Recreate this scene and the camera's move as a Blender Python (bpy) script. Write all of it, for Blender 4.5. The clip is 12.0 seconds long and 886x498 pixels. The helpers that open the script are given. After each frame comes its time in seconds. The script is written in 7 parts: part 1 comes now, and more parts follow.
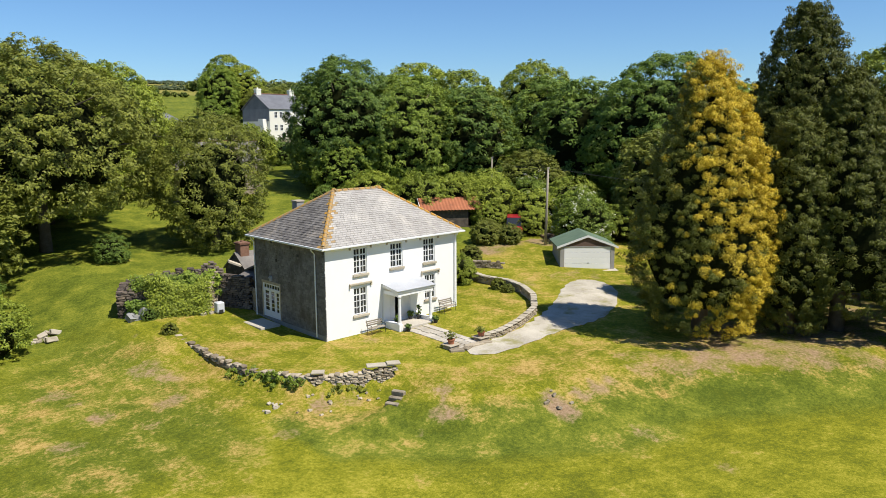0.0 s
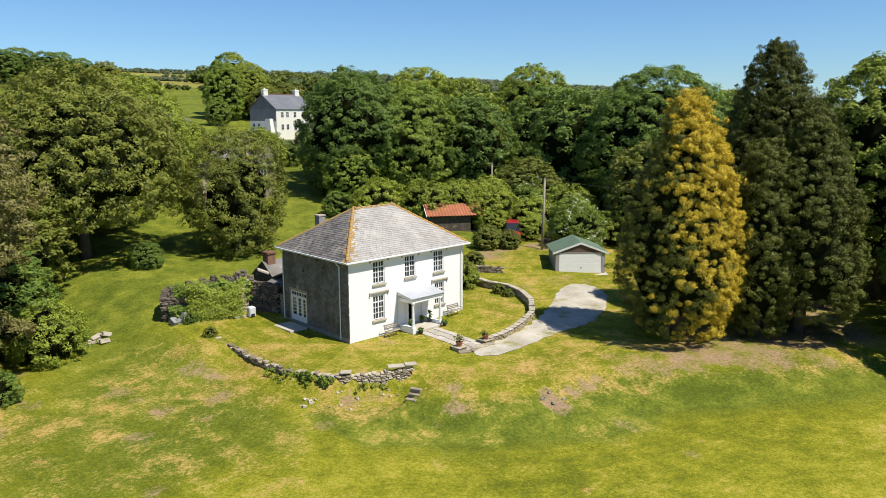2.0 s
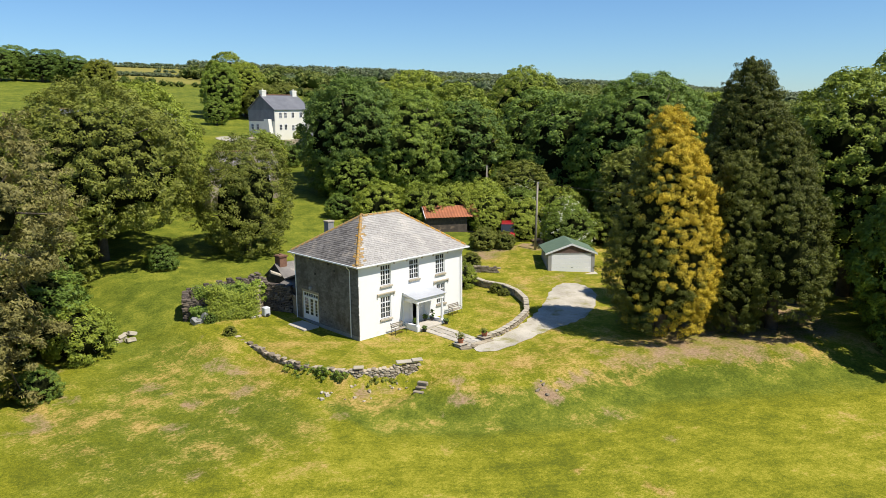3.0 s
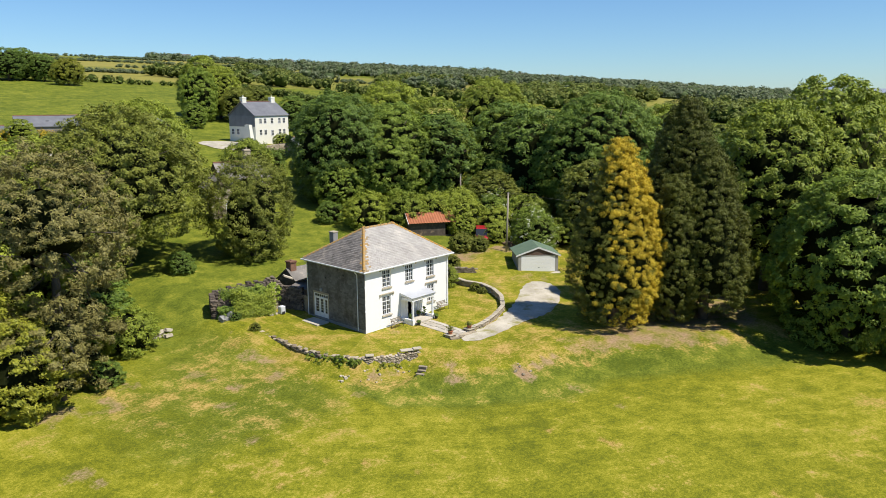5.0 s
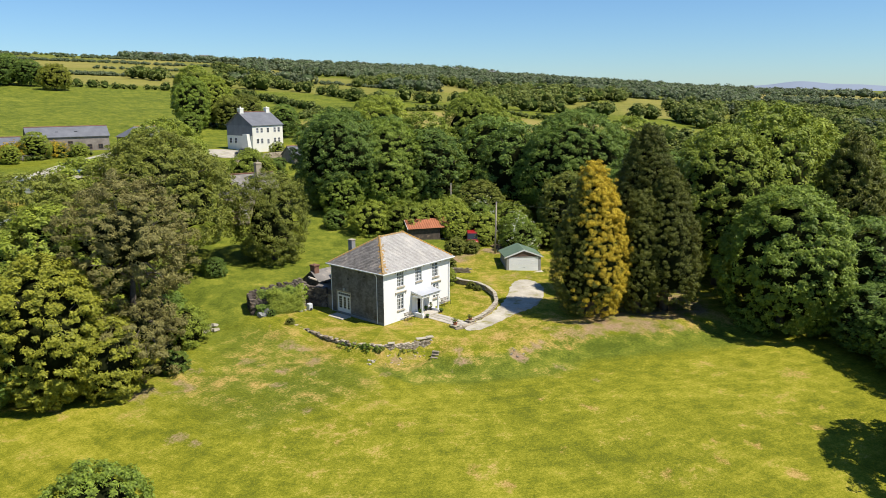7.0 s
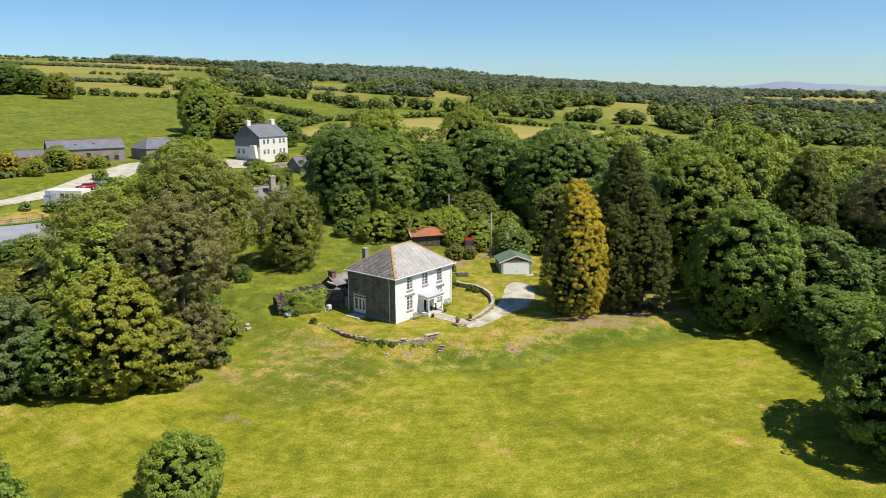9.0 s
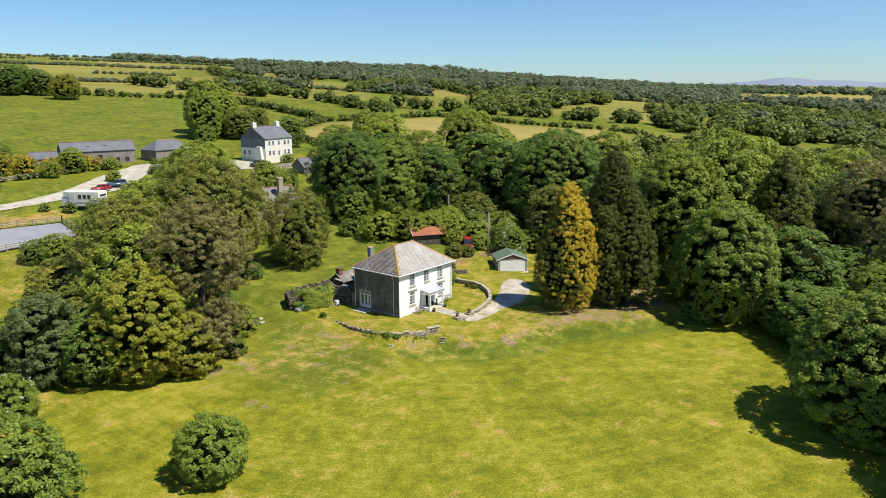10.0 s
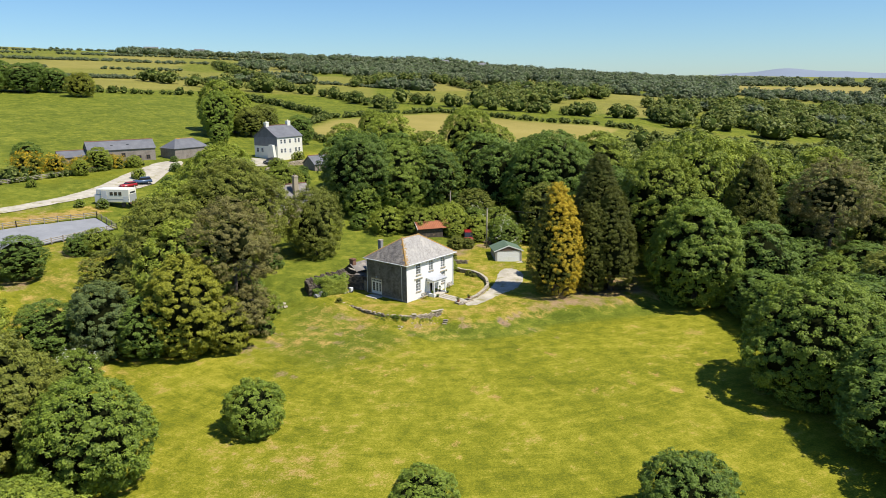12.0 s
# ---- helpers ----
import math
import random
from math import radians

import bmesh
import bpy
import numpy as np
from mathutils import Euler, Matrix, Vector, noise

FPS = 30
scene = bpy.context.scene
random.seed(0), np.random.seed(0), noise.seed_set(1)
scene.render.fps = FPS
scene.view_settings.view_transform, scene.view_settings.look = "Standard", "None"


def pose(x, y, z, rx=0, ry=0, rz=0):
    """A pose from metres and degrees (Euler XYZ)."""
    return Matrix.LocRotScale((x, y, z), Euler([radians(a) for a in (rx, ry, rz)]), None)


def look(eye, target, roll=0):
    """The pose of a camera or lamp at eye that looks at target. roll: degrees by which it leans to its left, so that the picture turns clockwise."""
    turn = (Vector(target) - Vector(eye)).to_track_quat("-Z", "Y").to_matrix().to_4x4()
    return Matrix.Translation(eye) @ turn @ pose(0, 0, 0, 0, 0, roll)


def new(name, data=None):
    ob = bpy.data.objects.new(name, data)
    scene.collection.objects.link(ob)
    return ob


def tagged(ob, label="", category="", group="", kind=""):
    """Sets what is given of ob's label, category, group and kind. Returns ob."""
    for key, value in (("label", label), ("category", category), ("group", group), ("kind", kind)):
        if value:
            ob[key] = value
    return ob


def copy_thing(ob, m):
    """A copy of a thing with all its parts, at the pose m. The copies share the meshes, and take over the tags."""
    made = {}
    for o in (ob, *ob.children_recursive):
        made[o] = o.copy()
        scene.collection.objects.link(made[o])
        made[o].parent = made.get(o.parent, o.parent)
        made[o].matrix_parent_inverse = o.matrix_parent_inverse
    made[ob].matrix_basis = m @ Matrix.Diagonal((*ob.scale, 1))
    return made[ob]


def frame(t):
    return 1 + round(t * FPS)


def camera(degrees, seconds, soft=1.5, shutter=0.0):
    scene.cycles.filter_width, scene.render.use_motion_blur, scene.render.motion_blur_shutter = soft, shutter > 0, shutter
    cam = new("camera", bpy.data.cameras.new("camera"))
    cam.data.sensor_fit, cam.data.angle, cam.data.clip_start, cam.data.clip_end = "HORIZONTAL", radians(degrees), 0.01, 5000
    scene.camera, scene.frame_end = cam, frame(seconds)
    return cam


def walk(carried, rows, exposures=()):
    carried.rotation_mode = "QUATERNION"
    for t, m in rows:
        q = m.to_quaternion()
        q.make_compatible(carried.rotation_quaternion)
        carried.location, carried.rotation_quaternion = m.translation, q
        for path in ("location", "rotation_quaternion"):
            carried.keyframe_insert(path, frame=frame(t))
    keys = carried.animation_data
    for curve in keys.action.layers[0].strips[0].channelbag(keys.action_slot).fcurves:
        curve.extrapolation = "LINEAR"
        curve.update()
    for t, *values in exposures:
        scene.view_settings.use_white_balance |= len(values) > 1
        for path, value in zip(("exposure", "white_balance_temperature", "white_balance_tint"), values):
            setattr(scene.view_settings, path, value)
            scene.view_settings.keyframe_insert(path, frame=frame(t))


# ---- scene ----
cam = camera(62.3, 12.0, soft=0.45)
PATH = [
    (0, (-25.363, -37.519, 13.226), (-24.007, -36.085, 12.902), -0.3),
    (0.5, (-26.204, -38.176, 13.801), (-24.85, -36.742, 13.468), -0.2),
    (1, (-27.225, -39.024, 14.453), (-25.872, -37.59, 14.112), -0.2),
    (1.5, (-28.444, -39.973, 15.22), (-27.089, -38.544, 14.87), -0.3),
    (2, (-30.047, -41.189, 16.117), (-28.689, -39.766, 15.758), -0.2),
    (2.5, (-31.718, -42.44, 16.975), (-30.356, -41.024, 16.606), -0.3),
    (4.5, (-40.647, -48.038, 20.625), (-39.223, -46.692, 20.223), -0.1),
    (5, (-43.359, -49.633, 21.552), (-41.916, -48.308, 21.149), -0.2),
    (5.5, (-46.117, -51.084, 22.424), (-44.655, -49.781, 22.02), -0.1),
    (6, (-49.234, -52.679, 23.406), (-47.76, -51.391, 22.998), -0.2),
    (6.5, (-52.305, -54.204, 24.364), (-50.822, -52.926, 23.954), -0.2),
    (7, (-55.349, -55.745, 25.34), (-53.858, -54.477, 24.925), -0.3),
    (9, (-65.286, -61.907, 28.822), (-63.778, -60.66, 28.407), -0.4),
    (9.5, (-67.696, -63.852, 29.683), (-66.188, -62.606, 29.265), -0.4),
    (10, (-70.427, -65.978, 30.545), (-68.92, -64.734, 30.121), -0.5),
    (10.5, (-72.867, -67.938, 31.313), (-71.361, -66.694, 30.883), -0.5),
    (11, (-75.481, -69.954, 32.042), (-73.977, -68.71, 31.605), -0.6),
    (11.5, (-77.794, -71.838, 32.765), (-76.292, -70.594, 32.321), -0.6),
    (12, (-80.178, -73.776, 33.454), (-78.677, -72.532, 33.007), -0.6),
]
walk(cam, [(t, look(eye, target, roll)) for t, eye, target, roll in PATH])

# ---- light ----
SUN_AZ, SUN_EL = 164.0, 58.5          # degrees clockwise from +y, and above the horizon
world = bpy.data.worlds.new("world")
scene.world = world
world.use_nodes = True
wn = world.node_tree.nodes
sky = wn.new("ShaderNodeTexSky")
sky.sky_type, sky.sun_disc = "NISHITA", False
sky.sun_elevation, sky.sun_rotation = radians(SUN_EL), radians(SUN_AZ)
sky.altitude, sky.air_density, sky.dust_density, sky.ozone_density = 0, 1.0, 0.1, 3.0
wn["Background"].inputs[1].default_value = 0.083
tint = wn.new("ShaderNodeMix")
tint.data_type, tint.blend_type = "RGBA", "MULTIPLY"
tint.inputs[0].default_value, tint.inputs[7].default_value = 1.0, (0.72, 0.98, 1.26, 1)
world.node_tree.links.new(sky.outputs[0], tint.inputs[6])
world.node_tree.links.new(tint.outputs[2], wn["Background"].inputs[0])
sun = new("sun", bpy.data.lights.new("sun", "SUN"))
sun.data.energy, sun.data.angle, sun.data.color = 5.0, radians(0.53), (1.0, 0.95, 0.86)
to_sun = Vector((math.sin(radians(SUN_AZ)) * math.cos(radians(SUN_EL)), math.cos(radians(SUN_AZ)) * math.cos(radians(SUN_EL)), math.sin(radians(SUN_EL))))
sun.matrix_world = look((0, 0, 60), Vector((0, 0, 60)) - to_sun)
scene.view_settings.exposure = 0.29


# ---- materials ----
def material(name):
    m = bpy.data.materials.new(name)
    m.use_nodes = True
    return m, m.node_tree.nodes, m.node_tree.links


def ramp(nodes, stops):
    r = nodes.new("ShaderNodeValToRGB")
    while len(r.color_ramp.elements) < len(stops):
        r.color_ramp.elements.new(0.5)
    for e, (at, c) in zip(r.color_ramp.elements, stops):
        e.position, e.color = at, (*c, 1)
    return r


def noise_node(nodes, links, coord, scale, detail=4.0, rough=0.6, stretch=None):
    n = nodes.new("ShaderNodeTexNoise")
    n.inputs["Scale"].default_value, n.inputs["Detail"].default_value, n.inputs["Roughness"].default_value = scale, detail, rough
    if stretch:
        mp = nodes.new("ShaderNodeMapping")
        mp.inputs["Scale"].default_value = stretch
        links.new(coord, mp.inputs["Vector"])
        coord = mp.outputs[0]
    links.new(coord, n.inputs["Vector"])
    return n.outputs["Fac"]


def mixc(nodes, links, fac, a, b, mode="MIX"):
    n = nodes.new("ShaderNodeMix")
    n.data_type, n.blend_type = "RGBA", mode
    for sock, v in ((n.inputs[0], fac), (n.inputs[6], a), (n.inputs[7], b)):
        if isinstance(v, (int, float)):
            sock.default_value = v
        elif isinstance(v, tuple):
            sock.default_value = (*v, 1)
        else:
            links.new(v, sock)
    return n.outputs[2]


def calc(nodes, links, op, a, b=0.0, clamp=False):
    n = nodes.new("ShaderNodeMath")
    n.operation, n.use_clamp = op, clamp
    for sock, v in zip(n.inputs, (a, b)):
        if isinstance(v, (int, float)):
            sock.default_value = v
        else:
            links.new(v, sock)
    return n.outputs[0]


def rough_surface(name, dark, light, scale=1.5, fine=20.0, rough=0.8, bump=0.3, metal=0.0, spec=0.3, stain=None, stain_scale=0.6, stain_from=0.55, per_object=0.0, per_island=0.0, stretch=None):
    """Two scales of mottling, a stain of its own shape, a fine bump, and a shift from piece to piece."""
    m, nodes, links = material(name)
    bsdf = nodes["Principled BSDF"]
    co = nodes.new("ShaderNodeTexCoord").outputs["Object"]
    big, small = noise_node(nodes, links, co, scale, 4, 0.6, stretch), noise_node(nodes, links, co, fine, 3, 0.65, stretch)
    both = calc(nodes, links, "ADD", calc(nodes, links, "MULTIPLY", big, 0.6), calc(nodes, links, "MULTIPLY", small, 0.4))
    if per_object:
        oi = nodes.new("ShaderNodeObjectInfo").outputs["Random"]
        both = calc(nodes, links, "ADD", both, calc(nodes, links, "MULTIPLY", calc(nodes, links, "SUBTRACT", oi, 0.5), per_object))
    if per_island:
        pi = nodes.new("ShaderNodeNewGeometry").outputs["Random Per Island"]
        both = calc(nodes, links, "ADD", both, calc(nodes, links, "MULTIPLY", calc(nodes, links, "SUBTRACT", pi, 0.5), per_island))
    r = ramp(nodes, [(0.28, dark), (0.72, light)])
    links.new(both, r.inputs[0])
    colour = r.outputs[0]
    if stain:
        s = noise_node(nodes, links, co, stain_scale, 6, 0.7)
        sr = ramp(nodes, [(stain_from, (0, 0, 0)), (stain_from + 0.15, (1, 1, 1))])
        links.new(s, sr.inputs[0])
        colour = mixc(nodes, links, sr.outputs[0], colour, stain)
    links.new(colour, bsdf.inputs["Base Color"])
    bsdf.inputs["Roughness"].default_value, bsdf.inputs["Metallic"].default_value = rough, metal
    bsdf.inputs["Specular IOR Level"].default_value = spec
    if bump:
        b = nodes.new("ShaderNodeBump")
        b.inputs["Strength"].default_value, b.inputs["Distance"].default_value = bump, 0.03
        links.new(both, b.inputs["Height"])
        links.new(b.outputs[0], bsdf.inputs["Normal"])
    return m


def leaf_surface(name, dark, light, through_light=0.22, rough=0.55, ragged=0.0):
    """Leaves: a shade of their own for each, older and younger growth, light that comes through, and gaps between the leaflets of a spray."""
    m, nodes, links = material(name)
    bsdf, out = nodes["Principled BSDF"], nodes["Material Output"]
    co = nodes.new("ShaderNodeTexCoord").outputs["Object"]
    pi = nodes.new("ShaderNodeNewGeometry").outputs["Random Per Island"]
    oi = nodes.new("ShaderNodeObjectInfo").outputs["Random"]
    big = noise_node(nodes, links, co, 0.35, 3)
    f = calc(nodes, links, "ADD", calc(nodes, links, "MULTIPLY", pi, 0.55), calc(nodes, links, "MULTIPLY", big, 0.5))
    f = calc(nodes, links, "ADD", f, calc(nodes, links, "MULTIPLY", calc(nodes, links, "SUBTRACT", oi, 0.5), 0.25))
    r = ramp(nodes, [(0.1, dark), (0.9, light)])
    links.new(f, r.inputs[0])
    links.new(r.outputs[0], bsdf.inputs["Base Color"])
    bsdf.inputs["Roughness"].default_value, bsdf.inputs["Specular IOR Level"].default_value = rough, 0.25
    tr = nodes.new("ShaderNodeBsdfTranslucent")
    links.new(r.outputs[0], tr.inputs[0])
    mx = nodes.new("ShaderNodeMixShader")
    mx.inputs[0].default_value = through_light
    links.new(bsdf.outputs[0], mx.inputs[1])
    links.new(tr.outputs[0], mx.inputs[2])
    shader = mx.outputs[0]
    if ragged:
        gaps = nodes.new("ShaderNodeMixShader")
        links.new(calc(nodes, links, "LESS_THAN", noise_node(nodes, links, co, 6.5, 2, 0.6), ragged), gaps.inputs[0])
        links.new(shader, gaps.inputs[1])
        links.new(nodes.new("ShaderNodeBsdfTransparent").outputs[0], gaps.inputs[2])
        shader = gaps.outputs[0]
    links.new(shader, out.inputs[0])
    return m


LEAF_DARK = leaf_surface("leaf_dark", (0.065, 0.115, 0.023), (0.224, 0.312, 0.044), ragged=0.45)
LEAF_MID = leaf_surface("leaf_mid", (0.092, 0.145, 0.022), (0.320, 0.402, 0.047), ragged=0.45)
LEAF_LIGHT = leaf_surface("leaf_light", (0.133, 0.182, 0.020), (0.408, 0.455, 0.052), ragged=0.45)
LEAF_YELLOW = leaf_surface("leaf_yellow", (0.128, 0.149, 0.015), (0.388, 0.379, 0.037), ragged=0.45)
LEAF_BLUE = leaf_surface("leaf_blue", (0.071, 0.117, 0.043), (0.229, 0.275, 0.074), ragged=0.45)
LEAF_OLIVE = leaf_surface("leaf_olive", (0.095, 0.118, 0.017), (0.273, 0.287, 0.043), ragged=0.45)
# bluish, low in contrast: distance haze put into the leaf colour
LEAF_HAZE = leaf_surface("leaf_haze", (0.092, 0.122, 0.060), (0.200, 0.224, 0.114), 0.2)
LEAF_FAR = leaf_surface("leaf_far", (0.084, 0.118, 0.026), (0.263, 0.285, 0.052), 0.2)
NEEDLE_BROWN = leaf_surface("needle_brown", (0.128, 0.118, 0.034), (0.345, 0.300, 0.088), 0.15, ragged=0.40)
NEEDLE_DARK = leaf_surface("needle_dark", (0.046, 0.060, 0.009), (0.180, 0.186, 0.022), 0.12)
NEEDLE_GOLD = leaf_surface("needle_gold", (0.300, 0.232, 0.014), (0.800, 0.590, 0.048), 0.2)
BLOSSOM = leaf_surface("blossom", (0.45, 0.45, 0.30), (0.80, 0.80, 0.62), 0.2)
GORSE = leaf_surface("gorse_flower", (0.40, 0.26, 0.01), (0.70, 0.46, 0.02), 0.2)
# near black for the shade inside a crown, put into the colour
INNER = rough_surface("inner_shade", (0.006, 0.008, 0.003), (0.020, 0.024, 0.008), 1.0, 8.0, 0.95, 0.3, spec=0.0)
# darker leaf colours paint the shade inside hedges; the far one adds haze
SHADED = rough_surface("leaf_shade", (0.026, 0.042, 0.010), (0.070, 0.095, 0.022), 0.5, 3.0, 0.95, 0.3, spec=0.0)
SHADED_HAZE = rough_surface("far_leaf_shade", (0.052, 0.074, 0.032), (0.10, 0.13, 0.056), 0.1, 1.0, 0.95, 0.3, spec=0.0)
BARK = rough_surface("bark", (0.05, 0.04, 0.03), (0.17, 0.14, 0.11), 2.0, 14.0, 0.9, 0.6)
WHITE_PAINT = rough_surface("white_paint", (0.82, 0.81, 0.79), (0.88, 0.87, 0.85), 0.7, 30.0, 0.75, 0.12, stain=(0.74, 0.73, 0.69), stain_scale=0.9, stain_from=0.62)
GLOSS_WHITE = rough_surface("gloss_white", (0.74, 0.74, 0.73), (0.82, 0.82, 0.81), 2.0, 40.0, 0.4, 0.03, spec=0.5)
CREAM_PAINT = rough_surface("cream_paint", (0.74, 0.71, 0.59), (0.84, 0.80, 0.70), 0.8, 20.0, 0.8, 0.1)
SLATE = rough_surface("slate_roof", (0.29, 0.265, 0.235), (0.47, 0.44, 0.395), 0.8, 12.0, 0.6, 0.25, spec=0.45, stain=(0.50, 0.46, 0.40), stain_scale=0.5, stain_from=0.52, per_island=0.16)
SLATE_DARK = rough_surface("slate_dark", (0.10, 0.088, 0.075), (0.26, 0.235, 0.205), 0.8, 12.0, 0.6, 0.25, spec=0.45, stain=(0.36, 0.31, 0.25), stain_scale=0.7, stain_from=0.55, per_island=0.28)
SLATE_BLUE = rough_surface("slate_blue", (0.095, 0.097, 0.105), (0.20, 0.20, 0.21), 0.5, 8.0, 0.55, 0.1, spec=0.4, per_island=0.3)
SLATE_HUNG = rough_surface("slate_hung", (0.11, 0.104, 0.096), (0.235, 0.225, 0.208), 0.7, 9.0, 0.75, 0.35, stain=(0.10, 0.09, 0.075), stain_scale=0.6, stain_from=0.5, per_island=0.28)
LICHEN = rough_surface("lichen_ridge", (0.24, 0.19, 0.12), (0.38, 0.28, 0.15), 1.5, 12.0, 0.9, 0.4, stain=(0.46, 0.24, 0.04), stain_scale=1.2, stain_from=0.46)
STONE = rough_surface("stone", (0.15, 0.12, 0.08), (0.42, 0.35, 0.25), 2.0, 12.0, 0.9, 0.5, stain=(0.34, 0.32, 0.27), stain_scale=1.6, stain_from=0.58, per_object=0.35, per_island=0.35)
STONE_WALL = rough_surface("weathered_wall_stone", (0.19, 0.15, 0.10), (0.56, 0.47, 0.34), 2.0, 12.0, 0.9, 0.5, stain=(0.48, 0.42, 0.31), stain_scale=1.8, stain_from=0.58, per_object=0.45, per_island=0.45)
STONE_DARK = rough_surface("stone_dark", (0.07, 0.055, 0.045), (0.20, 0.16, 0.12), 2.0, 10.0, 0.9, 0.5, stain=(0.28, 0.20, 0.13), stain_scale=1.0, stain_from=0.56, per_island=0.4, per_object=0.3)
BARN_STONE = rough_surface("barn_stone", (0.15, 0.125, 0.105), (0.36, 0.31, 0.265), 0.5, 2.6, 0.9, 0.4, stain=(0.20, 0.16, 0.13), stain_scale=0.4, stain_from=0.55)
STONE_PALE = rough_surface("stone_pale", (0.33, 0.28, 0.20), (0.52, 0.46, 0.36), 1.5, 14.0, 0.85, 0.3, per_object=0.25)
PAVING = rough_surface("paving", (0.33, 0.29, 0.23), (0.54, 0.49, 0.41), 1.0, 12.0, 0.85, 0.3, stain=(0.25, 0.24, 0.16), stain_scale=0.8, stain_from=0.6, per_object=0.25)
GRAVEL = rough_surface("gravel", (0.27, 0.235, 0.175), (0.60, 0.545, 0.44), 0.5, 13.0, 0.95, 0.5, stain=(0.24, 0.22, 0.07), stain_scale=0.45, stain_from=0.54)
SAND = rough_surface("arena_sand", (0.20, 0.205, 0.215), (0.31, 0.315, 0.325), 0.25, 3.0, 0.95, 0.2)
BRICK = rough_surface("brick", (0.14, 0.07, 0.045), (0.30, 0.17, 0.11), 1.5, 10.0, 0.9, 0.4, per_object=0.4, per_island=0.5)
RENDER_GREY = rough_surface("render_grey", (0.20, 0.20, 0.19), (0.33, 0.32, 0.30), 1.0, 14.0, 0.85, 0.2)
RUST = rough_surface("rusty_iron", (0.24, 0.085, 0.04), (0.46, 0.17, 0.08), 0.8, 6.0, 0.85, 0.2, stain=(0.20, 0.10, 0.07), stain_scale=1.1, stain_from=0.58)
FELT = rough_surface("green_felt", (0.085, 0.13, 0.085), (0.14, 0.20, 0.13), 0.8, 10.0, 0.9, 0.2)
WOOD_GREY = rough_surface("weathered_wood", (0.20, 0.17, 0.13), (0.38, 0.33, 0.26), 2.0, 16.0, 0.85, 0.3, per_object=0.3)
WOOD_BROWN = rough_surface("brown_board", (0.10, 0.065, 0.05), (0.20, 0.13, 0.10), 2.0, 16.0, 0.8, 0.2)
METAL_GREY = rough_surface("grey_metal", (0.30, 0.31, 0.32), (0.42, 0.43, 0.44), 2.0, 20.0, 0.5, 0.05, spec=0.5)
PANEL_GREY = rough_surface("grey_panel", (0.27, 0.26, 0.25), (0.40, 0.39, 0.37), 1.0, 14.0, 0.85, 0.2)
BLACK = rough_surface("black_paint", (0.015, 0.015, 0.016), (0.04, 0.04, 0.042), 2.0, 20.0, 0.5, 0.05, spec=0.4)
INTERIOR = rough_surface("dim_plaster", (0.16, 0.15, 0.14), (0.24, 0.23, 0.21), 1.0, 10.0, 0.9, 0.05)
RED_PAINT = rough_surface("red_paint", (0.30, 0.012, 0.016), (0.40, 0.02, 0.025), 2.0, 20.0, 0.3, 0.02, spec=0.6)
BLUE_PAINT = rough_surface("blue_paint", (0.05, 0.09, 0.17), (0.08, 0.13, 0.22), 2.0, 20.0, 0.25, 0.02, spec=0.6)
SILVER = rough_surface("silver_paint", (0.55, 0.56, 0.57), (0.66, 0.67, 0.68), 1.0, 20.0, 0.4, 0.03, spec=0.5)
TERRACOTTA = rough_surface("terracotta", (0.34, 0.12, 0.06), (0.48, 0.19, 0.10), 4.0, 30.0, 0.85, 0.2)
SOIL = rough_surface("soil", (0.12, 0.08, 0.05), (0.28, 0.20, 0.13), 1.0, 12.0, 0.95, 0.5)
TIN = rough_surface("lead_sheet", (0.36, 0.37, 0.39), (0.50, 0.51, 0.53), 1.0, 12.0, 0.5, 0.1, spec=0.4)
# the moor's blue-grey is distance haze put into its colour
MOOR = rough_surface("far_moor", (0.20, 0.235, 0.29), (0.235, 0.27, 0.325), 0.002, 0.01, 1.0, 0.0)


def glass_pane():
    m, nodes, links = material("window_glass")
    b = nodes["Principled BSDF"]
    b.inputs["Base Color"].default_value = (0.035, 0.038, 0.04, 1)
    b.inputs["Roughness"].default_value, b.inputs["Specular IOR Level"].default_value = 0.06, 0.6
    return m


GLASS = glass_pane()


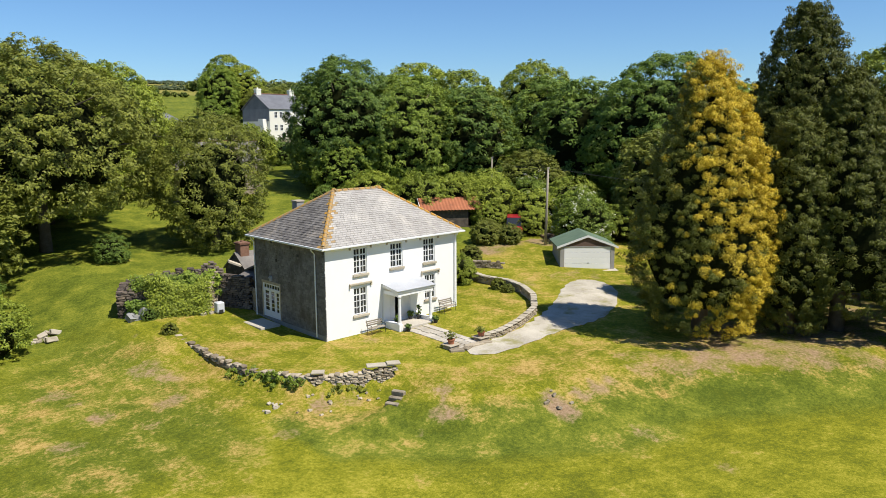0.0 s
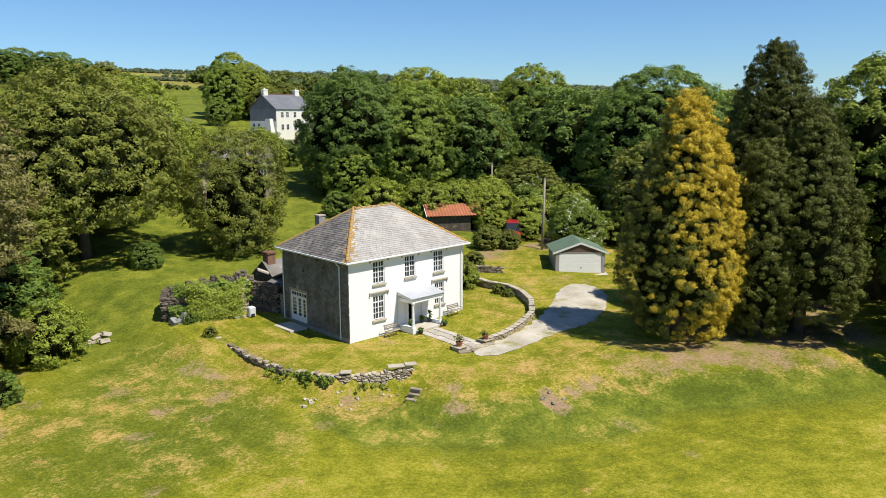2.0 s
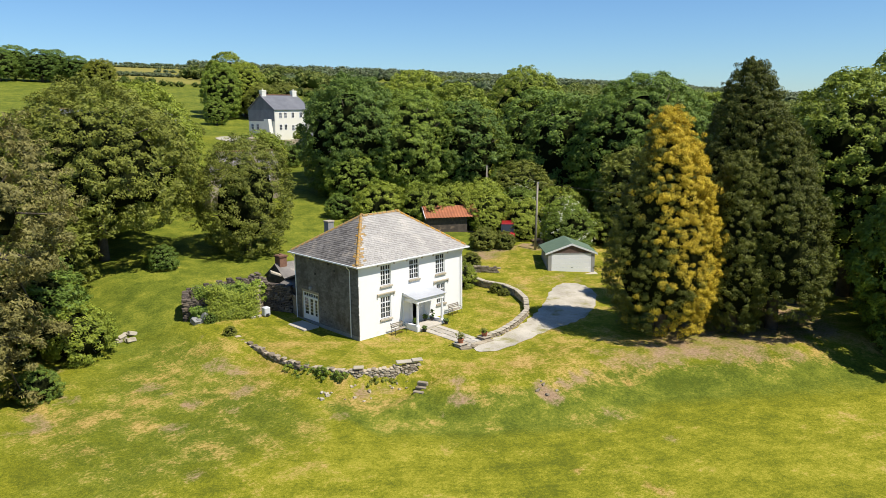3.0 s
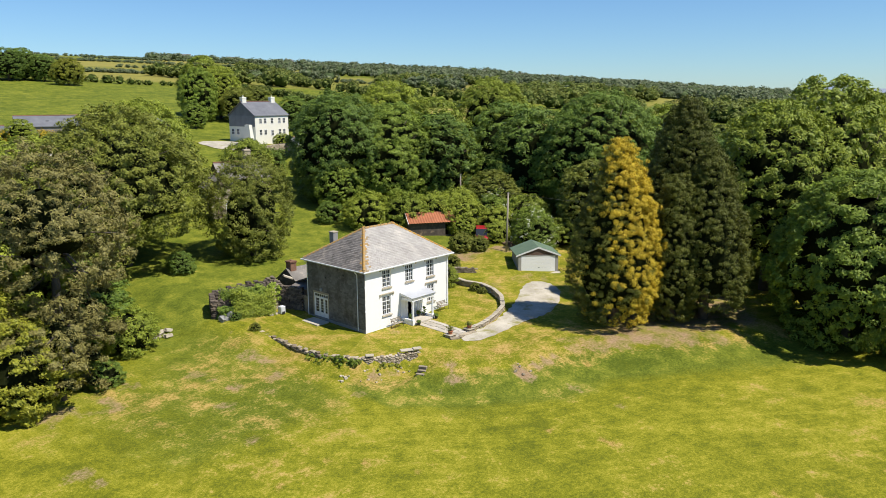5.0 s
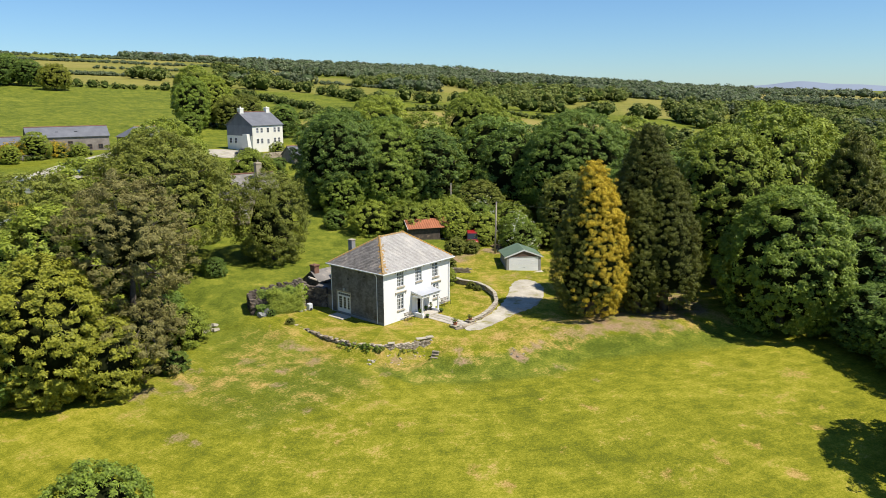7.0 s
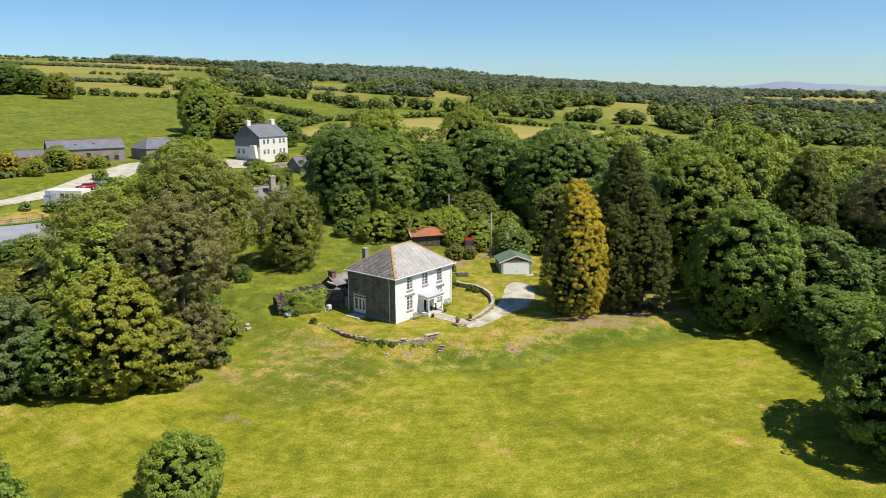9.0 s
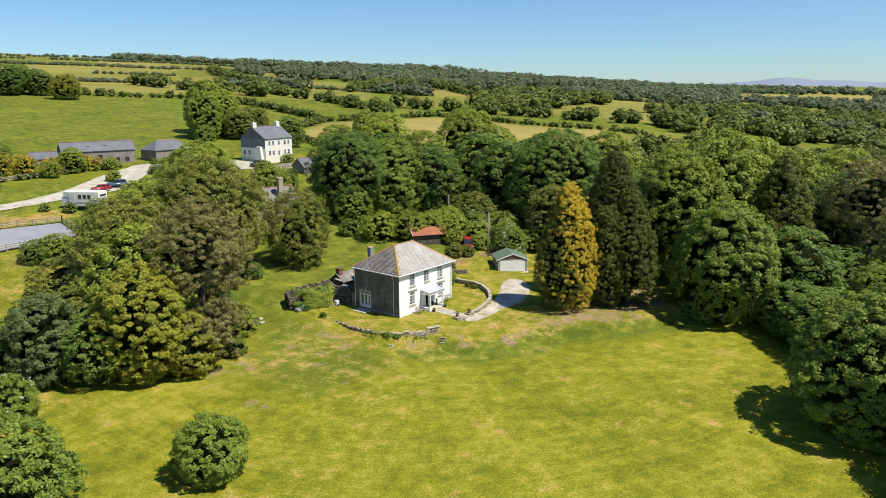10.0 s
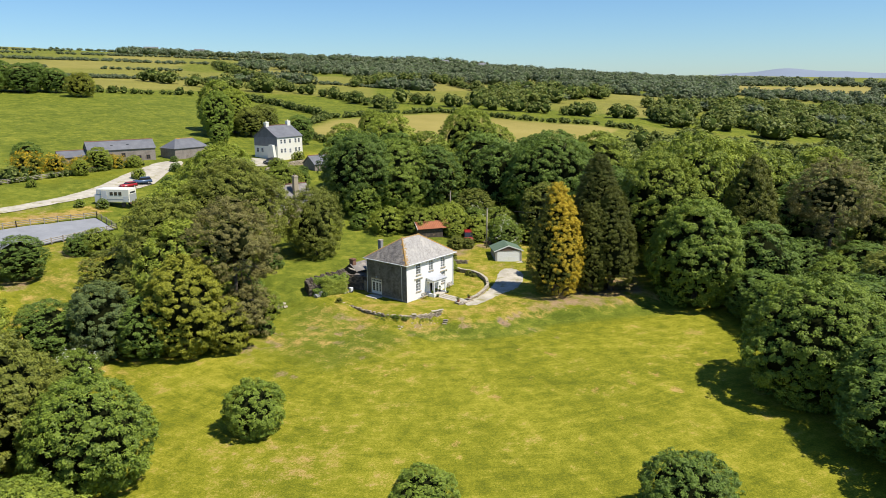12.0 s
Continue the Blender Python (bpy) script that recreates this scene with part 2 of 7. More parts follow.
def ground_surface():
    """Turf that is thick green, mown or scorched by turns, darkened for shade under the wood, with bare soil and mowing
    lines that follow the bank.
    """
    m, nodes, links = material("turf")
    bsdf = nodes["Principled BSDF"]
    co = nodes.new("ShaderNodeTexCoord").outputs["Object"]
    at = nodes.new("ShaderNodeAttribute")
    at.attribute_name = "growth"
    sep = nodes.new("ShaderNodeSeparateColor")
    links.new(at.outputs["Color"], sep.inputs[0])
    dry, crop, lush_shade = sep.outputs
    earth = at.outputs["Alpha"]
    bank = nodes.new("ShaderNodeAttribute")
    bank.attribute_name = "bank"
    xyz = nodes.new("ShaderNodeSeparateXYZ")
    links.new(co, xyz.inputs[0])
    swath = nodes.new("ShaderNodeCombineXYZ")
    links.new(calc(nodes, links, "MULTIPLY", bank.outputs["Fac"], 1.5), swath.inputs[0])
    links.new(calc(nodes, links, "MULTIPLY", xyz.outputs[0], 0.16), swath.inputs[1])
    links.new(calc(nodes, links, "MULTIPLY", xyz.outputs[1], 0.16), swath.inputs[2])

    def add(*terms):
        total = 0.0
        for v, k in terms:
            v = calc(nodes, links, "MULTIPLY", calc(nodes, links, "SUBTRACT", v, 0.5), k)
            total = calc(nodes, links, "ADD", v, total)
        return total

    n1, n2, n3 = noise_node(nodes, links, co, 0.07, 5, 0.65), noise_node(nodes, links, co, 0.55, 6, 0.75), noise_node(nodes, links, co, 5.0, 5, 0.8)
    n4, n5 = noise_node(nodes, links, co, 0.22, 5, 0.7), noise_node(nodes, links, co, 17.0, 3, 0.7)
    rows = noise_node(nodes, links, swath.outputs[0], 1.0, 5, 0.7)
    far = noise_node(nodes, links, co, 0.012, 4, 0.6)
    t = calc(nodes, links, "ADD", add((n1, 1.0), (n2, 1.7), (n3, 2.1), (n5, 1.5), (n4, 0.9), (rows, 0.9)), 0.5)
    g = ramp(nodes, [(0.02, (0.100, 0.114, 0.009)), (0.5, (0.200, 0.202, 0.012)), (0.98, (0.355, 0.315, 0.036))])
    links.new(t, g.inputs[0])
    straw = ramp(nodes, [(0.2, (0.190, 0.122, 0.020)), (0.8, (0.470, 0.325, 0.100))])
    links.new(calc(nodes, links, "ADD", add((n3, 2.0), (n2, 1.6), (n5, 1.4)), 0.5), straw.inputs[0])
    d = add((n2, 4.4), (n4, 4.0), (n3, 3.0), (rows, 0.8))
    d = calc(nodes, links, "ADD", calc(nodes, links, "SUBTRACT", d, 0.92), calc(nodes, links, "MULTIPLY", dry, 2.2), True)
    deep = ramp(nodes, [(0.05, (0.060, 0.086, 0.009)), (0.5, (0.128, 0.152, 0.015)), (0.95, (0.235, 0.240, 0.028))])
    links.new(calc(nodes, links, "ADD", add((n2, 2.0), (n3, 2.0), (n1, 0.8), (n5, 1.2), (n4, 1.2)), 0.5), deep.inputs[0])
    col = mixc(nodes, links, calc(nodes, links, "ADD", calc(nodes, links, "MULTIPLY", lush_shade, 1.5), add((n4, 3.0), (n2, 2.0), (lush_shade, 0.6)), True), g.outputs[0], deep.outputs[0])
    col = mixc(nodes, links, d, col, straw.outputs[0])
    hay = ramp(nodes, [(0.3, (0.23, 0.195, 0.045)), (0.7, (0.36, 0.29, 0.085))])
    links.new(calc(nodes, links, "ADD", calc(nodes, links, "MULTIPLY", far, 0.6), calc(nodes, links, "MULTIPLY", n1, 0.4)), hay.inputs[0])
    col = mixc(nodes, links, crop, col, hay.outputs[0])
    soil = ramp(nodes, [(0.3, (0.17, 0.105, 0.055)), (0.7, (0.40, 0.28, 0.17))])
    links.new(n3, soil.inputs[0])
    e = calc(nodes, links, "ADD", calc(nodes, links, "MULTIPLY", earth, 1.7), calc(nodes, links, "SUBTRACT", add((n2, 3.5), (n3, 2.0)), 0.7), True)
    col = mixc(nodes, links, e, col, soil.outputs[0])
    links.new(col, bsdf.inputs["Base Color"])
    bsdf.inputs["Roughness"].default_value, bsdf.inputs["Specular IOR Level"].default_value = 0.9, 0.1
    b = nodes.new("ShaderNodeBump")
    b.inputs["Strength"].default_value, b.inputs["Distance"].default_value = 0.5, 0.12
    links.new(calc(nodes, links, "ADD", n3, calc(nodes, links, "MULTIPLY", n2, 0.7)), b.inputs["Height"])
    links.new(b.outputs[0], bsdf.inputs["Normal"])
    return m


TURF = ground_surface()


# ---- building blocks ----
def mesh_object(name, verts, faces, mat, parent=None, label="", smooth=False):
    me = bpy.data.meshes.new(name)
    me.from_pydata(verts, [], faces)
    me.materials.append(mat)
    if smooth:
        me.shade_smooth()
    ob = new(name, me)
    if parent:
        ob.parent = parent
    if label:
        ob["label"] = label
    return ob


def part(name, bm, mat, parent=None, label="", smooth=False):
    """Links a bmesh as one mesh object under a thing or a part."""
    bmesh.ops.recalc_face_normals(bm, faces=bm.faces)
    me = bpy.data.meshes.new(name)
    bm.to_mesh(me)
    bm.free()
    me.materials.append(mat)
    if smooth:
        me.shade_smooth()
    ob = new(name, me)
    if parent:
        ob.parent = parent
    if label:
        ob["label"] = label
    return ob


def thing(name, label, category, place=None, group="", kind=""):
    ob = tagged(new(name), label, category, group, kind)
    ob.empty_display_size = 0.2
    if place:
        ob.matrix_basis = place
    return ob


def box(bm, lo, hi, bevel=0.0, m=None):
    made = bmesh.ops.create_cube(bm, size=1.0)["verts"]
    for v in made:
        v.co = Vector([lo[i] + (v.co[i] + 0.5) * (hi[i] - lo[i]) for i in range(3)])
    if bevel:
        edges = list({e for v in made for e in v.link_edges})
        made = bmesh.ops.bevel(bm, geom=edges, offset=bevel, segments=1, affect="EDGES")["verts"]
    if m:
        for v in set(made):
            v.co = m @ v.co
    return made


def prism(bm, outline, depth, m=None):
    """A slab with the given outline in x and z, going back along y."""
    front = [bm.verts.new((x, 0, z)) for x, z in outline]
    back = [bm.verts.new((x, depth, z)) for x, z in outline]
    bm.faces.new(front)
    bm.faces.new(back[::-1])
    for i in range(len(front)):
        j = (i + 1) % len(front)
        bm.faces.new((front[j], front[i], back[i], back[j]))
    if m:
        for v in front + back:
            v.co = m @ v.co


def rod(bm, pts, radii, sides=8):
    """A tube through the points, open nowhere."""
    pts = [Vector(p) for p in pts]
    rings = []
    for i, p in enumerate(pts):
        d = (pts[min(i + 1, len(pts) - 1)] - pts[max(i - 1, 0)]).normalized()
        a = d.cross(Vector((0.31, 0.95, 0.05)) if abs(d.y) < 0.9 else Vector((1, 0, 0))).normalized()
        b = d.cross(a)
        rings.append([bm.verts.new(p + radii[i] * (a * math.cos(2 * math.pi * k / sides) + b * math.sin(2 * math.pi * k / sides))) for k in range(sides)])
    for r, s in zip(rings, rings[1:]):
        for k in range(sides):
            bm.faces.new((r[k], r[(k + 1) % sides], s[(k + 1) % sides], s[k]))
    bm.faces.new(rings[0][::-1])
    bm.faces.new(rings[-1])


def turned(bm, profile, sides=12, m=None):
    """A body of revolution from (radius, height) pairs."""
    rings = [[bm.verts.new((r * math.cos(2 * math.pi * k / sides), r * math.sin(2 * math.pi * k / sides), z)) for k in range(sides)] for r, z in profile]
    for r, s in zip(rings, rings[1:]):
        for k in range(sides):
            bm.faces.new((r[k], r[(k + 1) % sides], s[(k + 1) % sides], s[k]))
    bm.faces.new(rings[0][::-1])
    bm.faces.new(rings[-1])
    if m:
        for ring in rings:
            for v in ring:
                v.co = m @ v.co


# ---- ground ----
TERRACE = [(-6.3, 9.5), (-6.3, -1.2), (-4.4, -5.0), (-0.6, -7.7), (1.5, -10.5), (6, -13.2), (11, -14.2), (16, -17.5), (23, -22.5), (34, -27), (60, -30), (60, 60), (-6.3, 60)]
RISE = [(-400, -6), (-150, -3.2), (-60, -0.6), (-20, -0.2), (5, 0.05), (15, 0.6), (30, 2.0), (75, 6.6), (105, 11.0), (125, 12.2), (170, 16.5), (350, 33), (800, 66), (1500, 108), (2600, 122), (4500, 90)]


def smooth(a, b, v):
    k = np.clip((v - a) / (b - a), 0, 1)
    return k * k * (3 - 2 * k)


def outside(x, y, outline):
    """Distance to an outline, negative within it."""
    best, inside = np.full(np.shape(x), 1e9), np.zeros(np.shape(x), bool)
    for (ax, ay), (bx, by) in zip(outline, outline[1:] + outline[:1]):
        dx, dy = bx - ax, by - ay
        k = np.clip(((x - ax) * dx + (y - ay) * dy) / (dx * dx + dy * dy), 0, 1)
        best = np.minimum(best, np.hypot(x - ax - k * dx, y - ay - k * dy))
        inside ^= ((ay > y) != (by > y)) & (x < (bx - ax) * (y - ay) / (by - ay + 1e-12) + ax)
    return np.where(inside, -best, best)


def height(x, y):
    """The lie of the land: a terrace round the house, a bank below it, a valley side behind."""
    x, y = np.asarray(x, float), np.asarray(y, float)
    z = np.interp(y, *np.array(RISE).T)
    z = np.where(z > 0, z * (1 - 0.55 * smooth(350, 1900, x)), z)
    z = z + 7 * np.exp(-(((x - 1000) / 320) ** 2 + ((y - 900) / 320) ** 2)) + 9 * np.exp(-(((x - 1075) / 75) ** 2 + ((y - 895) / 75) ** 2))
    d = outside(x, y, TERRACE)
    z = z + 0.35 * smooth(2, 12, x) * smooth(-9, -3, y) * (1 - smooth(30, 70, y))
    z = z + 0.9 * smooth(0, 11, y) * smooth(16, 31, x) * (1 - smooth(45, 110, y)) * (1 - smooth(80, 200, x))
    z = z - (1.45 * smooth(0, 7, d) + 0.5 * smooth(6, 40, d)) * (1 - smooth(20, 70, y))
    near = (x < 0) & (y > -9) & (y < 7)
    z = z - np.where(near, 0.75 * smooth(0.05, 0.5, d) * (1 - smooth(1.5, 6, d)) * smooth(7, 2, y), 0)
    ripple = 0.05 * np.sin(x * 0.9 + 1.3 * np.sin(y * 0.35)) * np.sin(y * 0.8 + np.sin(x * 0.5)) + 0.03 * np.sin(x * 2.3 + y) * np.sin(y * 1.9 - x * 0.7)
    return z + ripple * smooth(1, 4, d)


def lift(x, y):
    return float(height(np.array([x]), np.array([y]))[0])


def steps(lo, hi, near_lo, near_hi, cell, growth):
    mid = list(np.arange(near_lo, near_hi + 1e-6, cell))
    up, s = [mid[-1]], cell
    while up[-1] < hi:
        s *= growth
        up.append(up[-1] + s)
    down, s = [mid[0]], cell
    while down[-1] > lo:
        s *= growth * 1.03
        down.append(down[-1] - s)
    return np.array(down[:0:-1] + mid + up[1:])


HAYFIELD = [(100, 150), (144, 177), (221, 178), (236, 142), (268, 84), (200, 70), (120, 110)]


FIELDS = [([(205, 72), (236, 40), (282, 2), (330, -4), (350, 18), (310, 56), (288, 98), (250, 92)], 0.22), ([(336, 178), (440, 134), (515, 106), (560, 68), (640, 85), (512, 166), (395, 203)], 0.5),
          ([(246, 231), (290, 201), (374, 269), (301, 283)], 0.35), ([(709, 186), (938, 102), (1750, 245), (1060, 303)], 1.0), ([(120, 30), (150, 48), (190, 66), (170, 80), (130, 60)], 0.3)]


def build_ground():
    xs, ys = steps(-1500, 4200, -62, 46, 0.7, 1.034), steps(-1500, 4200, -72, 46, 0.7, 1.034)
    gx, gy = np.meshgrid(xs, ys)
    x, y = gx.ravel(), gy.ravel()
    z = height(x, y)
    nx = len(xs)
    i = (np.arange(len(ys) - 1)[:, None] * nx + np.arange(nx - 1)).ravel()
    faces = np.stack([i, i + 1, i + nx + 1, i + nx], 1)
    ob = mesh_object("ground", np.stack([x, y, z], 1).tolist(), faces.tolist(), TURF, smooth=True)
    d = outside(x, y, TERRACE)

    def blob(cx, cy, r, soft=0.45):
        return 1 - smooth(r * (1 - soft), r, np.hypot(x - cx, y - cy))

    front = y < 12
    dry = 0.45 * (1 - smooth(-2, 3, d)) * front
    dry = np.maximum(dry, 0.54 * smooth(-4, -1, d) * (1 - smooth(2.5, 6, d)) * (y < 8) * (x < 30))
    dry = np.maximum(dry, 0.40 * blob(-13, 1, 15))
    dry = np.maximum(dry, 0.42 * blob(13, 0.5, 8) * (d < -1))
    dry = np.maximum(dry, 0.40 * blob(27, 4, 12) * (d < -1))
    dry = np.maximum(dry, 0.16 * (d > 5) * (y < 8))
    dry = np.maximum(dry, 0.3 * blob(-20, -14, 9))
    dry = np.maximum(dry, 0.5 * smooth(-5, -2, d) * (1 - smooth(0, 2.5, d)) * (x > 0) * (x < 24) * (y < -8))
    dry = np.maximum(dry, 0.34 * blob(-44, -24, 24, 0.9) * (d > 5))
    lush_shade = 0.8 * smooth(9, 18, y) * (x < 60) * (x > -40) * (1 - smooth(95, 120, y))
    lush_shade = np.maximum(lush_shade, 0.6 * smooth(-6, -10, x) * smooth(-12, -5, y) * (1 - smooth(16, 32, -x)))
    lush_shade = np.maximum(lush_shade, 0.75 * smooth(1.6, 3.2, d) * (1 - smooth(5.5, 9, d)) * (y < -6) * (x > -8))
    rough_side = smooth(-12, -22, x) * smooth(2, 14, y) * (1 - smooth(85, 105, y))
    lush_shade = lush_shade * (1 - 0.55 * rough_side)
    dry = np.maximum(dry, 0.42 * rough_side)
    verge = (1 - smooth(2, 4.5, np.abs(y - 81.4 - 0.03 * x))) * (1 - smooth(-9, -4, x))
    dry = np.maximum(dry, 0.85 * verge)
    # wood floor: the darker turf colour paints tree shade over soil
    lush_shade = np.maximum(lush_shade * (1 - verge), 0.9 * smooth(30, 36, x) * smooth(-24, -30, y))
    lush_shade = np.maximum(lush_shade, 0.85 * smooth(95, 130, y))
    lush_shade = np.maximum(lush_shade, 0.75 * smooth(60, 120, x))
    hay = 1 - smooth(-6, 2, outside(x, y, HAYFIELD))
    ang, dist = np.arctan2(x + 60, y + 60), np.hypot(x + 60, y + 60)
    cell = np.sin(np.floor(ang / 0.081 + 0.4) * 12.9898 + np.digitize(dist, (430, 520, 640, 800, 980, 1200, 1450, 1800, 2200)) * 78.233) * 43758.5453
    for outline, ripe in FIELDS:
        within = outside(x, y, outline) < 0
        lush_shade = np.where(within, 0.85, lush_shade)
        hay = np.where(within, ripe, hay)
    fields = np.min([outside(x, y, outline) for outline, _ in FIELDS], 0)
    hay = np.maximum(hay, np.where((fields > 0) & (dist > 430) & (y > 100), 0.75 * (cell - np.floor(cell)), 0))
    earth = np.zeros(len(x))
    for cx, cy, r, k in ((3.7, -14.8, 0.9, 0.8), (3.6, -15.8, 1.0, 0.9), (3.4, -16.5, 0.7, 0.8), (5.2, -15.7, 0.9, 0.75), (6.6, -15.9, 1.0, 0.75), (8.0, -15.7, 0.8, 0.6), (12.5, -17.2, 1.8, 0.75), (14.7, -18.2, 2.0, 0.85), (16.9, -19.3, 2.0, 0.85), (17.8, -21.0, 1.8, 0.8), (20.1, -22.0, 2.2, 0.85), (22.0, -24.0, 1.8, 0.7), (-1.9, -11.8, 0.6, 0.7), (-3.1, -12.4, 0.6, 0.7), (0.0, -10.8, 0.8, 0.7), (-1.2, -12.5, 1.0, 0.7), (5.1, -19.6, 1.1, 0.6), (4.8, -23.8, 0.9, 0.55), (30.0, 12.6, 3.4, 0.85), (34, 10, 2.6, 0.8), (26.6, 11.2, 2.6, 0.75),
                         (20.5, -17.5, 4.5, 0.75), (25.5, -20.5, 5.0, 0.8), (31.5, -20.5, 4.0, 0.8), (35, -19.5, 3.0, 0.7), (15.5, -17.2, 3.0, 0.66), (11.5, -15.6, 2.6, 0.55), (29, -22.5, 4.0, 0.75), (23, -5.0, 2.5, 0.45), (20.5, 2.0, 2.2, 0.5), (25.5, 1.0, 2.4, 0.5), (2.0, -1.6, 1.3, 0.5), (-9, 3, 1.4, 0.5), (-12, -2, 1.2, 0.5), (-5, -6.6, 1.2, 0.7), (-3.5, -7.2, 1.0, 0.6),
                         (-32, 62, 5, 0.7), (-25, 57, 4, 0.6), (-20, 84, 8, 0.45), (-38, 48, 3, 0.7), (27, 113, 6, 0.8), (38, 112, 5, 0.6)):
        earth = np.maximum(earth, k * blob(cx, cy, r))
    earth = np.maximum(earth, 0.26 * blob(-45, -20, 24, 0.9))
    g = np.random.default_rng(31)
    for cx, cy, r in zip(g.uniform(-28, -7.5, 22), g.uniform(-9, 13, 22), g.uniform(0.6, 1.5, 22)):
        earth = np.maximum(earth, 0.66 * blob(cx, cy, r))
    for cx, cy, r in zip(g.uniform(-30, 14, 26), g.uniform(-44, -12, 26), g.uniform(0.4, 0.9, 26)):
        dry = np.maximum(dry, 0.75 * blob(cx, cy, r) * (d > 4))
    for side in (-0.8, 0.8):
        earth = np.maximum(earth, 0.55 * (np.abs((x - 29.6) * 0.63 - (y - 1.7) * 0.78 - side) < 0.4) * (x > 23) * (x < 29.8))
    me = ob.data
    a = me.attributes.new("growth", "FLOAT_COLOR", "POINT")
    a.data.foreach_set("color", np.stack([dry, hay, lush_shade, earth], 1).astype(np.float32).ravel())
    b = me.attributes.new("bank", "FLOAT", "POINT")
    b.data.foreach_set("value", d.astype(np.float32))
    return tagged(ob, "mown yellow-green grass field with scorched patches and a bank", "ground", kind="structure")


ground = build_ground()


def drape(name, outline, mat, above=0.03, cell=0.8, rounded=2):
    """A thin sheet laid over the ground within an outline."""
    for _ in range(rounded):
        outline = [(a[0] * (1 - k) + b[0] * k, a[1] * (1 - k) + b[1] * k) for a, b in zip(outline, outline[1:] + outline[:1]) for k in (0.25, 0.75)]
    outline = [(x + 0.12 * math.sin(5.1 * y + 3 * x), y + 0.12 * math.sin(4.3 * x + y)) for x, y in outline]
    bm = bmesh.new()
    bm.faces.new([bm.verts.new((x, y, 0)) for x, y in outline])
    for axis in (0, 1):
        lo, hi = min(p[axis] for p in outline), max(p[axis] for p in outline)
        for v in np.arange(lo + cell, hi, cell):
            n = Vector((1, 0, 0)) if axis == 0 else Vector((0, 1, 0))
            bmesh.ops.bisect_plane(bm, geom=bm.verts[:] + bm.edges[:] + bm.faces[:], plane_co=n * float(v), plane_no=n)
    z = height(np.array([v.co.x for v in bm.verts]), np.array([v.co.y for v in bm.verts]))
    for v, h in zip(bm.verts, z):
        v.co.z = h + above
    return part(name, bm, mat)


# ---- trees ----
def unit(v):
    return v / np.maximum(np.linalg.norm(v, axis=-1, keepdims=True), 1e-9)


def leaf_cards(rng, centre, outward, radius, per, size, squash=0.8, up=0.45, narrow=0.55, upright=0.0):
    """Leaves set round the clumps: pointed blades, each with its own tilt."""
    c, n, r = np.repeat(centre, per, 0), np.repeat(outward, per, 0), np.repeat(radius, per)[:, None]
    d = unit(rng.normal(size=c.shape) + 0.9 * n)
    p = c + d * r * rng.uniform(0.55, 1.1, (len(c), 1)) * (1, 1, squash)
    nrm = unit(0.7 * d + 0.4 * n + np.array((0, 0, up)) + 0.45 * rng.normal(size=c.shape))
    hint = rng.normal(size=c.shape) * (1 - upright) + upright * (n + np.array((0, 0, 0.7)) + 0.3 * rng.normal(size=c.shape))
    t = unit(hint - nrm * (hint * nrm).sum(1, keepdims=True))
    b = np.cross(nrm, t)
    s = size * rng.uniform(0.65, 1.3, (len(c), 1))
    v = np.stack([p - t * s * 0.62, p + t * s * 0.62 + b * s * narrow * 0.62, p + t * s * 0.38 - b * s * narrow * 0.7], 1).reshape(-1, 3)
    return v, np.arange(len(v)).reshape(-1, 3)


def lump(rng, centre, radii, around=12, rows=7, wobble=0.18):
    """An uneven inner mass that carries the painted shade between the leaves."""
    th, ph = np.meshgrid(np.linspace(0, 2 * np.pi, around, endpoint=False), np.linspace(0.05, np.pi - 0.05, rows))
    d = np.stack([np.cos(th) * np.sin(ph), np.sin(th) * np.sin(ph), np.cos(ph)], -1).reshape(-1, 3)
    v = np.array(centre) + d * np.array(radii) * (1 + wobble * rng.normal(size=(len(d), 1)))
    f = [(r * around + k, r * around + (k + 1) % around, (r + 1) * around + (k + 1) % around, (r + 1) * around + k) for r in range(rows - 1) for k in range(around)]
    return v, np.array(f)


def joined(pieces):
    verts, faces, n = [], [], 0
    for v, f in pieces:
        verts.append(v)
        faces += (f + n).tolist()
        n += len(v)
    return np.concatenate(verts), faces


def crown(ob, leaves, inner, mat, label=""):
    """A crown of leaves over inner masses whose near-black colour paints the shade inside."""
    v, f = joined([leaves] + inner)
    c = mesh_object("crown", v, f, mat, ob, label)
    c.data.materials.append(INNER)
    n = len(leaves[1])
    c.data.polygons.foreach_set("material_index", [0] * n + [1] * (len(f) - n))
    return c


def over_lobes(rng, lobes, spacing, low=-0.7):
    """Clump places over the outer skin of several egg-shaped masses."""
    cs, ns = [], []
    for k, (c, r) in enumerate(lobes):
        c, r = np.array(c), np.array(r)
        area = 4 * np.pi * (r.prod() ** (2 / 3))
        d = unit(rng.normal(size=(int(area / spacing**2) + 4, 3)))
        d = d[d[:, 2] > low]
        p = c + d * r * rng.uniform(0.86, 1.04, (len(d), 1))
        keep = np.ones(len(p), bool)
        for j, (c2, r2) in enumerate(lobes):
            if j != k:
                keep &= (((p - c2) / r2) ** 2).sum(1) > 0.72
        cs.append(p[keep])
        ns.append(unit(d / r)[keep])
    return np.concatenate(cs), np.concatenate(ns)


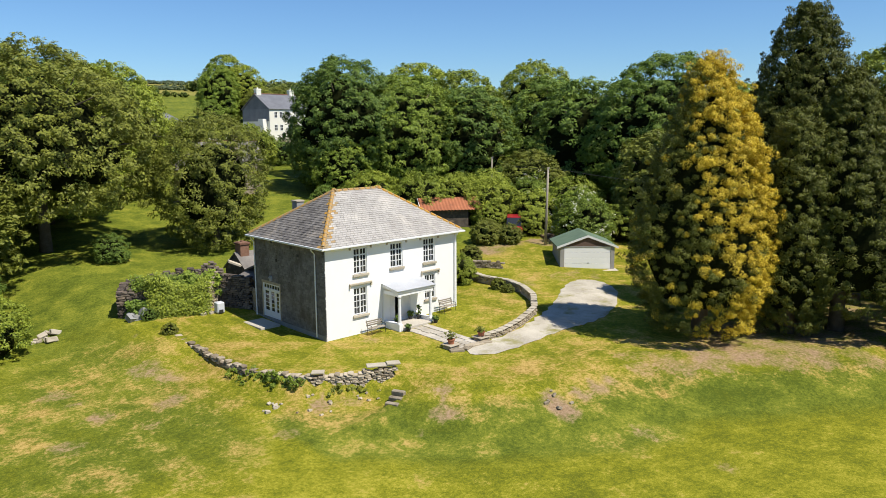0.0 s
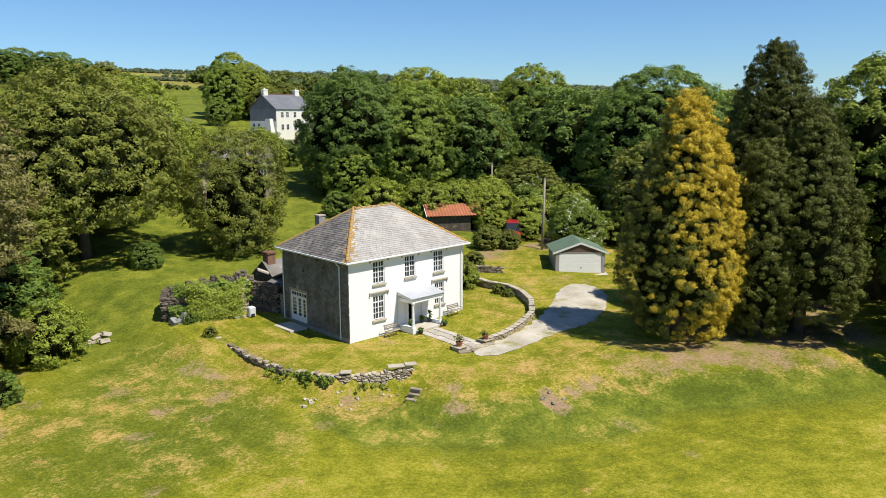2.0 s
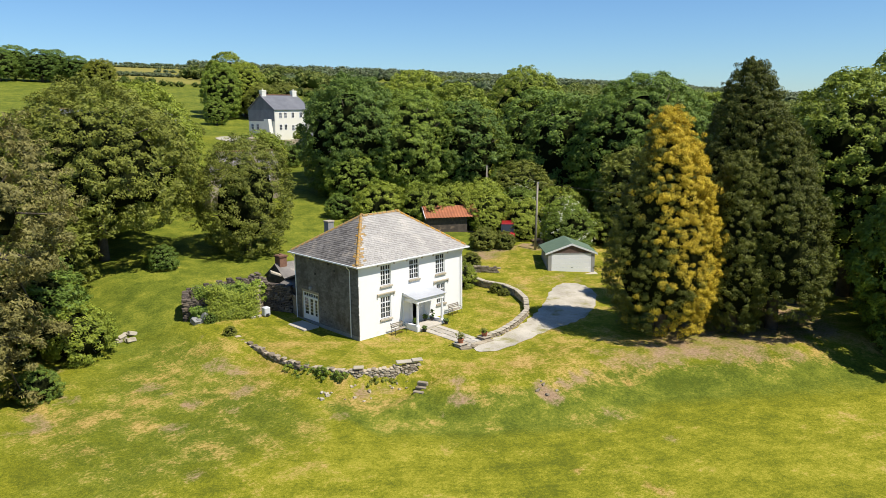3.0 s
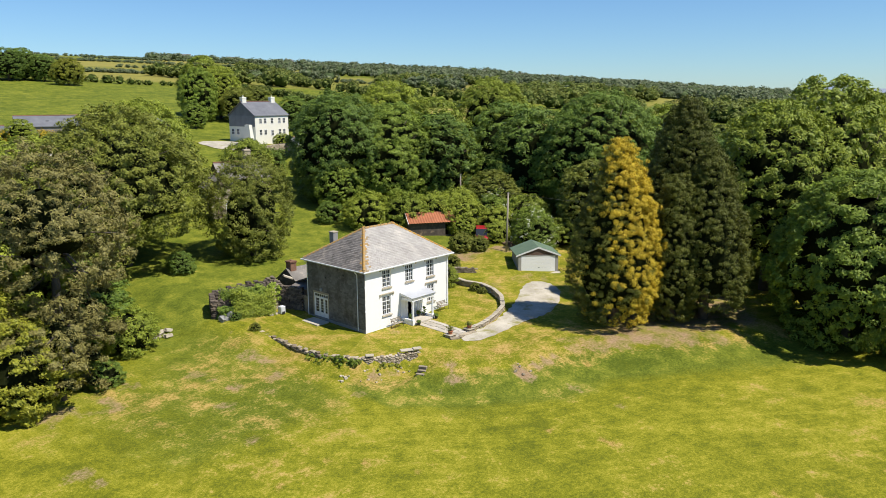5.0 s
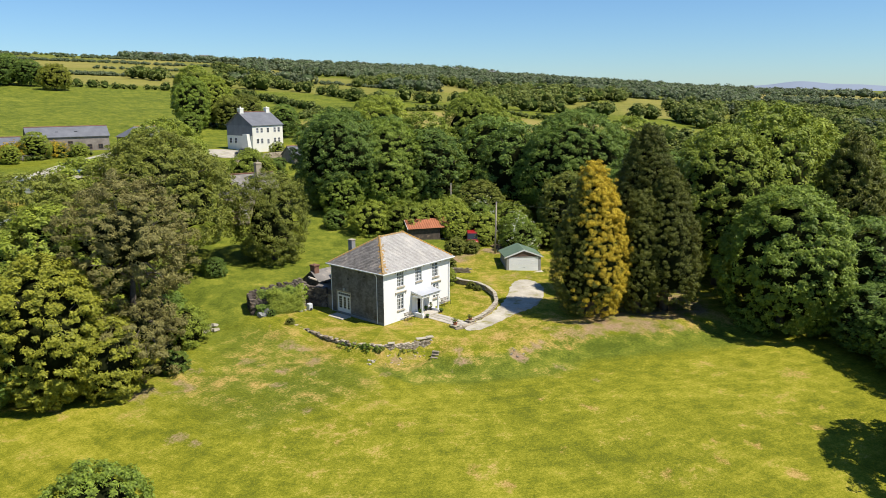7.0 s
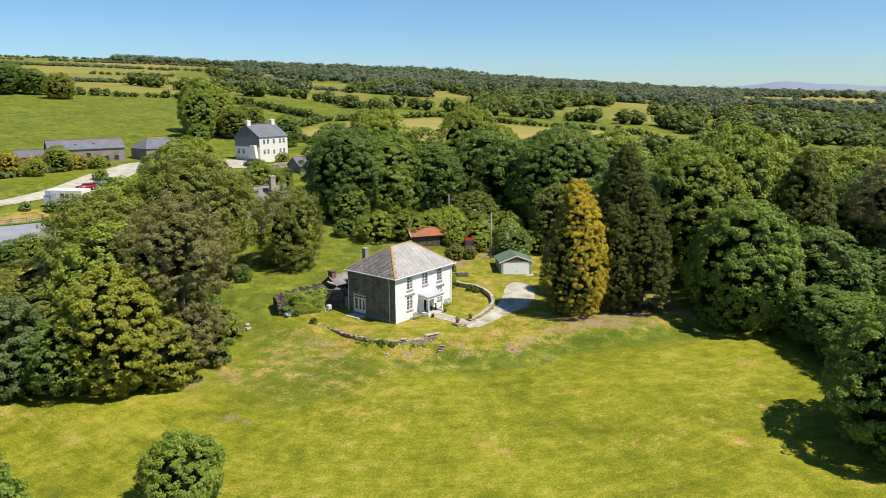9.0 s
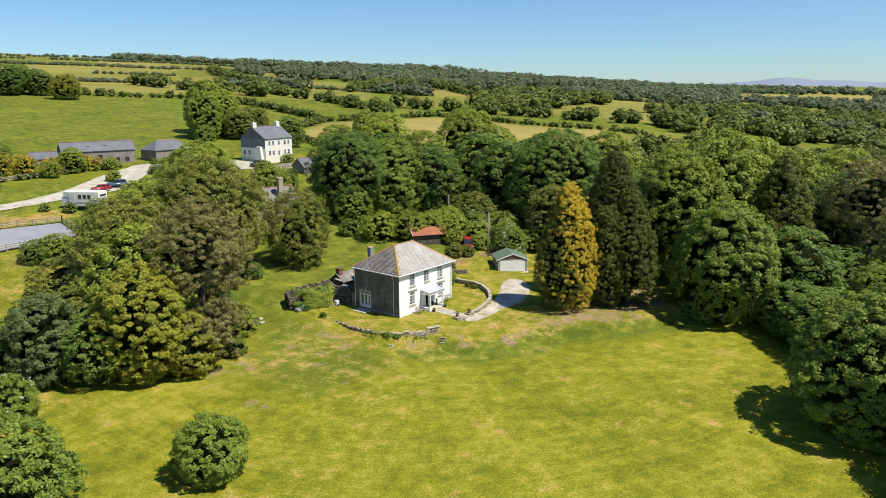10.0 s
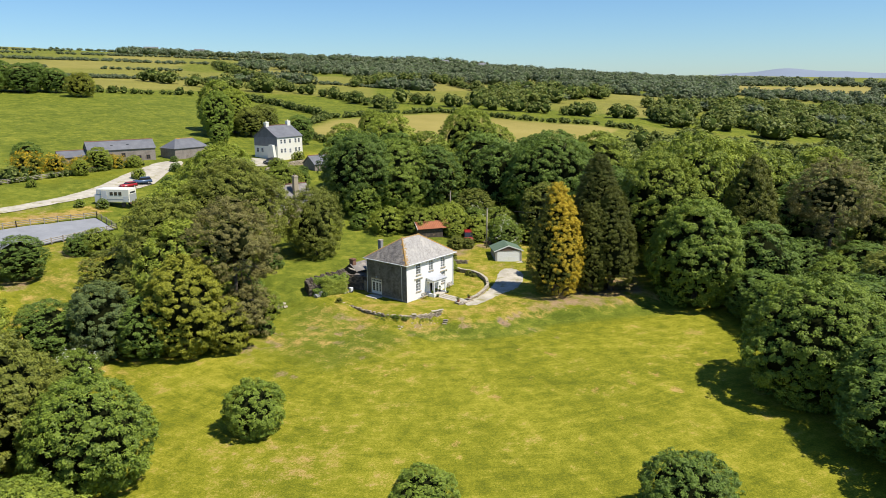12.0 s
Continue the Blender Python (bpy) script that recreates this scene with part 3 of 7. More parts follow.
def limbs(bm, rng, base_r, trunk_top, ends, lean=(0, 0)):
    rod(bm, [(0, 0, -0.4), (lean[0] * 0.3, lean[1] * 0.3, trunk_top * 0.35), (lean[0], lean[1], trunk_top)], [base_r * 1.35, base_r, base_r * 0.6], 9)
    for e in ends:
        s = Vector((lean[0], lean[1], trunk_top)) * float(rng.uniform(0.6, 0.98))
        e = Vector(e)
        mid = s.lerp(e, 0.5) + Vector((0, 0, 0.12 * (e - s).length))
        rod(bm, [s, mid, e], [base_r * 0.45, base_r * 0.28, base_r * 0.08], 6)


def dome(belly=0.38, skirt=0.7):
    """Outline of a broad crown: a skirt that swells to the belly, then a round head."""
    def profile(u):
        low = skirt + (1 - skirt) * np.sin(np.pi / 2 * np.clip(u / belly, 0, 1))
        high = np.sqrt(np.clip(1 - ((u - belly) / (1 - belly)) ** 2, 0, 1)) ** 1.05
        return np.where(u < belly, low, high)
    return profile


def flame(foot=0.6, power=0.62):
    """Outline of a cypress: drawn in at the foot, tapering to a point."""
    def profile(u):
        return np.clip(1.12 * np.clip(1 - u, 0, 1) ** power, 0, 1) * np.minimum(1, foot + (1 - foot) * 4 * u)
    return profile


def shell(seed, base, top, r, profile, boughs, swell=0.45, wobble=1.0, flat=1.0):
    """A crown's outer skin: rounded boughs that meet in creases. Gives a function of bearing and level: place, way out, and how far out on its bough."""
    g = np.random.default_rng(seed)
    ph = g.uniform(0, 6.28, 4)
    tall = top - base

    def raw(a, u):
        k = 1 + wobble * (0.09 * np.sin(2 * a + ph[0] + 3 * u) + 0.07 * np.sin(3 * a + ph[1] - 5 * u) + 0.05 * np.sin(5 * a + ph[2] + 8 * u))
        rr = r * profile(u) * k
        return np.stack([rr * np.cos(a), rr * np.sin(a), base + tall * u + 0 * a], -1)

    ba = np.arange(boughs) * 2.39996 + g.uniform(-0.5, 0.5, boughs)
    bu = np.clip((np.arange(boughs) + 0.5) / boughs + g.uniform(-0.05, 0.05, boughs), 0.0, 0.99)
    tips, size = raw(ba, bu), g.uniform(0.75, 1.3, boughs)
    cell = math.sqrt((2 * math.pi * r * tall * 0.8 + math.pi * r * r) / boughs) * 0.72
    squeeze = np.array((1, 1, flat))

    def at(a, u):
        p = raw(a, u)
        near = (np.linalg.norm((p[:, None] - tips[None]) * squeeze, axis=2) / size).min(1) / cell
        out = unit(np.stack([p[:, 0] / r**2, p[:, 1] / r**2, (p[:, 2] - base - tall * 0.36) / (tall * 0.6) ** 2], 1))
        s = np.clip(1 - near**2, -1, 1)
        return p + out * (s * swell * cell)[:, None], out, s
    return at


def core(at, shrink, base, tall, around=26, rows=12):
    """The inside of a crown, drawn in from its skin, coloured near black for shade."""
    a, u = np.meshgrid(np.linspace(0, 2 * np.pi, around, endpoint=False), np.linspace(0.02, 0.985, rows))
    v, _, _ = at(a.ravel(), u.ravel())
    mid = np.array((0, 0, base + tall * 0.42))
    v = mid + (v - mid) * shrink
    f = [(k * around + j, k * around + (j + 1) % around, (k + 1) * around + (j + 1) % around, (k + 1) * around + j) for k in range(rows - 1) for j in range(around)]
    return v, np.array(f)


def broadleaf(seed, h, w, base, mat, label, category="tree", name="tree", leaf=0.5, clump=1.05, per=42, boughs=70, flowers=None, loose=0.0, dense=2.1, belly=0.42, skirt=0.6):
    """A broad-leaved tree of height h and crown width w, its crown starting at base; loose opens it into feathery sprays."""
    rng = np.random.default_rng(seed)
    ob = thing(name, label, category)
    r, top = (w / 2 - 0.35 * clump) / 1.14, h - 0.45 * clump
    at = shell(seed, base, top, r, dome(belly, skirt), boughs, 0.34, 0.75)
    m = int((2 * math.pi * r * (top - base) + math.pi * r * r) / (clump * 0.86) ** 2)
    a, u = rng.uniform(0, 2 * np.pi, m), rng.uniform(0.0, 0.995, m) ** 0.92
    c, n, s = at(a, u)
    c = c + n * (rng.normal(size=(m, 1)) * clump * (0.22 + 0.4 * loose) - loose * 0.3 * clump)
    bm = bmesh.new()
    ends, _, _ = at(np.arange(14) * 2.4, np.linspace(0.15, 0.9, 14))
    limbs(bm, rng, 0.022 * h + 0.05, base + (top - base) * 0.42, (ends * (0.88, 0.88, 0.97)).tolist())
    part("trunk", bm, BARK, ob, smooth=True)
    rad = clump * rng.uniform(0.35, 0.8, m) * (1 + 0.3 * loose)
    leaves = leaf_cards(rng, c, n, rad, int(per * dense * (0.58 - 0.12 * loose)), leaf * 0.62, 0.7, 0.55, 0.55, 0.35)
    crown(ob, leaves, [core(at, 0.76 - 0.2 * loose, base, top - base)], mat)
    if flowers:
        pick = rng.random(len(c)) < (0.7 if flowers is GORSE else 0.16)
        v, f = leaf_cards(rng, c[pick] + 0.35 * n[pick], n[pick], rad[pick] * 0.9, 9, leaf * 0.55)
        mesh_object("blossom", v, f.tolist(), flowers, ob, "cream blossom")
    return ob


def column_conifer(seed, h, w, base, mat, label, gold=None, clump=0.44, per=66, leaf=0.16, boughs=700, foot=0.6, power=0.62,):
    """A cypress: upright sprays on short boughs round one flame-shaped column; creases are coloured dark for shade."""
    rng = np.random.default_rng(seed)
    ob = thing("conifer", label, "tree")
    bm = bmesh.new()
    limbs(bm, rng, 0.024 * h, h * 0.6, [])
    part("trunk", bm, BARK, ob, smooth=True)
    r = w / 2 - 0.2
    at = shell(seed, base, h - 0.2, r, flame(foot, power), boughs, 0.24, 0.9, 1.2)
    m = int(math.pi * r * (h - base) * 1.55 / (clump * 0.9) ** 2)
    a, u = rng.uniform(0, 2 * np.pi, m), rng.random(m) ** 0.95 * 0.995
    c, n, s = at(a, u)
    n = unit(n * (1, 1, 0.5) + np.array((0, 0, 0.18)))
    c = c + n * rng.normal(size=(m, 1)) * 0.28
    rad = clump * rng.uniform(0.35, 1.0, m)
    inside = [core(at, 0.8, base, h - base, 22, 18)]
    count = int(per * 0.9)
    if gold is None:
        crown(ob, leaf_cards(rng, c, n, rad, count, leaf, 0.8, 0.25, 0.3, 0.8), inside, mat)
    else:
        # gold grows sunward; dark green also paints shade on the far side and creases
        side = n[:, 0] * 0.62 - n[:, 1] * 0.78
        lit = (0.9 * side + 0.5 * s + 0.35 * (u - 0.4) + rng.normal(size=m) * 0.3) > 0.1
        crown(ob, leaf_cards(rng, c[~lit], n[~lit], rad[~lit], count, leaf, 0.8, 0.25, 0.3, 0.8), inside, mat, "dark green foliage on the shaded side and in creases")
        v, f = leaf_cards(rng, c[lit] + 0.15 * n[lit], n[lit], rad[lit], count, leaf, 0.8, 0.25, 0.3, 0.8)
        mesh_object("golden_foliage", v, f.tolist(), gold, ob, "golden yellow spray foliage on the sun side and bough tips")
    return ob


def pine(seed, h, w, base, mat, label):
    """An old pine: a bare stem and crooked limbs under a broad head of needle tufts, with a few plates hanging lower."""
    rng = np.random.default_rng(seed)
    ob = thing("pine", label, "tree")
    low = base + (h - base) * 0.38
    r = w / 2 - 0.3
    at = shell(seed, low, h - 0.3, r, dome(0.3, 0.62), 46, 0.5, 0.9, 1.3)
    m = int((2 * math.pi * r * (h - low) + math.pi * r * r) / 0.78**2)
    a, u = rng.uniform(0, 2 * np.pi, m), rng.uniform(0, 0.99, m)
    c, n, s = at(a, u)
    c = c + n * (rng.normal(size=(m, 1)) * 0.6 - 0.3)
    plates = []
    for k in range(6):
        b, lev = 2.4 * k + rng.uniform(-0.3, 0.3), base + (low - base) * (k + 0.5) / 6
        out, q = w / 2 * rng.uniform(0.5, 0.75), w * rng.uniform(0.10, 0.15)
        plates.append(((out * math.cos(b), out * math.sin(b), lev), (q, q, q * 0.5)))
    pc, pn = over_lobes(rng, plates, 0.8, -0.5)
    bm = bmesh.new()
    ends, _, _ = at(np.arange(12) * 2.4, np.linspace(0.05, 0.8, 12))
    limbs(bm, rng, 0.32, h * 0.82, (ends * (0.9, 0.9, 0.97)).tolist() + [p for p, _ in plates], (0.5, -0.4))
    part("trunk", bm, BARK, ob, smooth=True)
    c, n = np.concatenate([c, pc]), np.concatenate([n, pn])
    rad = 0.75 * rng.uniform(0.4, 0.95, len(c))
    crown(ob, leaf_cards(rng, c, n, rad, 60, 0.25, 0.6, 0.5, 0.35, 0.5), [core(at, 0.5, low, h - low, 20, 8)] + [lump(rng, c0, np.array(r0) * 0.6) for c0, r0 in plates], mat)
    return ob


def plant(ob, x, y, turn=0.0, sx=1.0, sz=None, copy=True, label="", group="", sink=0.1):
    m = Matrix.Translation((x, y, lift(x, y) - sink)) @ Matrix.Rotation(turn, 4, "Z") @ Matrix.Diagonal((sx, sx, sz or sx, 1))
    if copy:
        ob = copy_thing(ob, m)
    else:
        ob.matrix_basis = m
    return tagged(ob, label, "", group)


# the trees that stand alone, each of its own growth
TREES = [
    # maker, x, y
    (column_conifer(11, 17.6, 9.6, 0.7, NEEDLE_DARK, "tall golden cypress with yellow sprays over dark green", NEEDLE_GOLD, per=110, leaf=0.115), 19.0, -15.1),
    (column_conifer(12, 21.6, 10.4, 1.2, NEEDLE_DARK, "tall dark green cypress with a broad rounded head", power=0.58), 28.6, -17.0),
    (column_conifer(13, 14.6, 5.2, 0.6, NEEDLE_DARK, "dark green cypress column beside the golden one", boughs=110, power=0.45), 23.4, -19.0),
    (column_conifer(14, 17.0, 8.6, 1.8, NEEDLE_DARK, "dark green cypress with its skirt above bare soil", foot=0.8, power=0.6), 26.4, -21.0),
    (broadleaf(21, 5.6, 6.9, 0.3, LEAF_MID, "small round field tree with dense green leaves", leaf=0.34, clump=0.62, per=40), -38.4, -13.3),
    (broadleaf(22, 10.0, 11.5, 0.6, LEAF_MID, "spreading green tree at the field edge", leaf=0.42, clump=0.8), -54.0, -10.5),
    (broadleaf(23, 13.2, 12.0, 1.0, LEAF_OLIVE, "olive green tree at the field edge", leaf=0.45, clump=0.85), -58.5, -1.5),
    (broadleaf(24, 4.8, 5.8, 0.4, LEAF_MID, "small round young tree in the grass", leaf=0.32, clump=0.55, per=38), -39.3, -37.6),
    (broadleaf(25, 6.0, 8.2, 0.4, LEAF_DARK, "low spreading young tree in the grass", leaf=0.34, clump=0.62, per=38), -25.6, -54.6),
    (pine(26, 18.4, 11.6, 3.0, NEEDLE_BROWN, "old brownish pine with bare limbs"), -22.6, 12.2),
    (pine(46, 8.0, 7.6, 0.8, NEEDLE_BROWN, "low brownish pine with drooping plates"), -24.0, 8.6),
    (broadleaf(47, 7.4, 7.0, 0.4, LEAF_YELLOW, "bright yellow-green bushy tree under the pine", leaf=0.42, clump=0.75), -27.0, 8.2),
    (broadleaf(27, 12.8, 10.6, 0.8, LEAF_YELLOW, "yellow-green tree below the old pine", leaf=0.46, clump=0.85), -31.0, 11.3),
    (broadleaf(28, 17.5, 14.5, 1.5, LEAF_OLIVE, "broad olive green tree behind the pine", leaf=0.5, clump=0.95, loose=0.5), -25.5, 24.0),
    (broadleaf(29, 9.8, 8.4, 0.4, LEAF_BLUE, "bluish green bushy tree at the edge of the copse", leaf=0.4, clump=0.75), -38.8, 17.8),
    (broadleaf(30, 17.8, 20.0, 4.2, LEAF_OLIVE, "large olive green tree with a bare trunk over the lawn", leaf=0.46, clump=0.95, loose=0.5, belly=0.3, skirt=0.8), -6.5, 34.5),
    (broadleaf(31, 12.6, 10.8, 0.1, LEAF_OLIVE, "loose olive green tree on the rough lawn", leaf=0.36, clump=0.75, boughs=80, loose=0.7), 7.4, 29.6),
    (broadleaf(32, 16.2, 16.0, 1.5, LEAF_LIGHT, "large light green tree beside the stone cottage", leaf=0.5, clump=1.05), 7.5, 58.0),
    (broadleaf(33, 17.8, 16.6, 1.0, LEAF_DARK, "huge dark sycamore at the lawn's edge", leaf=0.52, clump=1.15, boughs=80), 34.8, 45.4),
    (broadleaf(34, 16.2, 16.0, 0.8, LEAF_MID, "huge sycamore with crown down to the grass", leaf=0.52, clump=1.1, boughs=80), 42.0, 41.0),
    (broadleaf(35, 20.5, 17.0, 2.5, LEAF_LIGHT, "round light green tree among the wood", leaf=0.55, clump=1.2), 88.0, 56.0),
    (broadleaf(36, 20.8, 21.0, 1.5, LEAF_DARK, "dense dark tree behind the garage", leaf=0.55, clump=1.2, boughs=80), 62.0, 12.0),
    (broadleaf(37, 16.4, 15.6, 0.6, LEAF_MID, "broad chestnut beside the field", leaf=0.55, clump=1.05, boughs=80), 32.6, -32.6),
    (broadleaf(38, 13.8, 17.5, 0.3, LEAF_MID, "dense green tree with foliage to the ground", leaf=0.46, clump=0.9, boughs=80), 8.0, -56.5),
    (broadleaf(39, 21.0, 15.5, 3.0, LEAF_LIGHT, "tall light green lime tree", leaf=0.5, clump=1.05), 42.0, -21.5),
    (pine(40, 21.5, 12.5, 5.0, NEEDLE_BROWN, "tall brown-green conifer in the wood"), 58.5, -46.0),
    (column_conifer(41, 21.8, 12.5, 1.5, NEEDLE_DARK, "broad dark yew-like conifer in the wood", clump=0.75, leaf=0.3, boughs=300), 50.5, -35.0),
    (broadleaf(42, 15.5, 12.5, 1.0, LEAF_MID, "green tree beside the pale farmhouse", leaf=0.52, clump=1.1), 72.0, 155.0),
    (broadleaf(43, 13.0, 11.0, 1.0, LEAF_LIGHT, "round bright green tree at the hay field", leaf=0.5, clump=1.0), 102.0, 108.0),
    (broadleaf(44, 11.5, 14.0, 1.0, LEAF_YELLOW, "pale green lone tree in the pasture", leaf=0.6, clump=1.3), 88.0, 292.0),
]
for ob, x, y in TREES:
    plant(ob, x, y, copy=False)

# the wood: trees of a few growths, copied about
WOOD = [
    broadleaf(51, 16.0, 13.0, 1.5, LEAF_DARK, "dark green tree in the wood", leaf=0.68, clump=1.2, per=32, dense=1.4),
    broadleaf(52, 14.0, 12.5, 1.0, LEAF_MID, "mid-green tree in the wood", leaf=0.66, clump=1.15, per=32, dense=1.4),
    broadleaf(53, 13.0, 11.0, 1.0, LEAF_LIGHT, "light green tree in the wood", leaf=0.5, clump=1.0, per=36, dense=1.9),
    broadleaf(54, 15.0, 11.0, 1.2, LEAF_OLIVE, "olive green tree in the wood", leaf=0.66, clump=1.15, per=32, dense=1.4),
]
BUSHES = [
    broadleaf(61, 3.4, 4.6, 0.0, LEAF_LIGHT, "light green shrub", "shrub", "shrub", leaf=0.22, clump=0.5, per=56, boughs=26, dense=1.7),
    broadleaf(62, 3.6, 4.8, 0.0, LEAF_DARK, "dark green shrub", "shrub", "shrub", leaf=0.22, clump=0.5, per=56, boughs=26, dense=1.7),
    broadleaf(63, 3.8, 4.6, 0.0, LEAF_MID, "shrub with cream blossom", "shrub", "shrub", leaf=0.22, clump=0.5, per=56, boughs=26, dense=1.7, flowers=BLOSSOM),
    broadleaf(64, 2.2, 3.0, 0.0, LEAF_OLIVE, "rounded olive garden shrub", "shrub", "shrub", leaf=0.22, clump=0.36, per=56, boughs=26, dense=1.7),
    broadleaf(65, 3.0, 4.4, 0.0, LEAF_YELLOW, "gorse bush in yellow flower", "shrub", "shrub", leaf=0.3, clump=0.5, per=30, boughs=26, dense=1.3, flowers=GORSE),
]
rng = np.random.default_rng(7)
used_wood, used_bush = set(), set()


def wood_tree(kind, x, y, h, w=None):
    """One tree of the wood: the first of each growth is planted, later ones are copies."""
    nominal = (16.0, 14.0, 13.0, 15.0)[kind]
    width = (13.0, 12.5, 11.0, 11.0)[kind]
    sz = h / nominal
    sx = (w / width) if w else sz
    plant(WOOD[kind], x, y, rng.uniform(0, 6.28), sx, sz, copy=kind in used_wood, group="trees of the wood")
    used_wood.add(kind)


def bush(kind, x, y, s=1.0, label=""):
    first = kind not in used_bush
    used_bush.add(kind)
    return plant(BUSHES[kind], x, y, rng.uniform(0, 6.28), s * rng.uniform(0.92, 1.08), copy=not first, label=label)


# beside and behind the sycamores
for kind, x, y, h, w in ((1, 31, 41.5, 8, 8), (0, 42, 57, 16, 14), (0, 50, 37, 15, 13), (1, 55, 30, 15.5, 13), (0, 60, 24, 17, 14), (2, 54, 42, 17, 14), (0, 68, 36, 18, 15), (1, 76, 44, 19, 15), (0, 72, 22, 19, 16), (1, 80, 10, 19, 16),
                         (0, 84, 28, 17, 15), (2, 95, 18, 15, 14), (1, 46, 50, 16, 14), (0, 58, 56, 15, 14), (2, 66, 66, 14, 13), (1, 78, 64, 14, 13), (0, 98, 42, 14, 13), (2, 106, 60, 11, 12), (1, 92, 80, 10, 11), (0, 52, 66, 12, 12),
                         (3, 48, 5, 12, 11), (0, 56, -4, 16, 14), (1, 66, -2, 17, 14), (3, 46, 22, 10, 9), (2, 74, 92, 9, 10), (1, 62, 80, 9, 10), (2, 112, 34, 11, 12),
                         # right of the cypresses
                         (0, 49, -11, 17, 14), (1, 60, -16, 18, 15), (2, 52, -24, 18, 14), (0, 70, -14, 18, 15), (1, 64, -28, 17, 14), (2, 78, -22, 17, 15), (0, 40, -40, 13, 12), (1, 34, -47, 11, 12), (1, 23, -49, 11, 13), (1, 15, -51.5, 9, 10), (0, -2, -66, 10, 11), (1, 46, -50, 14, 13), (0, 43.5, -37.5, 8, 10), (1, 41.5, -44.5, 8, 10), (0, 46.5, -31.5, 8, 9), (0, 51, -44, 9, 11), (0, 55, -52, 9, 11), (0, 48, -27, 8, 9), (0, 36, -55, 8, 10), (0, 31, -42.5, 7.5, 9), (0, 27.5, -47, 8, 10), (0, 17, -56, 8, 10),
                         (0, 20, -60, 12, 13), (1, 30, -62, 13, 13), (0, 2, -66, 12, 13), (2, 14, -70, 12, 12), (0, -8, -74, 12, 13), (1, 4, -80, 13, 13), (3, 40, -60, 15, 13), (0, 68, -40, 17, 14), (3, 74, -52, 18, 14), (1, 54, -62, 15, 13),
                         (0, 84, -38, 17, 15), (2, 92, -26, 15, 14), (1, 90, -8, 16, 15), (0, 104, -16, 15, 14), (1, 100, 2, 15, 14), (2, 116, 8, 13, 13), (0, 70, -66, 16, 14), (0, 88, -60, 16, 14), (1, 106, -44, 15, 14), (2, 122, -30, 14, 14),
                         (2, 128, -6, 12, 13), (1, 40, -74, 13, 13), (0, 24, -78, 12, 13), (1, -20, -84, 11, 12), (3, 56, -80, 15, 13), (0, 120, -60, 15, 14), (1, 140, -44, 14, 14),
                         # the copse on the other side of the lawn
                         (3, -16, 28, 13, 12), (2, -27, 17, 12, 11), (3, -33, 21, 11, 11), (0, -35, 14, 8, 8), (3, -29, 14, 14, 11), (0, -19, 18, 8, 9), (2, -13, 40, 11.5, 12), (3, -30, 30, 12, 12), (2, -5, 50, 8, 10), (3, -20, 36, 14, 12), (0, -44, 22, 7.5, 8), (2, -3, 46, 10, 11), (2, 12, 66, 9, 9), (1, 4, 65, 10, 10),
                         (3, -52, 10, 8, 9), (1, -58, 14, 13, 12), (3, -64, 6, 15, 13), (0, -66, -6, 12, 11), (1, -62, -14, 9, 10), (2, -54, 26, 11, 11), (0, -50, 38, 9, 10), (1, -44, 52, 8, 9), (0, -36, 50, 7, 8), (3, -62, 32, 13, 12), (2, -66, -26, 8, 9), (0, -56, 44, 11, 11),
                         # about the farm
                         (1, 62, 140, 12, 11), (3, 82, 150, 13, 11), (0, 86, 128, 10, 9), (2, 80, 166, 14, 12), (2, 82, 160, 12, 11), (3, 92, 156, 13, 12), (1, 98, 160, 12, 11), (0, -3, 128, 7, 7), (2, 10, 117, 4.5, 5.5), (2, 3, 112, 3, 3.4), (0, 56, 318, 14, 15), (0, 64, 326, 15, 16), (0, 72, 316, 14, 15), (0, 80, 322, 14, 15), (0, 86, 314, 12, 13), (0, 46, 322, 14, 15)):
    wood_tree(kind, x, y, h, w)

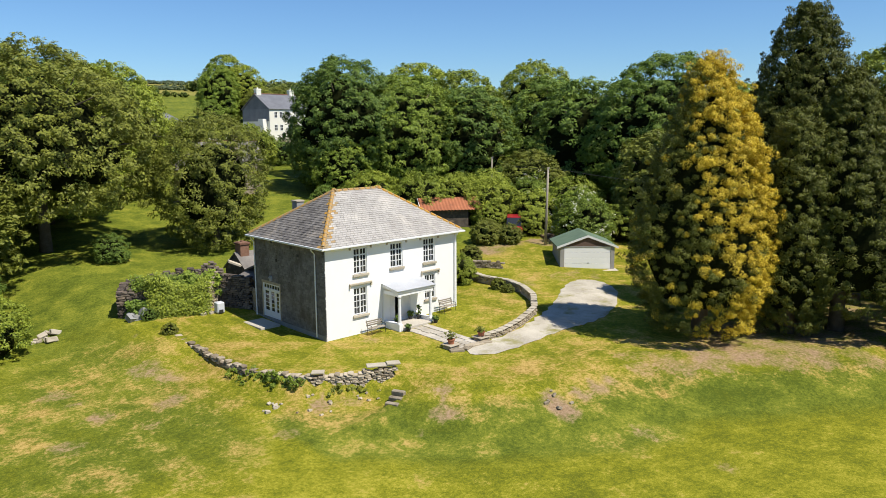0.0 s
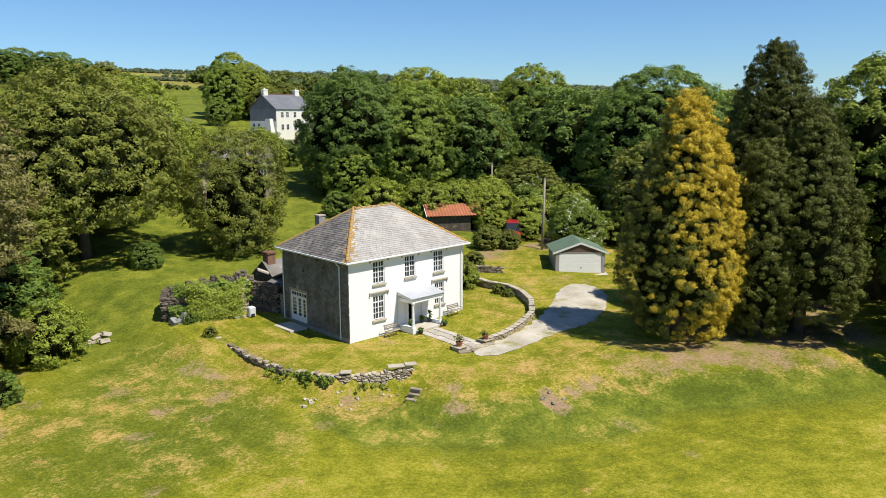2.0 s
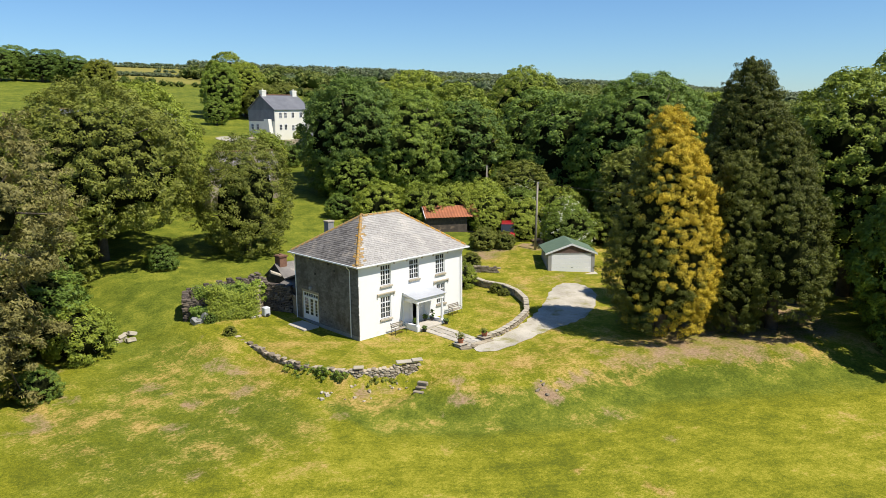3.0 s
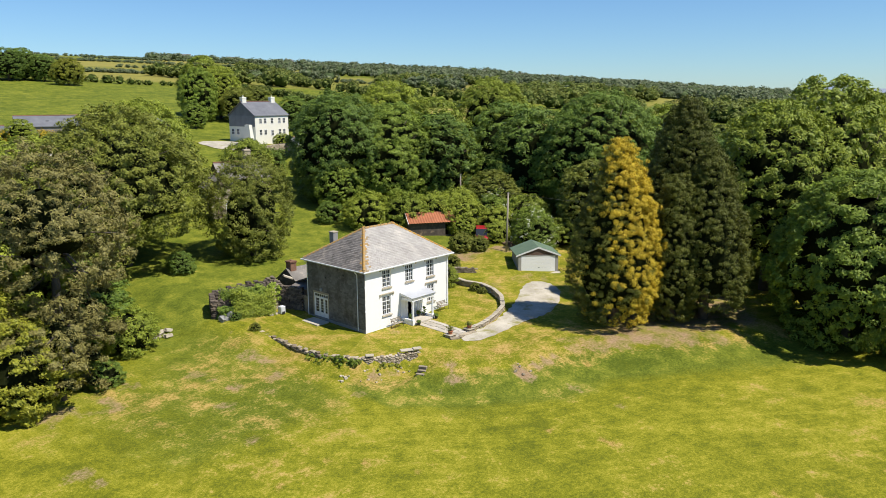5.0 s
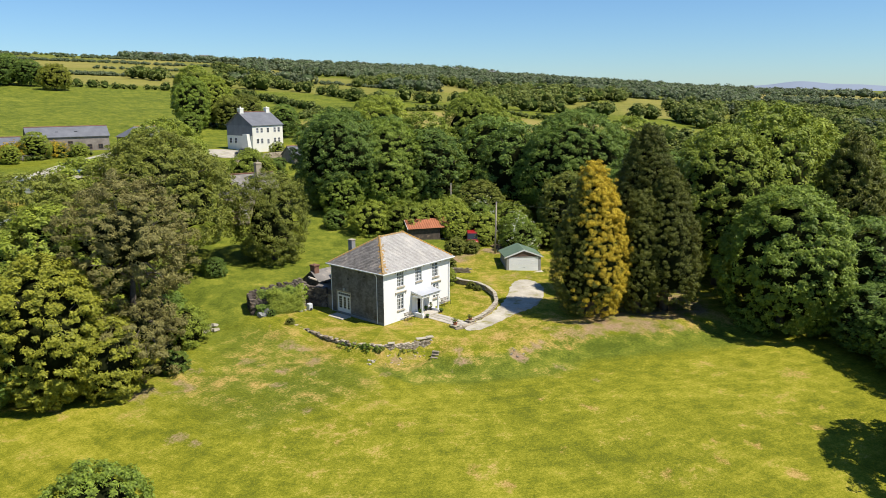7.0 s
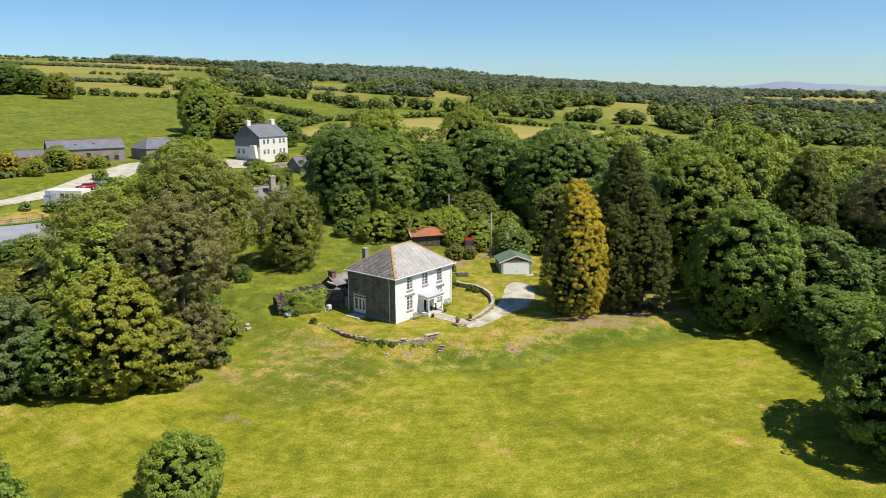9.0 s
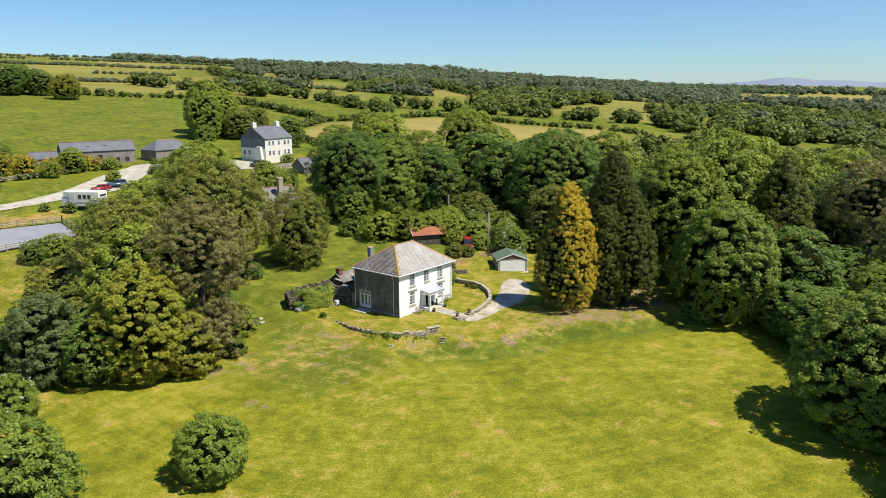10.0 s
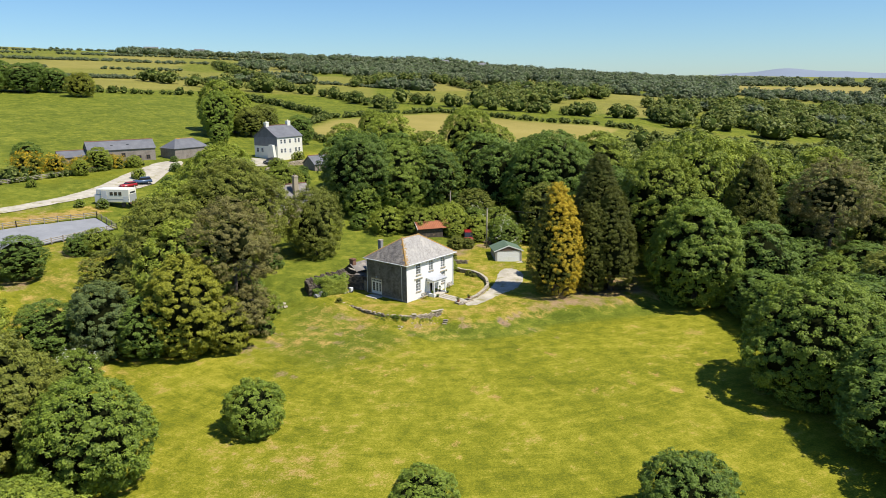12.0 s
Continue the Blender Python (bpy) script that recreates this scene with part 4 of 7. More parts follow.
for kind, x, y, s, label in (
        (0, -15.9, 14.6, 1.15, "light green bush beside a heap of stones"), (1, -3.0, 28.6, 0.68, "small dark bush on the rough lawn"), (0, -17, 20, 1.2, ""), (1, -20.5, 8.6, 0.9, ""), (2, -45.5, 11.5, 1.25, "hawthorn in cream blossom"), (1, -24, 56, 1.5, ""), (1, -33, 56, 1.3, ""), (0, -21, 55, 1.1, ""),
        (3, 28.7, 13.2, 1.12, "rounded olive shrub behind the garden wall"), (3, 30.5, 11.7, 0.8, "rounded olive shrub behind the garden wall"), (3, 17.9, 1.7, 0.36, "low dark shrub along the curved wall"), (3, 17.6, 0.4, 0.3, "low shrub along the curved wall"), (0, 17.2, 5.7, 0.55, "rounded green shrub beside the house"), (3, 22.6, 9.4, 0.6, ""),
        (0, 31, 26, 1.3, ""), (0, 35, 24, 1.2, ""), (0, 37, 20, 1.2, ""), (2, 41, 18, 1.1, ""), (0, 39, 15.5, 1.0, ""), (2, 40, 10, 1.1, "shrub with cream blossom behind the garage"), (0, 43, 7, 1.0, ""), (2, 37.5, 7.5, 1.0, "shrub with cream blossom behind the garage"), (1, 36, 4.5, 0.9, ""), (0, 36.2, 13.2, 0.7, ""), (1, 42, 2, 1.0, ""), (0, 44, 14, 1.3, ""),
        (1, 47, 17, 1.6, ""), (0, 40, 24, 1.4, ""), (1, 44, 27, 1.6, ""), (0, 27, 30, 1.2, ""), (1, 25, 36, 1.3, ""), (0, 35.0, 18.2, 0.7, ""), (2, 45, 21, 1.2, ""), (1, 38, -3, 0.9, ""), (1, 41, -8, 1.1, ""),
        (4, 1, 122, 1.4, ""), (4, -6, 121, 1.3, ""), (4, 6, 118, 0.9, ""), (4, 15, 118, 0.8, ""), (0, 19, 116, 0.8, ""), (1, 32, 118, 0.7, ""), (3, 44, 116, 1.2, ""), (2, -10.5, 84.5, 0.4, "white flowering bush on the bank"), (2, -7, 81.5, 0.5, "white flowering bush on the bank"),
        (0, 62, 100, 0.7, "clipped bush before the pale farmhouse"), (0, 70, 98, 0.7, ""), (2, 66, 120, 0.9, ""), (0, 48, 92, 0.9, ""), (1, 52, 86, 1.0, ""), (0, 12, 101, 0.6, ""), (1, 24, 104, 0.9, ""), (0, -12, 104, 0.45, ""), (0, 34, 100, 1.2, ""), (1, 28, 96, 1.2, ""), (0, 20, 92, 1.1, ""), (1, 14, 90, 1.2, ""),
        (0, 13, 82, 1.2, ""),  (0, 16, 80, 1.8, ""), (1, 26, 84, 1.8, ""), (0, 34, 72, 1.8, ""), (1, 42, 76, 1.7, "")):
    bush(kind, x, y, s, label)
for made, used in ((WOOD, used_wood), (BUSHES, used_bush)):
    for k, ob in enumerate(made):
        if k not in used:
            for o in (*ob.children_recursive, ob):
                bpy.data.objects.remove(o)


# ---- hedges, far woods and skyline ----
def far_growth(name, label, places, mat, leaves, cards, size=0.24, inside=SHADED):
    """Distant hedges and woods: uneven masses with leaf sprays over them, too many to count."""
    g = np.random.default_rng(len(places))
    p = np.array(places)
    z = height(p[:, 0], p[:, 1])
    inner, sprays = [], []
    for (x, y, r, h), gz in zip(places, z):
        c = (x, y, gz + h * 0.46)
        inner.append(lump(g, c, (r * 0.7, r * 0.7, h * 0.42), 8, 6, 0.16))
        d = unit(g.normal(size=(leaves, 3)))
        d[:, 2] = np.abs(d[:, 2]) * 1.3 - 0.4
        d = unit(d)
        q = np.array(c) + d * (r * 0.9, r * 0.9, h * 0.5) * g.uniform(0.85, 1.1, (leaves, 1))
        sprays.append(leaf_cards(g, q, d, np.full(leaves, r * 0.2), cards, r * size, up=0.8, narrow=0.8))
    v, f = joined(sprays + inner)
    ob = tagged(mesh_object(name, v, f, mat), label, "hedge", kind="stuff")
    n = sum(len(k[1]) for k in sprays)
    # the inner masses take a dark colour that paints shade between the sprays
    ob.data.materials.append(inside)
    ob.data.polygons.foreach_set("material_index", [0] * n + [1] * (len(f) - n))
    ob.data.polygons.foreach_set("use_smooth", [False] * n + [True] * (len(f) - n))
    return ob


def along(points, gap, r, h, jitter=0.3):
    out = []
    for (ax, ay), (bx, by) in zip(points, points[1:]):
        n = max(2, int(math.hypot(bx - ax, by - ay) / gap))
        for k in range(n):
            t = (k + rng.uniform(0, 1)) / n
            s = rng.uniform(0.7, 1.35)
            out.append((ax + (bx - ax) * t + rng.normal() * jitter * r, ay + (by - ay) * t + rng.normal() * jitter * r, r * s, h * s))
    return out


def scatter(outline, count, r, h):
    lo, hi = np.min(outline, 0), np.max(outline, 0)
    out = []
    while len(out) < count:
        x, y = rng.uniform(lo[0], hi[0], 60), rng.uniform(lo[1], hi[1], 60)
        keep = outside(x, y, outline) < 0
        for a, b in zip(x[keep], y[keep]):
            s = rng.uniform(0.7, 1.3)
            out.append((a, b, r * s, h * s))
    return out[:count]


near_hedges = along([(74, 356), (86, 330), (120, 300), (167, 278)], 3.5, 2.2, 3.0) + along([(160, 262), (158, 234), (152, 200), (146, 180)], 3.0, 2.0, 3.0) + along([(146, 180), (190, 181), (222, 180), (238, 142), (270, 84)], 2.6, 1.8, 2.4)
near_hedges += along([(96, 120), (100, 150), (120, 165), (146, 180)], 3.0, 1.8, 2.2) + along([(-70, 118), (-30, 116), (-6, 118)], 3.0, 1.8, 2.5) + along([(-20, 110), (4, 114), (22, 118)], 1.6, 0.9, 1.3)
tagged(far_growth("hedgerow", "", near_hedges, LEAF_FAR, 16, 9, 0.3), "dark green field hedges round the pasture")
mid_trees = along([(170, 386), (180, 331), (200, 290)], 9, 5, 7) + along([(345, 565), (249, 374), (218, 303), (215, 248), (200, 189)], 7, 4.0, 6) + along([(286, 314), (385, 362), (427, 360), (370, 261)], 7, 4, 6)
mid_trees += along([(237, 224), (263, 182), (291, 142), (330, 92)], 6, 4.2, 6.5) + along([(336, 236), (419, 193), (484, 111), (633, 36)], 8, 5, 7.5) + along([(356, 189), (424, 130), (529, 83)], 8, 5, 7) + along([(270, 84), (250, 60), (220, 40)], 6, 5, 8)
mid_trees += scatter([(150, 60), (275, 60), (300, 10), (260, -60), (150, -40), (125, 20)], 190, 4.6, 6.5) + scatter([(300, 90), (395, 130), (500, 95), (620, 40), (560, -120), (300, -100)], 430, 5.6, 8.0) + scatter([(240, 215), (330, 230), (420, 260), (470, 200), (330, 170)], 90, 5.5, 8)
def clear_of_fields(places):
    p = np.array(places)
    keep = np.min([outside(p[:, 0], p[:, 1], outline) for outline, _ in FIELDS], 0) > 0
    return [q for q, k in zip(places, keep) if k]


mid_trees = clear_of_fields(mid_trees)
far_growth("far_woodland", "mixed green hedgerow trees and copses in the valley", mid_trees, LEAF_FAR, 40, 9, 0.17)
distant = []
for k in range(34):
    a = radians(14 + 2.3 * k)
    for d in (520, 640, 800, 980, 1200, 1450, 1800, 2200):
        if rng.random() < (0.55 if k < 13 else 0.9):
            cx, cy = d * math.sin(a) - 60, d * math.cos(a) - 60
            b = a + 1.57 + rng.normal() * 0.22
            ln = d * 0.05
            big = rng.random() < (0.06 if k < 13 else 0.45)
            distant += along([(cx - ln * math.sin(b), cy - ln * math.cos(b)), (cx + ln * math.sin(b), cy + ln * math.cos(b))], d * (0.0075 if big else 0.0048), (6.0 if big else 2.2) * (0.5 + d / 1400), (7.0 if big else 2.4) * (0.6 + d / 1800))
distant += scatter([(330, 520), (480, 640), (900, 700), (1300, 420), (1250, 150), (700, 60), (480, 260)], 900, 6.5, 7.5)
distant += scatter([(800, 900), (1300, 1500), (2400, 1100), (2300, 500), (1300, 430)], 620, 12, 10)
distant += scatter([(420, 900), (560, 1150), (900, 1100), (1000, 850), (700, 760)], 220, 8, 8)
# the haze over these woods lies in their leaf colours
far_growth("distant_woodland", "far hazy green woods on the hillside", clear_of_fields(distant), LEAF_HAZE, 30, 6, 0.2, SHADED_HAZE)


# ---- the house ----
house = thing("house", "two-storey white rendered farmhouse with hipped slate roof", "house")
LX, LY, EAVES = 11.46, 8.6, 5.9


def pierced_wall(bm, length, low, high, thick, openings, m):
    """A wall along x with openings (x0, x1, z0, z1) right through it."""
    us = sorted({0.0, length, *(v for o in openings for v in o[:2])})
    zs = sorted({low, high, *(v for o in openings for v in o[2:])})
    for a, b in zip(us, us[1:]):
        for c, d in zip(zs, zs[1:]):
            if not any(o[0] < (a + b) / 2 < o[1] and o[2] < (c + d) / 2 < o[3] for o in openings):
                box(bm, (a, 0, c), (b, thick, d), m=m)
    bmesh.ops.remove_doubles(bm, verts=bm.verts, dist=1e-4)


UPPER = [(2.22, 3.30, 4.00, 5.68), (5.26, 6.33, 4.02, 5.68), (8.23, 9.30, 4.00, 5.68)]
LOWER = [(2.17, 3.26, 1.30, 3.10), (8.33, 9.34, 1.36, 3.10)]
DOORWAY = (5.15, 7.0, 0.30, 2.62)
bm = bmesh.new()
pierced_wall(bm, LX, -0.6, EAVES, 0.45, UPPER + LOWER + [DOORWAY], Matrix())
part("front_wall", bm, WHITE_PAINT, house, "white rendered front wall")
SIDE = Matrix(((0, 1, 0, 0), (1, 0, 0, 0), (0, 0, 1, 0), (0, 0, 0, 1)))
FRENCH = (5.40, 7.62, 0.36, 2.72)
bm = bmesh.new()
pierced_wall(bm, LY - 0.46, -0.6, EAVES, 0.4, [(FRENCH[0] - 0.455, FRENCH[1] - 0.455, *FRENCH[2:])], Matrix.Translation((0.03, 0.455, 0)) @ SIDE)
part("side_wall", bm, RENDER_GREY, house, "grey side wall")
bm = bmesh.new()
box(bm, (LX - 0.45, 0.455, -0.4), (LX, LY, EAVES))
part("end_wall", bm, WHITE_PAINT, house)
bm = bmesh.new()
box(bm, (0.44, LY - 0.45, -0.4), (LX - 0.46, LY, EAVES))
part("back_wall", bm, RENDER_GREY, house)
bm = bmesh.new()
box(bm, (0.45, 0.46, 0.1), (LX - 0.46, LY - 0.46, 0.28))
box(bm, (0.45, 0.46, 3.35), (LX - 0.46, LY - 0.46, 3.6))
box(bm, (0.45, 2.6, 0.3), (LX - 0.46, 2.75, EAVES))
part("inner_floor", bm, INTERIOR, house)


def slate_hanging():
    """Thin slates hung in courses on the side wall, joints open, each a little uneven."""
    g = np.random.default_rng(3)
    verts, faces = [], []
    z, row = -0.1, 0
    while z < EAVES - 0.1:
        y = -0.02 - (0.2 if row % 2 else 0)
        while y < LY:
            w, h = 0.30 * g.uniform(0.8, 1.2), 0.155
            y0, y1 = max(y, 0.0), min(y + w - 0.012, LY)
            if y1 - y0 > 0.05 and not (FRENCH[0] - 0.12 < (y0 + y1) / 2 < FRENCH[1] + 0.12 and z < FRENCH[3] + 0.1):
                t = 0.018 + g.uniform(0, 0.02)
                n = len(verts)
                verts += [(0.028, y0, z), (0.028, y1, z), (0.028, y1, z + h), (0.028, y0, z + h), (-t, y0, z), (-t, y1, z), (-t + 0.012, y1, z + h), (-t + 0.012, y0, z + h)]
                faces += [(n + 4, n + 7, n + 6, n + 5), (n, n + 4, n + 5, n + 1), (n + 3, n + 2, n + 6, n + 7), (n, n + 3, n + 7, n + 4), (n + 1, n + 5, n + 6, n + 2)]
            y += w
        z += 0.165
        row += 1
    return tagged(mesh_object("slate_hanging", verts, faces, SLATE_HUNG, house, "dull grey hung slates"), kind="stuff")


slate_hanging()
bm = bmesh.new()
box(bm, (-0.05, 0.0, -0.5), (0.029, LY, 0.32))
part("plinth", bm, RENDER_GREY, house, "grey rendered plinth")
bm = bmesh.new()
for y, z in ((3.7, 5.5), (6.2, 5.6), (2.9, 5.05), (5.6, 4.4)):
    box(bm, (-0.06, y, z), (-0.02, y + 0.2, z + 0.18))
part("wall_vent", bm, BLACK, house, "dark vents in the side wall")

# roof
O, RZ, EZ = 0.36, 9.05, 6.0
E0, E1, E2, E3 = Vector((-O, -O, EZ)), Vector((LX + O, -O, EZ)), Vector((LX + O, LY + O, EZ)), Vector((-O, LY + O, EZ))
R0, R1 = Vector((3.8, LY / 2, RZ)), Vector((7.75, LY / 2, RZ))
bm = bmesh.new()
vs = [bm.verts.new(p) for p in (E0, E1, E2, E3, R0, R1)]
for f in ((0, 1, 5, 4), (1, 2, 5), (2, 3, 4, 5), (3, 0, 4), (3, 2, 1, 0)):
    bm.faces.new([vs[k] for k in f])
roof = part("roof", bm, SLATE_DARK, house)


def slates(name, a, b, c, d, mat, label, seed, lichen=0):
    """Courses of slates over the slope a-b (eaves) to d-c (ridge), each a thin lapped piece."""
    g = np.random.default_rng(seed)
    up = ((d + c) / 2 - (a + b) / 2)
    rows = int(up.length / 0.2)
    n = (b - a).cross(d - a).normalized()
    verts, faces, kinds = [], [], []
    for r in range(rows):
        t0, t1 = r / rows, (r + 1) / rows
        l0, r0, l1, r1 = a.lerp(d, t0), b.lerp(c, t0), a.lerp(d, t1), b.lerp(c, t1)
        width = (r0 - l0).length
        if width < 0.2:
            continue
        x = -0.15 if r % 2 else 0.0
        while x < width:
            w = 0.3 * g.uniform(0.85, 1.15)
            s0, s1 = max(x, 0) / width, min(x + w - 0.012, width) / width
            if s1 > s0:
                h = 0.028 + g.uniform(0, 0.014)
                p0, p1 = l0.lerp(r0, s0) + n * h, l0.lerp(r0, s1) + n * h
                q0, q1 = l1.lerp(r1, s0) + n * 0.012, l1.lerp(r1, s1) + n * 0.012
                k = len(verts)
                verts += [tuple(p) for p in (p0, p1, q1, q0, p0 - n * 0.03, p1 - n * 0.03)]
                faces += [(k, k + 1, k + 2, k + 3), (k + 4, k + 5, k + 1, k)]
                near = min(s0 * width if lichen & 1 else 9, (1 - s1) * width if lichen & 2 else 9) + 0.25 * r / rows
                kinds += [int(g.random() < 0.8 - 1.25 * near)] * 2
            x += w
    ob = tagged(mesh_object(name, verts, faces, mat, roof, label), kind="stuff")
    ob.data.materials.append(LICHEN)
    ob.data.polygons.foreach_set("material_index", kinds)
    return ob


slates("slating", E0, E1, R1, R0, SLATE, "pale grey weathered slates", 1, 1)
slates("slating", E1, E2, R1, R1, SLATE, "", 2)
slates("slating", E2, E3, R0, R1, SLATE_DARK, "", 3)
slates("slating", E3, E0, R0, R0, SLATE_DARK, "darker slates with brown stains", 4, 2)
bm = bmesh.new()
turned(bm, [(0.13, 0), (0.13, 0.44), (0.115, 0.46)], 8, pose(0, 0, 0, 90, 0, 0))
tile = bpy.data.meshes.new("ridge_tile")
bm.to_mesh(tile)
bm.free()
tile.materials.append(LICHEN)
for a, b in ((E0, R0), (E1, R1), (R0, R1), (E3, R0), (E2, R1)):
    n = int((b - a).length / 0.46)
    for k in range(n):
        o = new("ridge_tile", tile)
        o.parent = roof
        o.matrix_basis = Matrix.Translation(a.lerp(b, (k + 0.5) / n) - Vector((0, 0, 0.03))) @ (b - a).to_track_quat("-Y", "Z").to_matrix().to_4x4()
for a, b in ((E0, E1), (E1, E2), (E2, E3), (E3, E0)):
    bm = bmesh.new()
    d = (b - a).normalized()
    out = Vector((d.y, -d.x, 0))
    L = (b - a).length
    m = Matrix.Translation(a + out * 0.0) @ Matrix(((d.x, out.x, 0, 0), (d.y, out.y, 0, 0), (0, 0, 1, 0), (0, 0, 0, 1)))
    box(bm, (-0.1, -0.02, -0.13), (L + 0.1, 0.11, -0.005), 0.02, m)
    box(bm, (0.0, -0.34, -0.16), (L, -0.03, -0.1), 0, m)
    part("gutter", bm, GLOSS_WHITE, house, "white gutter and soffit")
for x, y, pts in ((-0.1, 0.95, None), (-0.1, LY - 0.1, None), (LX - 0.25, -0.1, None)):
    bm = bmesh.new()
    sx, sy = (-0.26, 0) if x < 0 else (0, -0.26)
    rod(bm, [(x + sx, y + sy, 5.9), (x + sx * 0.9, y + sy * 0.9, 5.75), (x, y, 5.5), (x, y, 0.12 if x < 0 else 0.45)], [0.045] * 4, 8)
    part("downpipe", bm, GLOSS_WHITE, house, "white downpipe")

# windows
pane_mesh = {}


def pane(parent, x0, x1, z0, z1, y):
    key = (round(x1 - x0, 3), round(z1 - z0, 3))
    if key not in pane_mesh:
        bm = bmesh.new()
        box(bm, (0, 0, 0), (key[0], 0.008, key[1]))
        me = bpy.data.meshes.new("pane")
        bm.to_mesh(me)
        bm.free()
        me.materials.append(GLASS)
        pane_mesh[key] = me
    o = new("pane", pane_mesh[key])
    o.parent = parent
    o.location = (x0, y, z0)


def glazed(opening, rows, cols, m, first_row=None, mat=GLOSS_WHITE, label=""):
    """A window of two casements with glazing bars under a fixed top light."""
    x0, x1, z0, z1 = opening
    w, h = x1 - x0, z1 - z0
    win = new("window")
    win.parent = house
    win.matrix_basis = m @ Matrix.Translation((x0, 0, z0))
    bm = bmesh.new()
    f = 0.075
    for lo, hi in (((0, 0.06, 0), (f, 0.15, h)), ((w - f, 0.06, 0), (w, 0.15, h)), ((f, 0.06, h - f), (w - f, 0.15, h)), ((f, 0.06, 0), (w - f, 0.15, f)), ((w / 2 - 0.05, 0.055, f), (w / 2 + 0.05, 0.15, h - f))):
        box(bm, lo, hi, 0.008)
    zs = [f + (h - 2 * f) * k / rows for k in range(rows + 1)]
    for k in range(1, rows):
        t = 0.045 if k == rows - 1 else 0.021
        box(bm, (f, 0.075, zs[k] - t), (w - f, 0.125, zs[k] + t))
    for half in range(2):
        a, b = (f, w / 2 - 0.05) if half == 0 else (w / 2 + 0.05, w - f)
        for c in range(1, cols):
            x = a + (b - a) * c / cols
            box(bm, (x - 0.02, 0.078, f), (x + 0.02, 0.122, h - f))
        for c in range(cols):
            for k in range(rows):
                pane(win, a + (b - a) * c / cols + 0.005, a + (b - a) * (c + 1) / cols - 0.005, zs[k] + 0.004, zs[k + 1] - 0.004, 0.1)
    part("window_frame", bm, mat, win)
    return win, w, h


for o in UPPER + LOWER:
    win, w, h = glazed(o, 4 if o in UPPER else 4, 2, Matrix())
    bm = bmesh.new()
    box(bm, (-0.1, -0.12, -0.16), (w + 0.1, 0.07, 0.0), 0.015)
    part("sill", bm, STONE_PALE, win, "buff stone sill")
    bm = bmesh.new()
    top = h + (0.10 if o in UPPER else 0.2)
    box(bm, (-0.36, -0.13, top), (w + 0.36, 0.02, top + 0.13), 0.02)
    box(bm, (-0.36, -0.11, top - 0.16), (-0.26, 0.01, top), 0.01)
    box(bm, (w + 0.26, -0.11, top - 0.16), (w + 0.36, 0.01, top), 0.01)
    part("hood_mould", bm, STONE_PALE, win, "weathered stone hood mould")
    bm = bmesh.new()
    g = np.random.default_rng(int(o[0] * 100 + o[2] * 7))
    for side in (0.02, w - 0.26):
        for k in range(6):
            x = side + 0.04 * k
            box(bm, (x, 0.22 + 0.02 * (k % 2), 0.02), (x + 0.036, 0.25 + 0.02 * (k % 2), h - 0.03))
    part("curtain", bm, CREAM_PAINT, win, "pale curtains")

# french doors on the side
door = new("french_door")
door.parent = house
door.matrix_basis = SIDE @ Matrix.Translation((FRENCH[0], 0, FRENCH[2]))
fw, fh = FRENCH[1] - FRENCH[0], FRENCH[3] - FRENCH[2]
bm = bmesh.new()
for lo, hi in (((0, -0.02, 0), (0.08, 0.1, fh)), ((fw - 0.08, -0.02, 0), (fw, 0.1, fh)), ((0.08, -0.02, fh - 0.08), (fw - 0.08, 0.1, fh)), ((0.08, -0.02, fh - 0.42), (fw - 0.08, 0.1, fh - 0.34)), ((0.08, -0.02, 0), (fw - 0.08, 0.1, 0.05))):
    box(bm, lo, hi, 0.01)
part("door_frame", bm, GLOSS_WHITE, door)
bays = [(0.08, 0.68), (0.68, 1.36), (1.36, fw - 0.08)]
for a, b in bays:
    bm = bmesh.new()
    top = fh - 0.42
    box(bm, (a + 0.01, 0.0, 0.05), (a + 0.14, 0.06, top), 0.01)
    box(bm, (b - 0.14, 0.0, 0.05), (b - 0.01, 0.06, top), 0.01)
    box(bm, (a + 0.14, 0.0, 0.05), (b - 0.14, 0.06, 0.45), 0.01)
    box(bm, (a + 0.14, 0.0, top - 0.12), (b - 0.14, 0.06, top), 0.01)
    for k in range(1, 5):
        z = 0.45 + (top - 0.57) * k / 5
        box(bm, (a + 0.14, 0.005, z - 0.015), (b - 0.14, 0.045, z + 0.015))
    part("door_leaf", bm, GLOSS_WHITE, door)
    pane(door, a + 0.13, b - 0.13, 0.44, top - 0.1, 0.03)
    for k in range(2):
        c = a + 0.03 + k * (b - a - 0.03) / 2
        pane(door, c, c + (b - a) / 2 - 0.05, fh - 0.335, fh - 0.085, 0.04)
for k in range(7):
    bm = bmesh.new()
    c = 0.08 + k * (fw - 0.16) / 6
    box(bm, (c - 0.02, 0.0, fh - 0.34), (c + 0.02, 0.06, fh - 0.08))
    part("top_light_bar", bm, GLOSS_WHITE, door)
bm = bmesh.new()
box(bm, (-0.1, -0.05, -0.02), (0.0, 0.02, fh + 0.02))
box(bm, (fw, -0.05, -0.02), (fw + 0.12, 0.02, fh + 0.02))
box(bm, (-0.12, -0.06, fh + 0.02), (fw + 0.12, 0.02, fh + 0.2), 0.01)
part("door_surround", bm, STONE_PALE, door, "dull stone surround")
bm = bmesh.new()
box(bm, (-0.22, 6.3, 3.0), (-0.02, 6.45, 3.3), 0.02)
box(bm, (-0.3, 6.34, 3.18), (-0.2, 6.41, 3.26), 0.01)
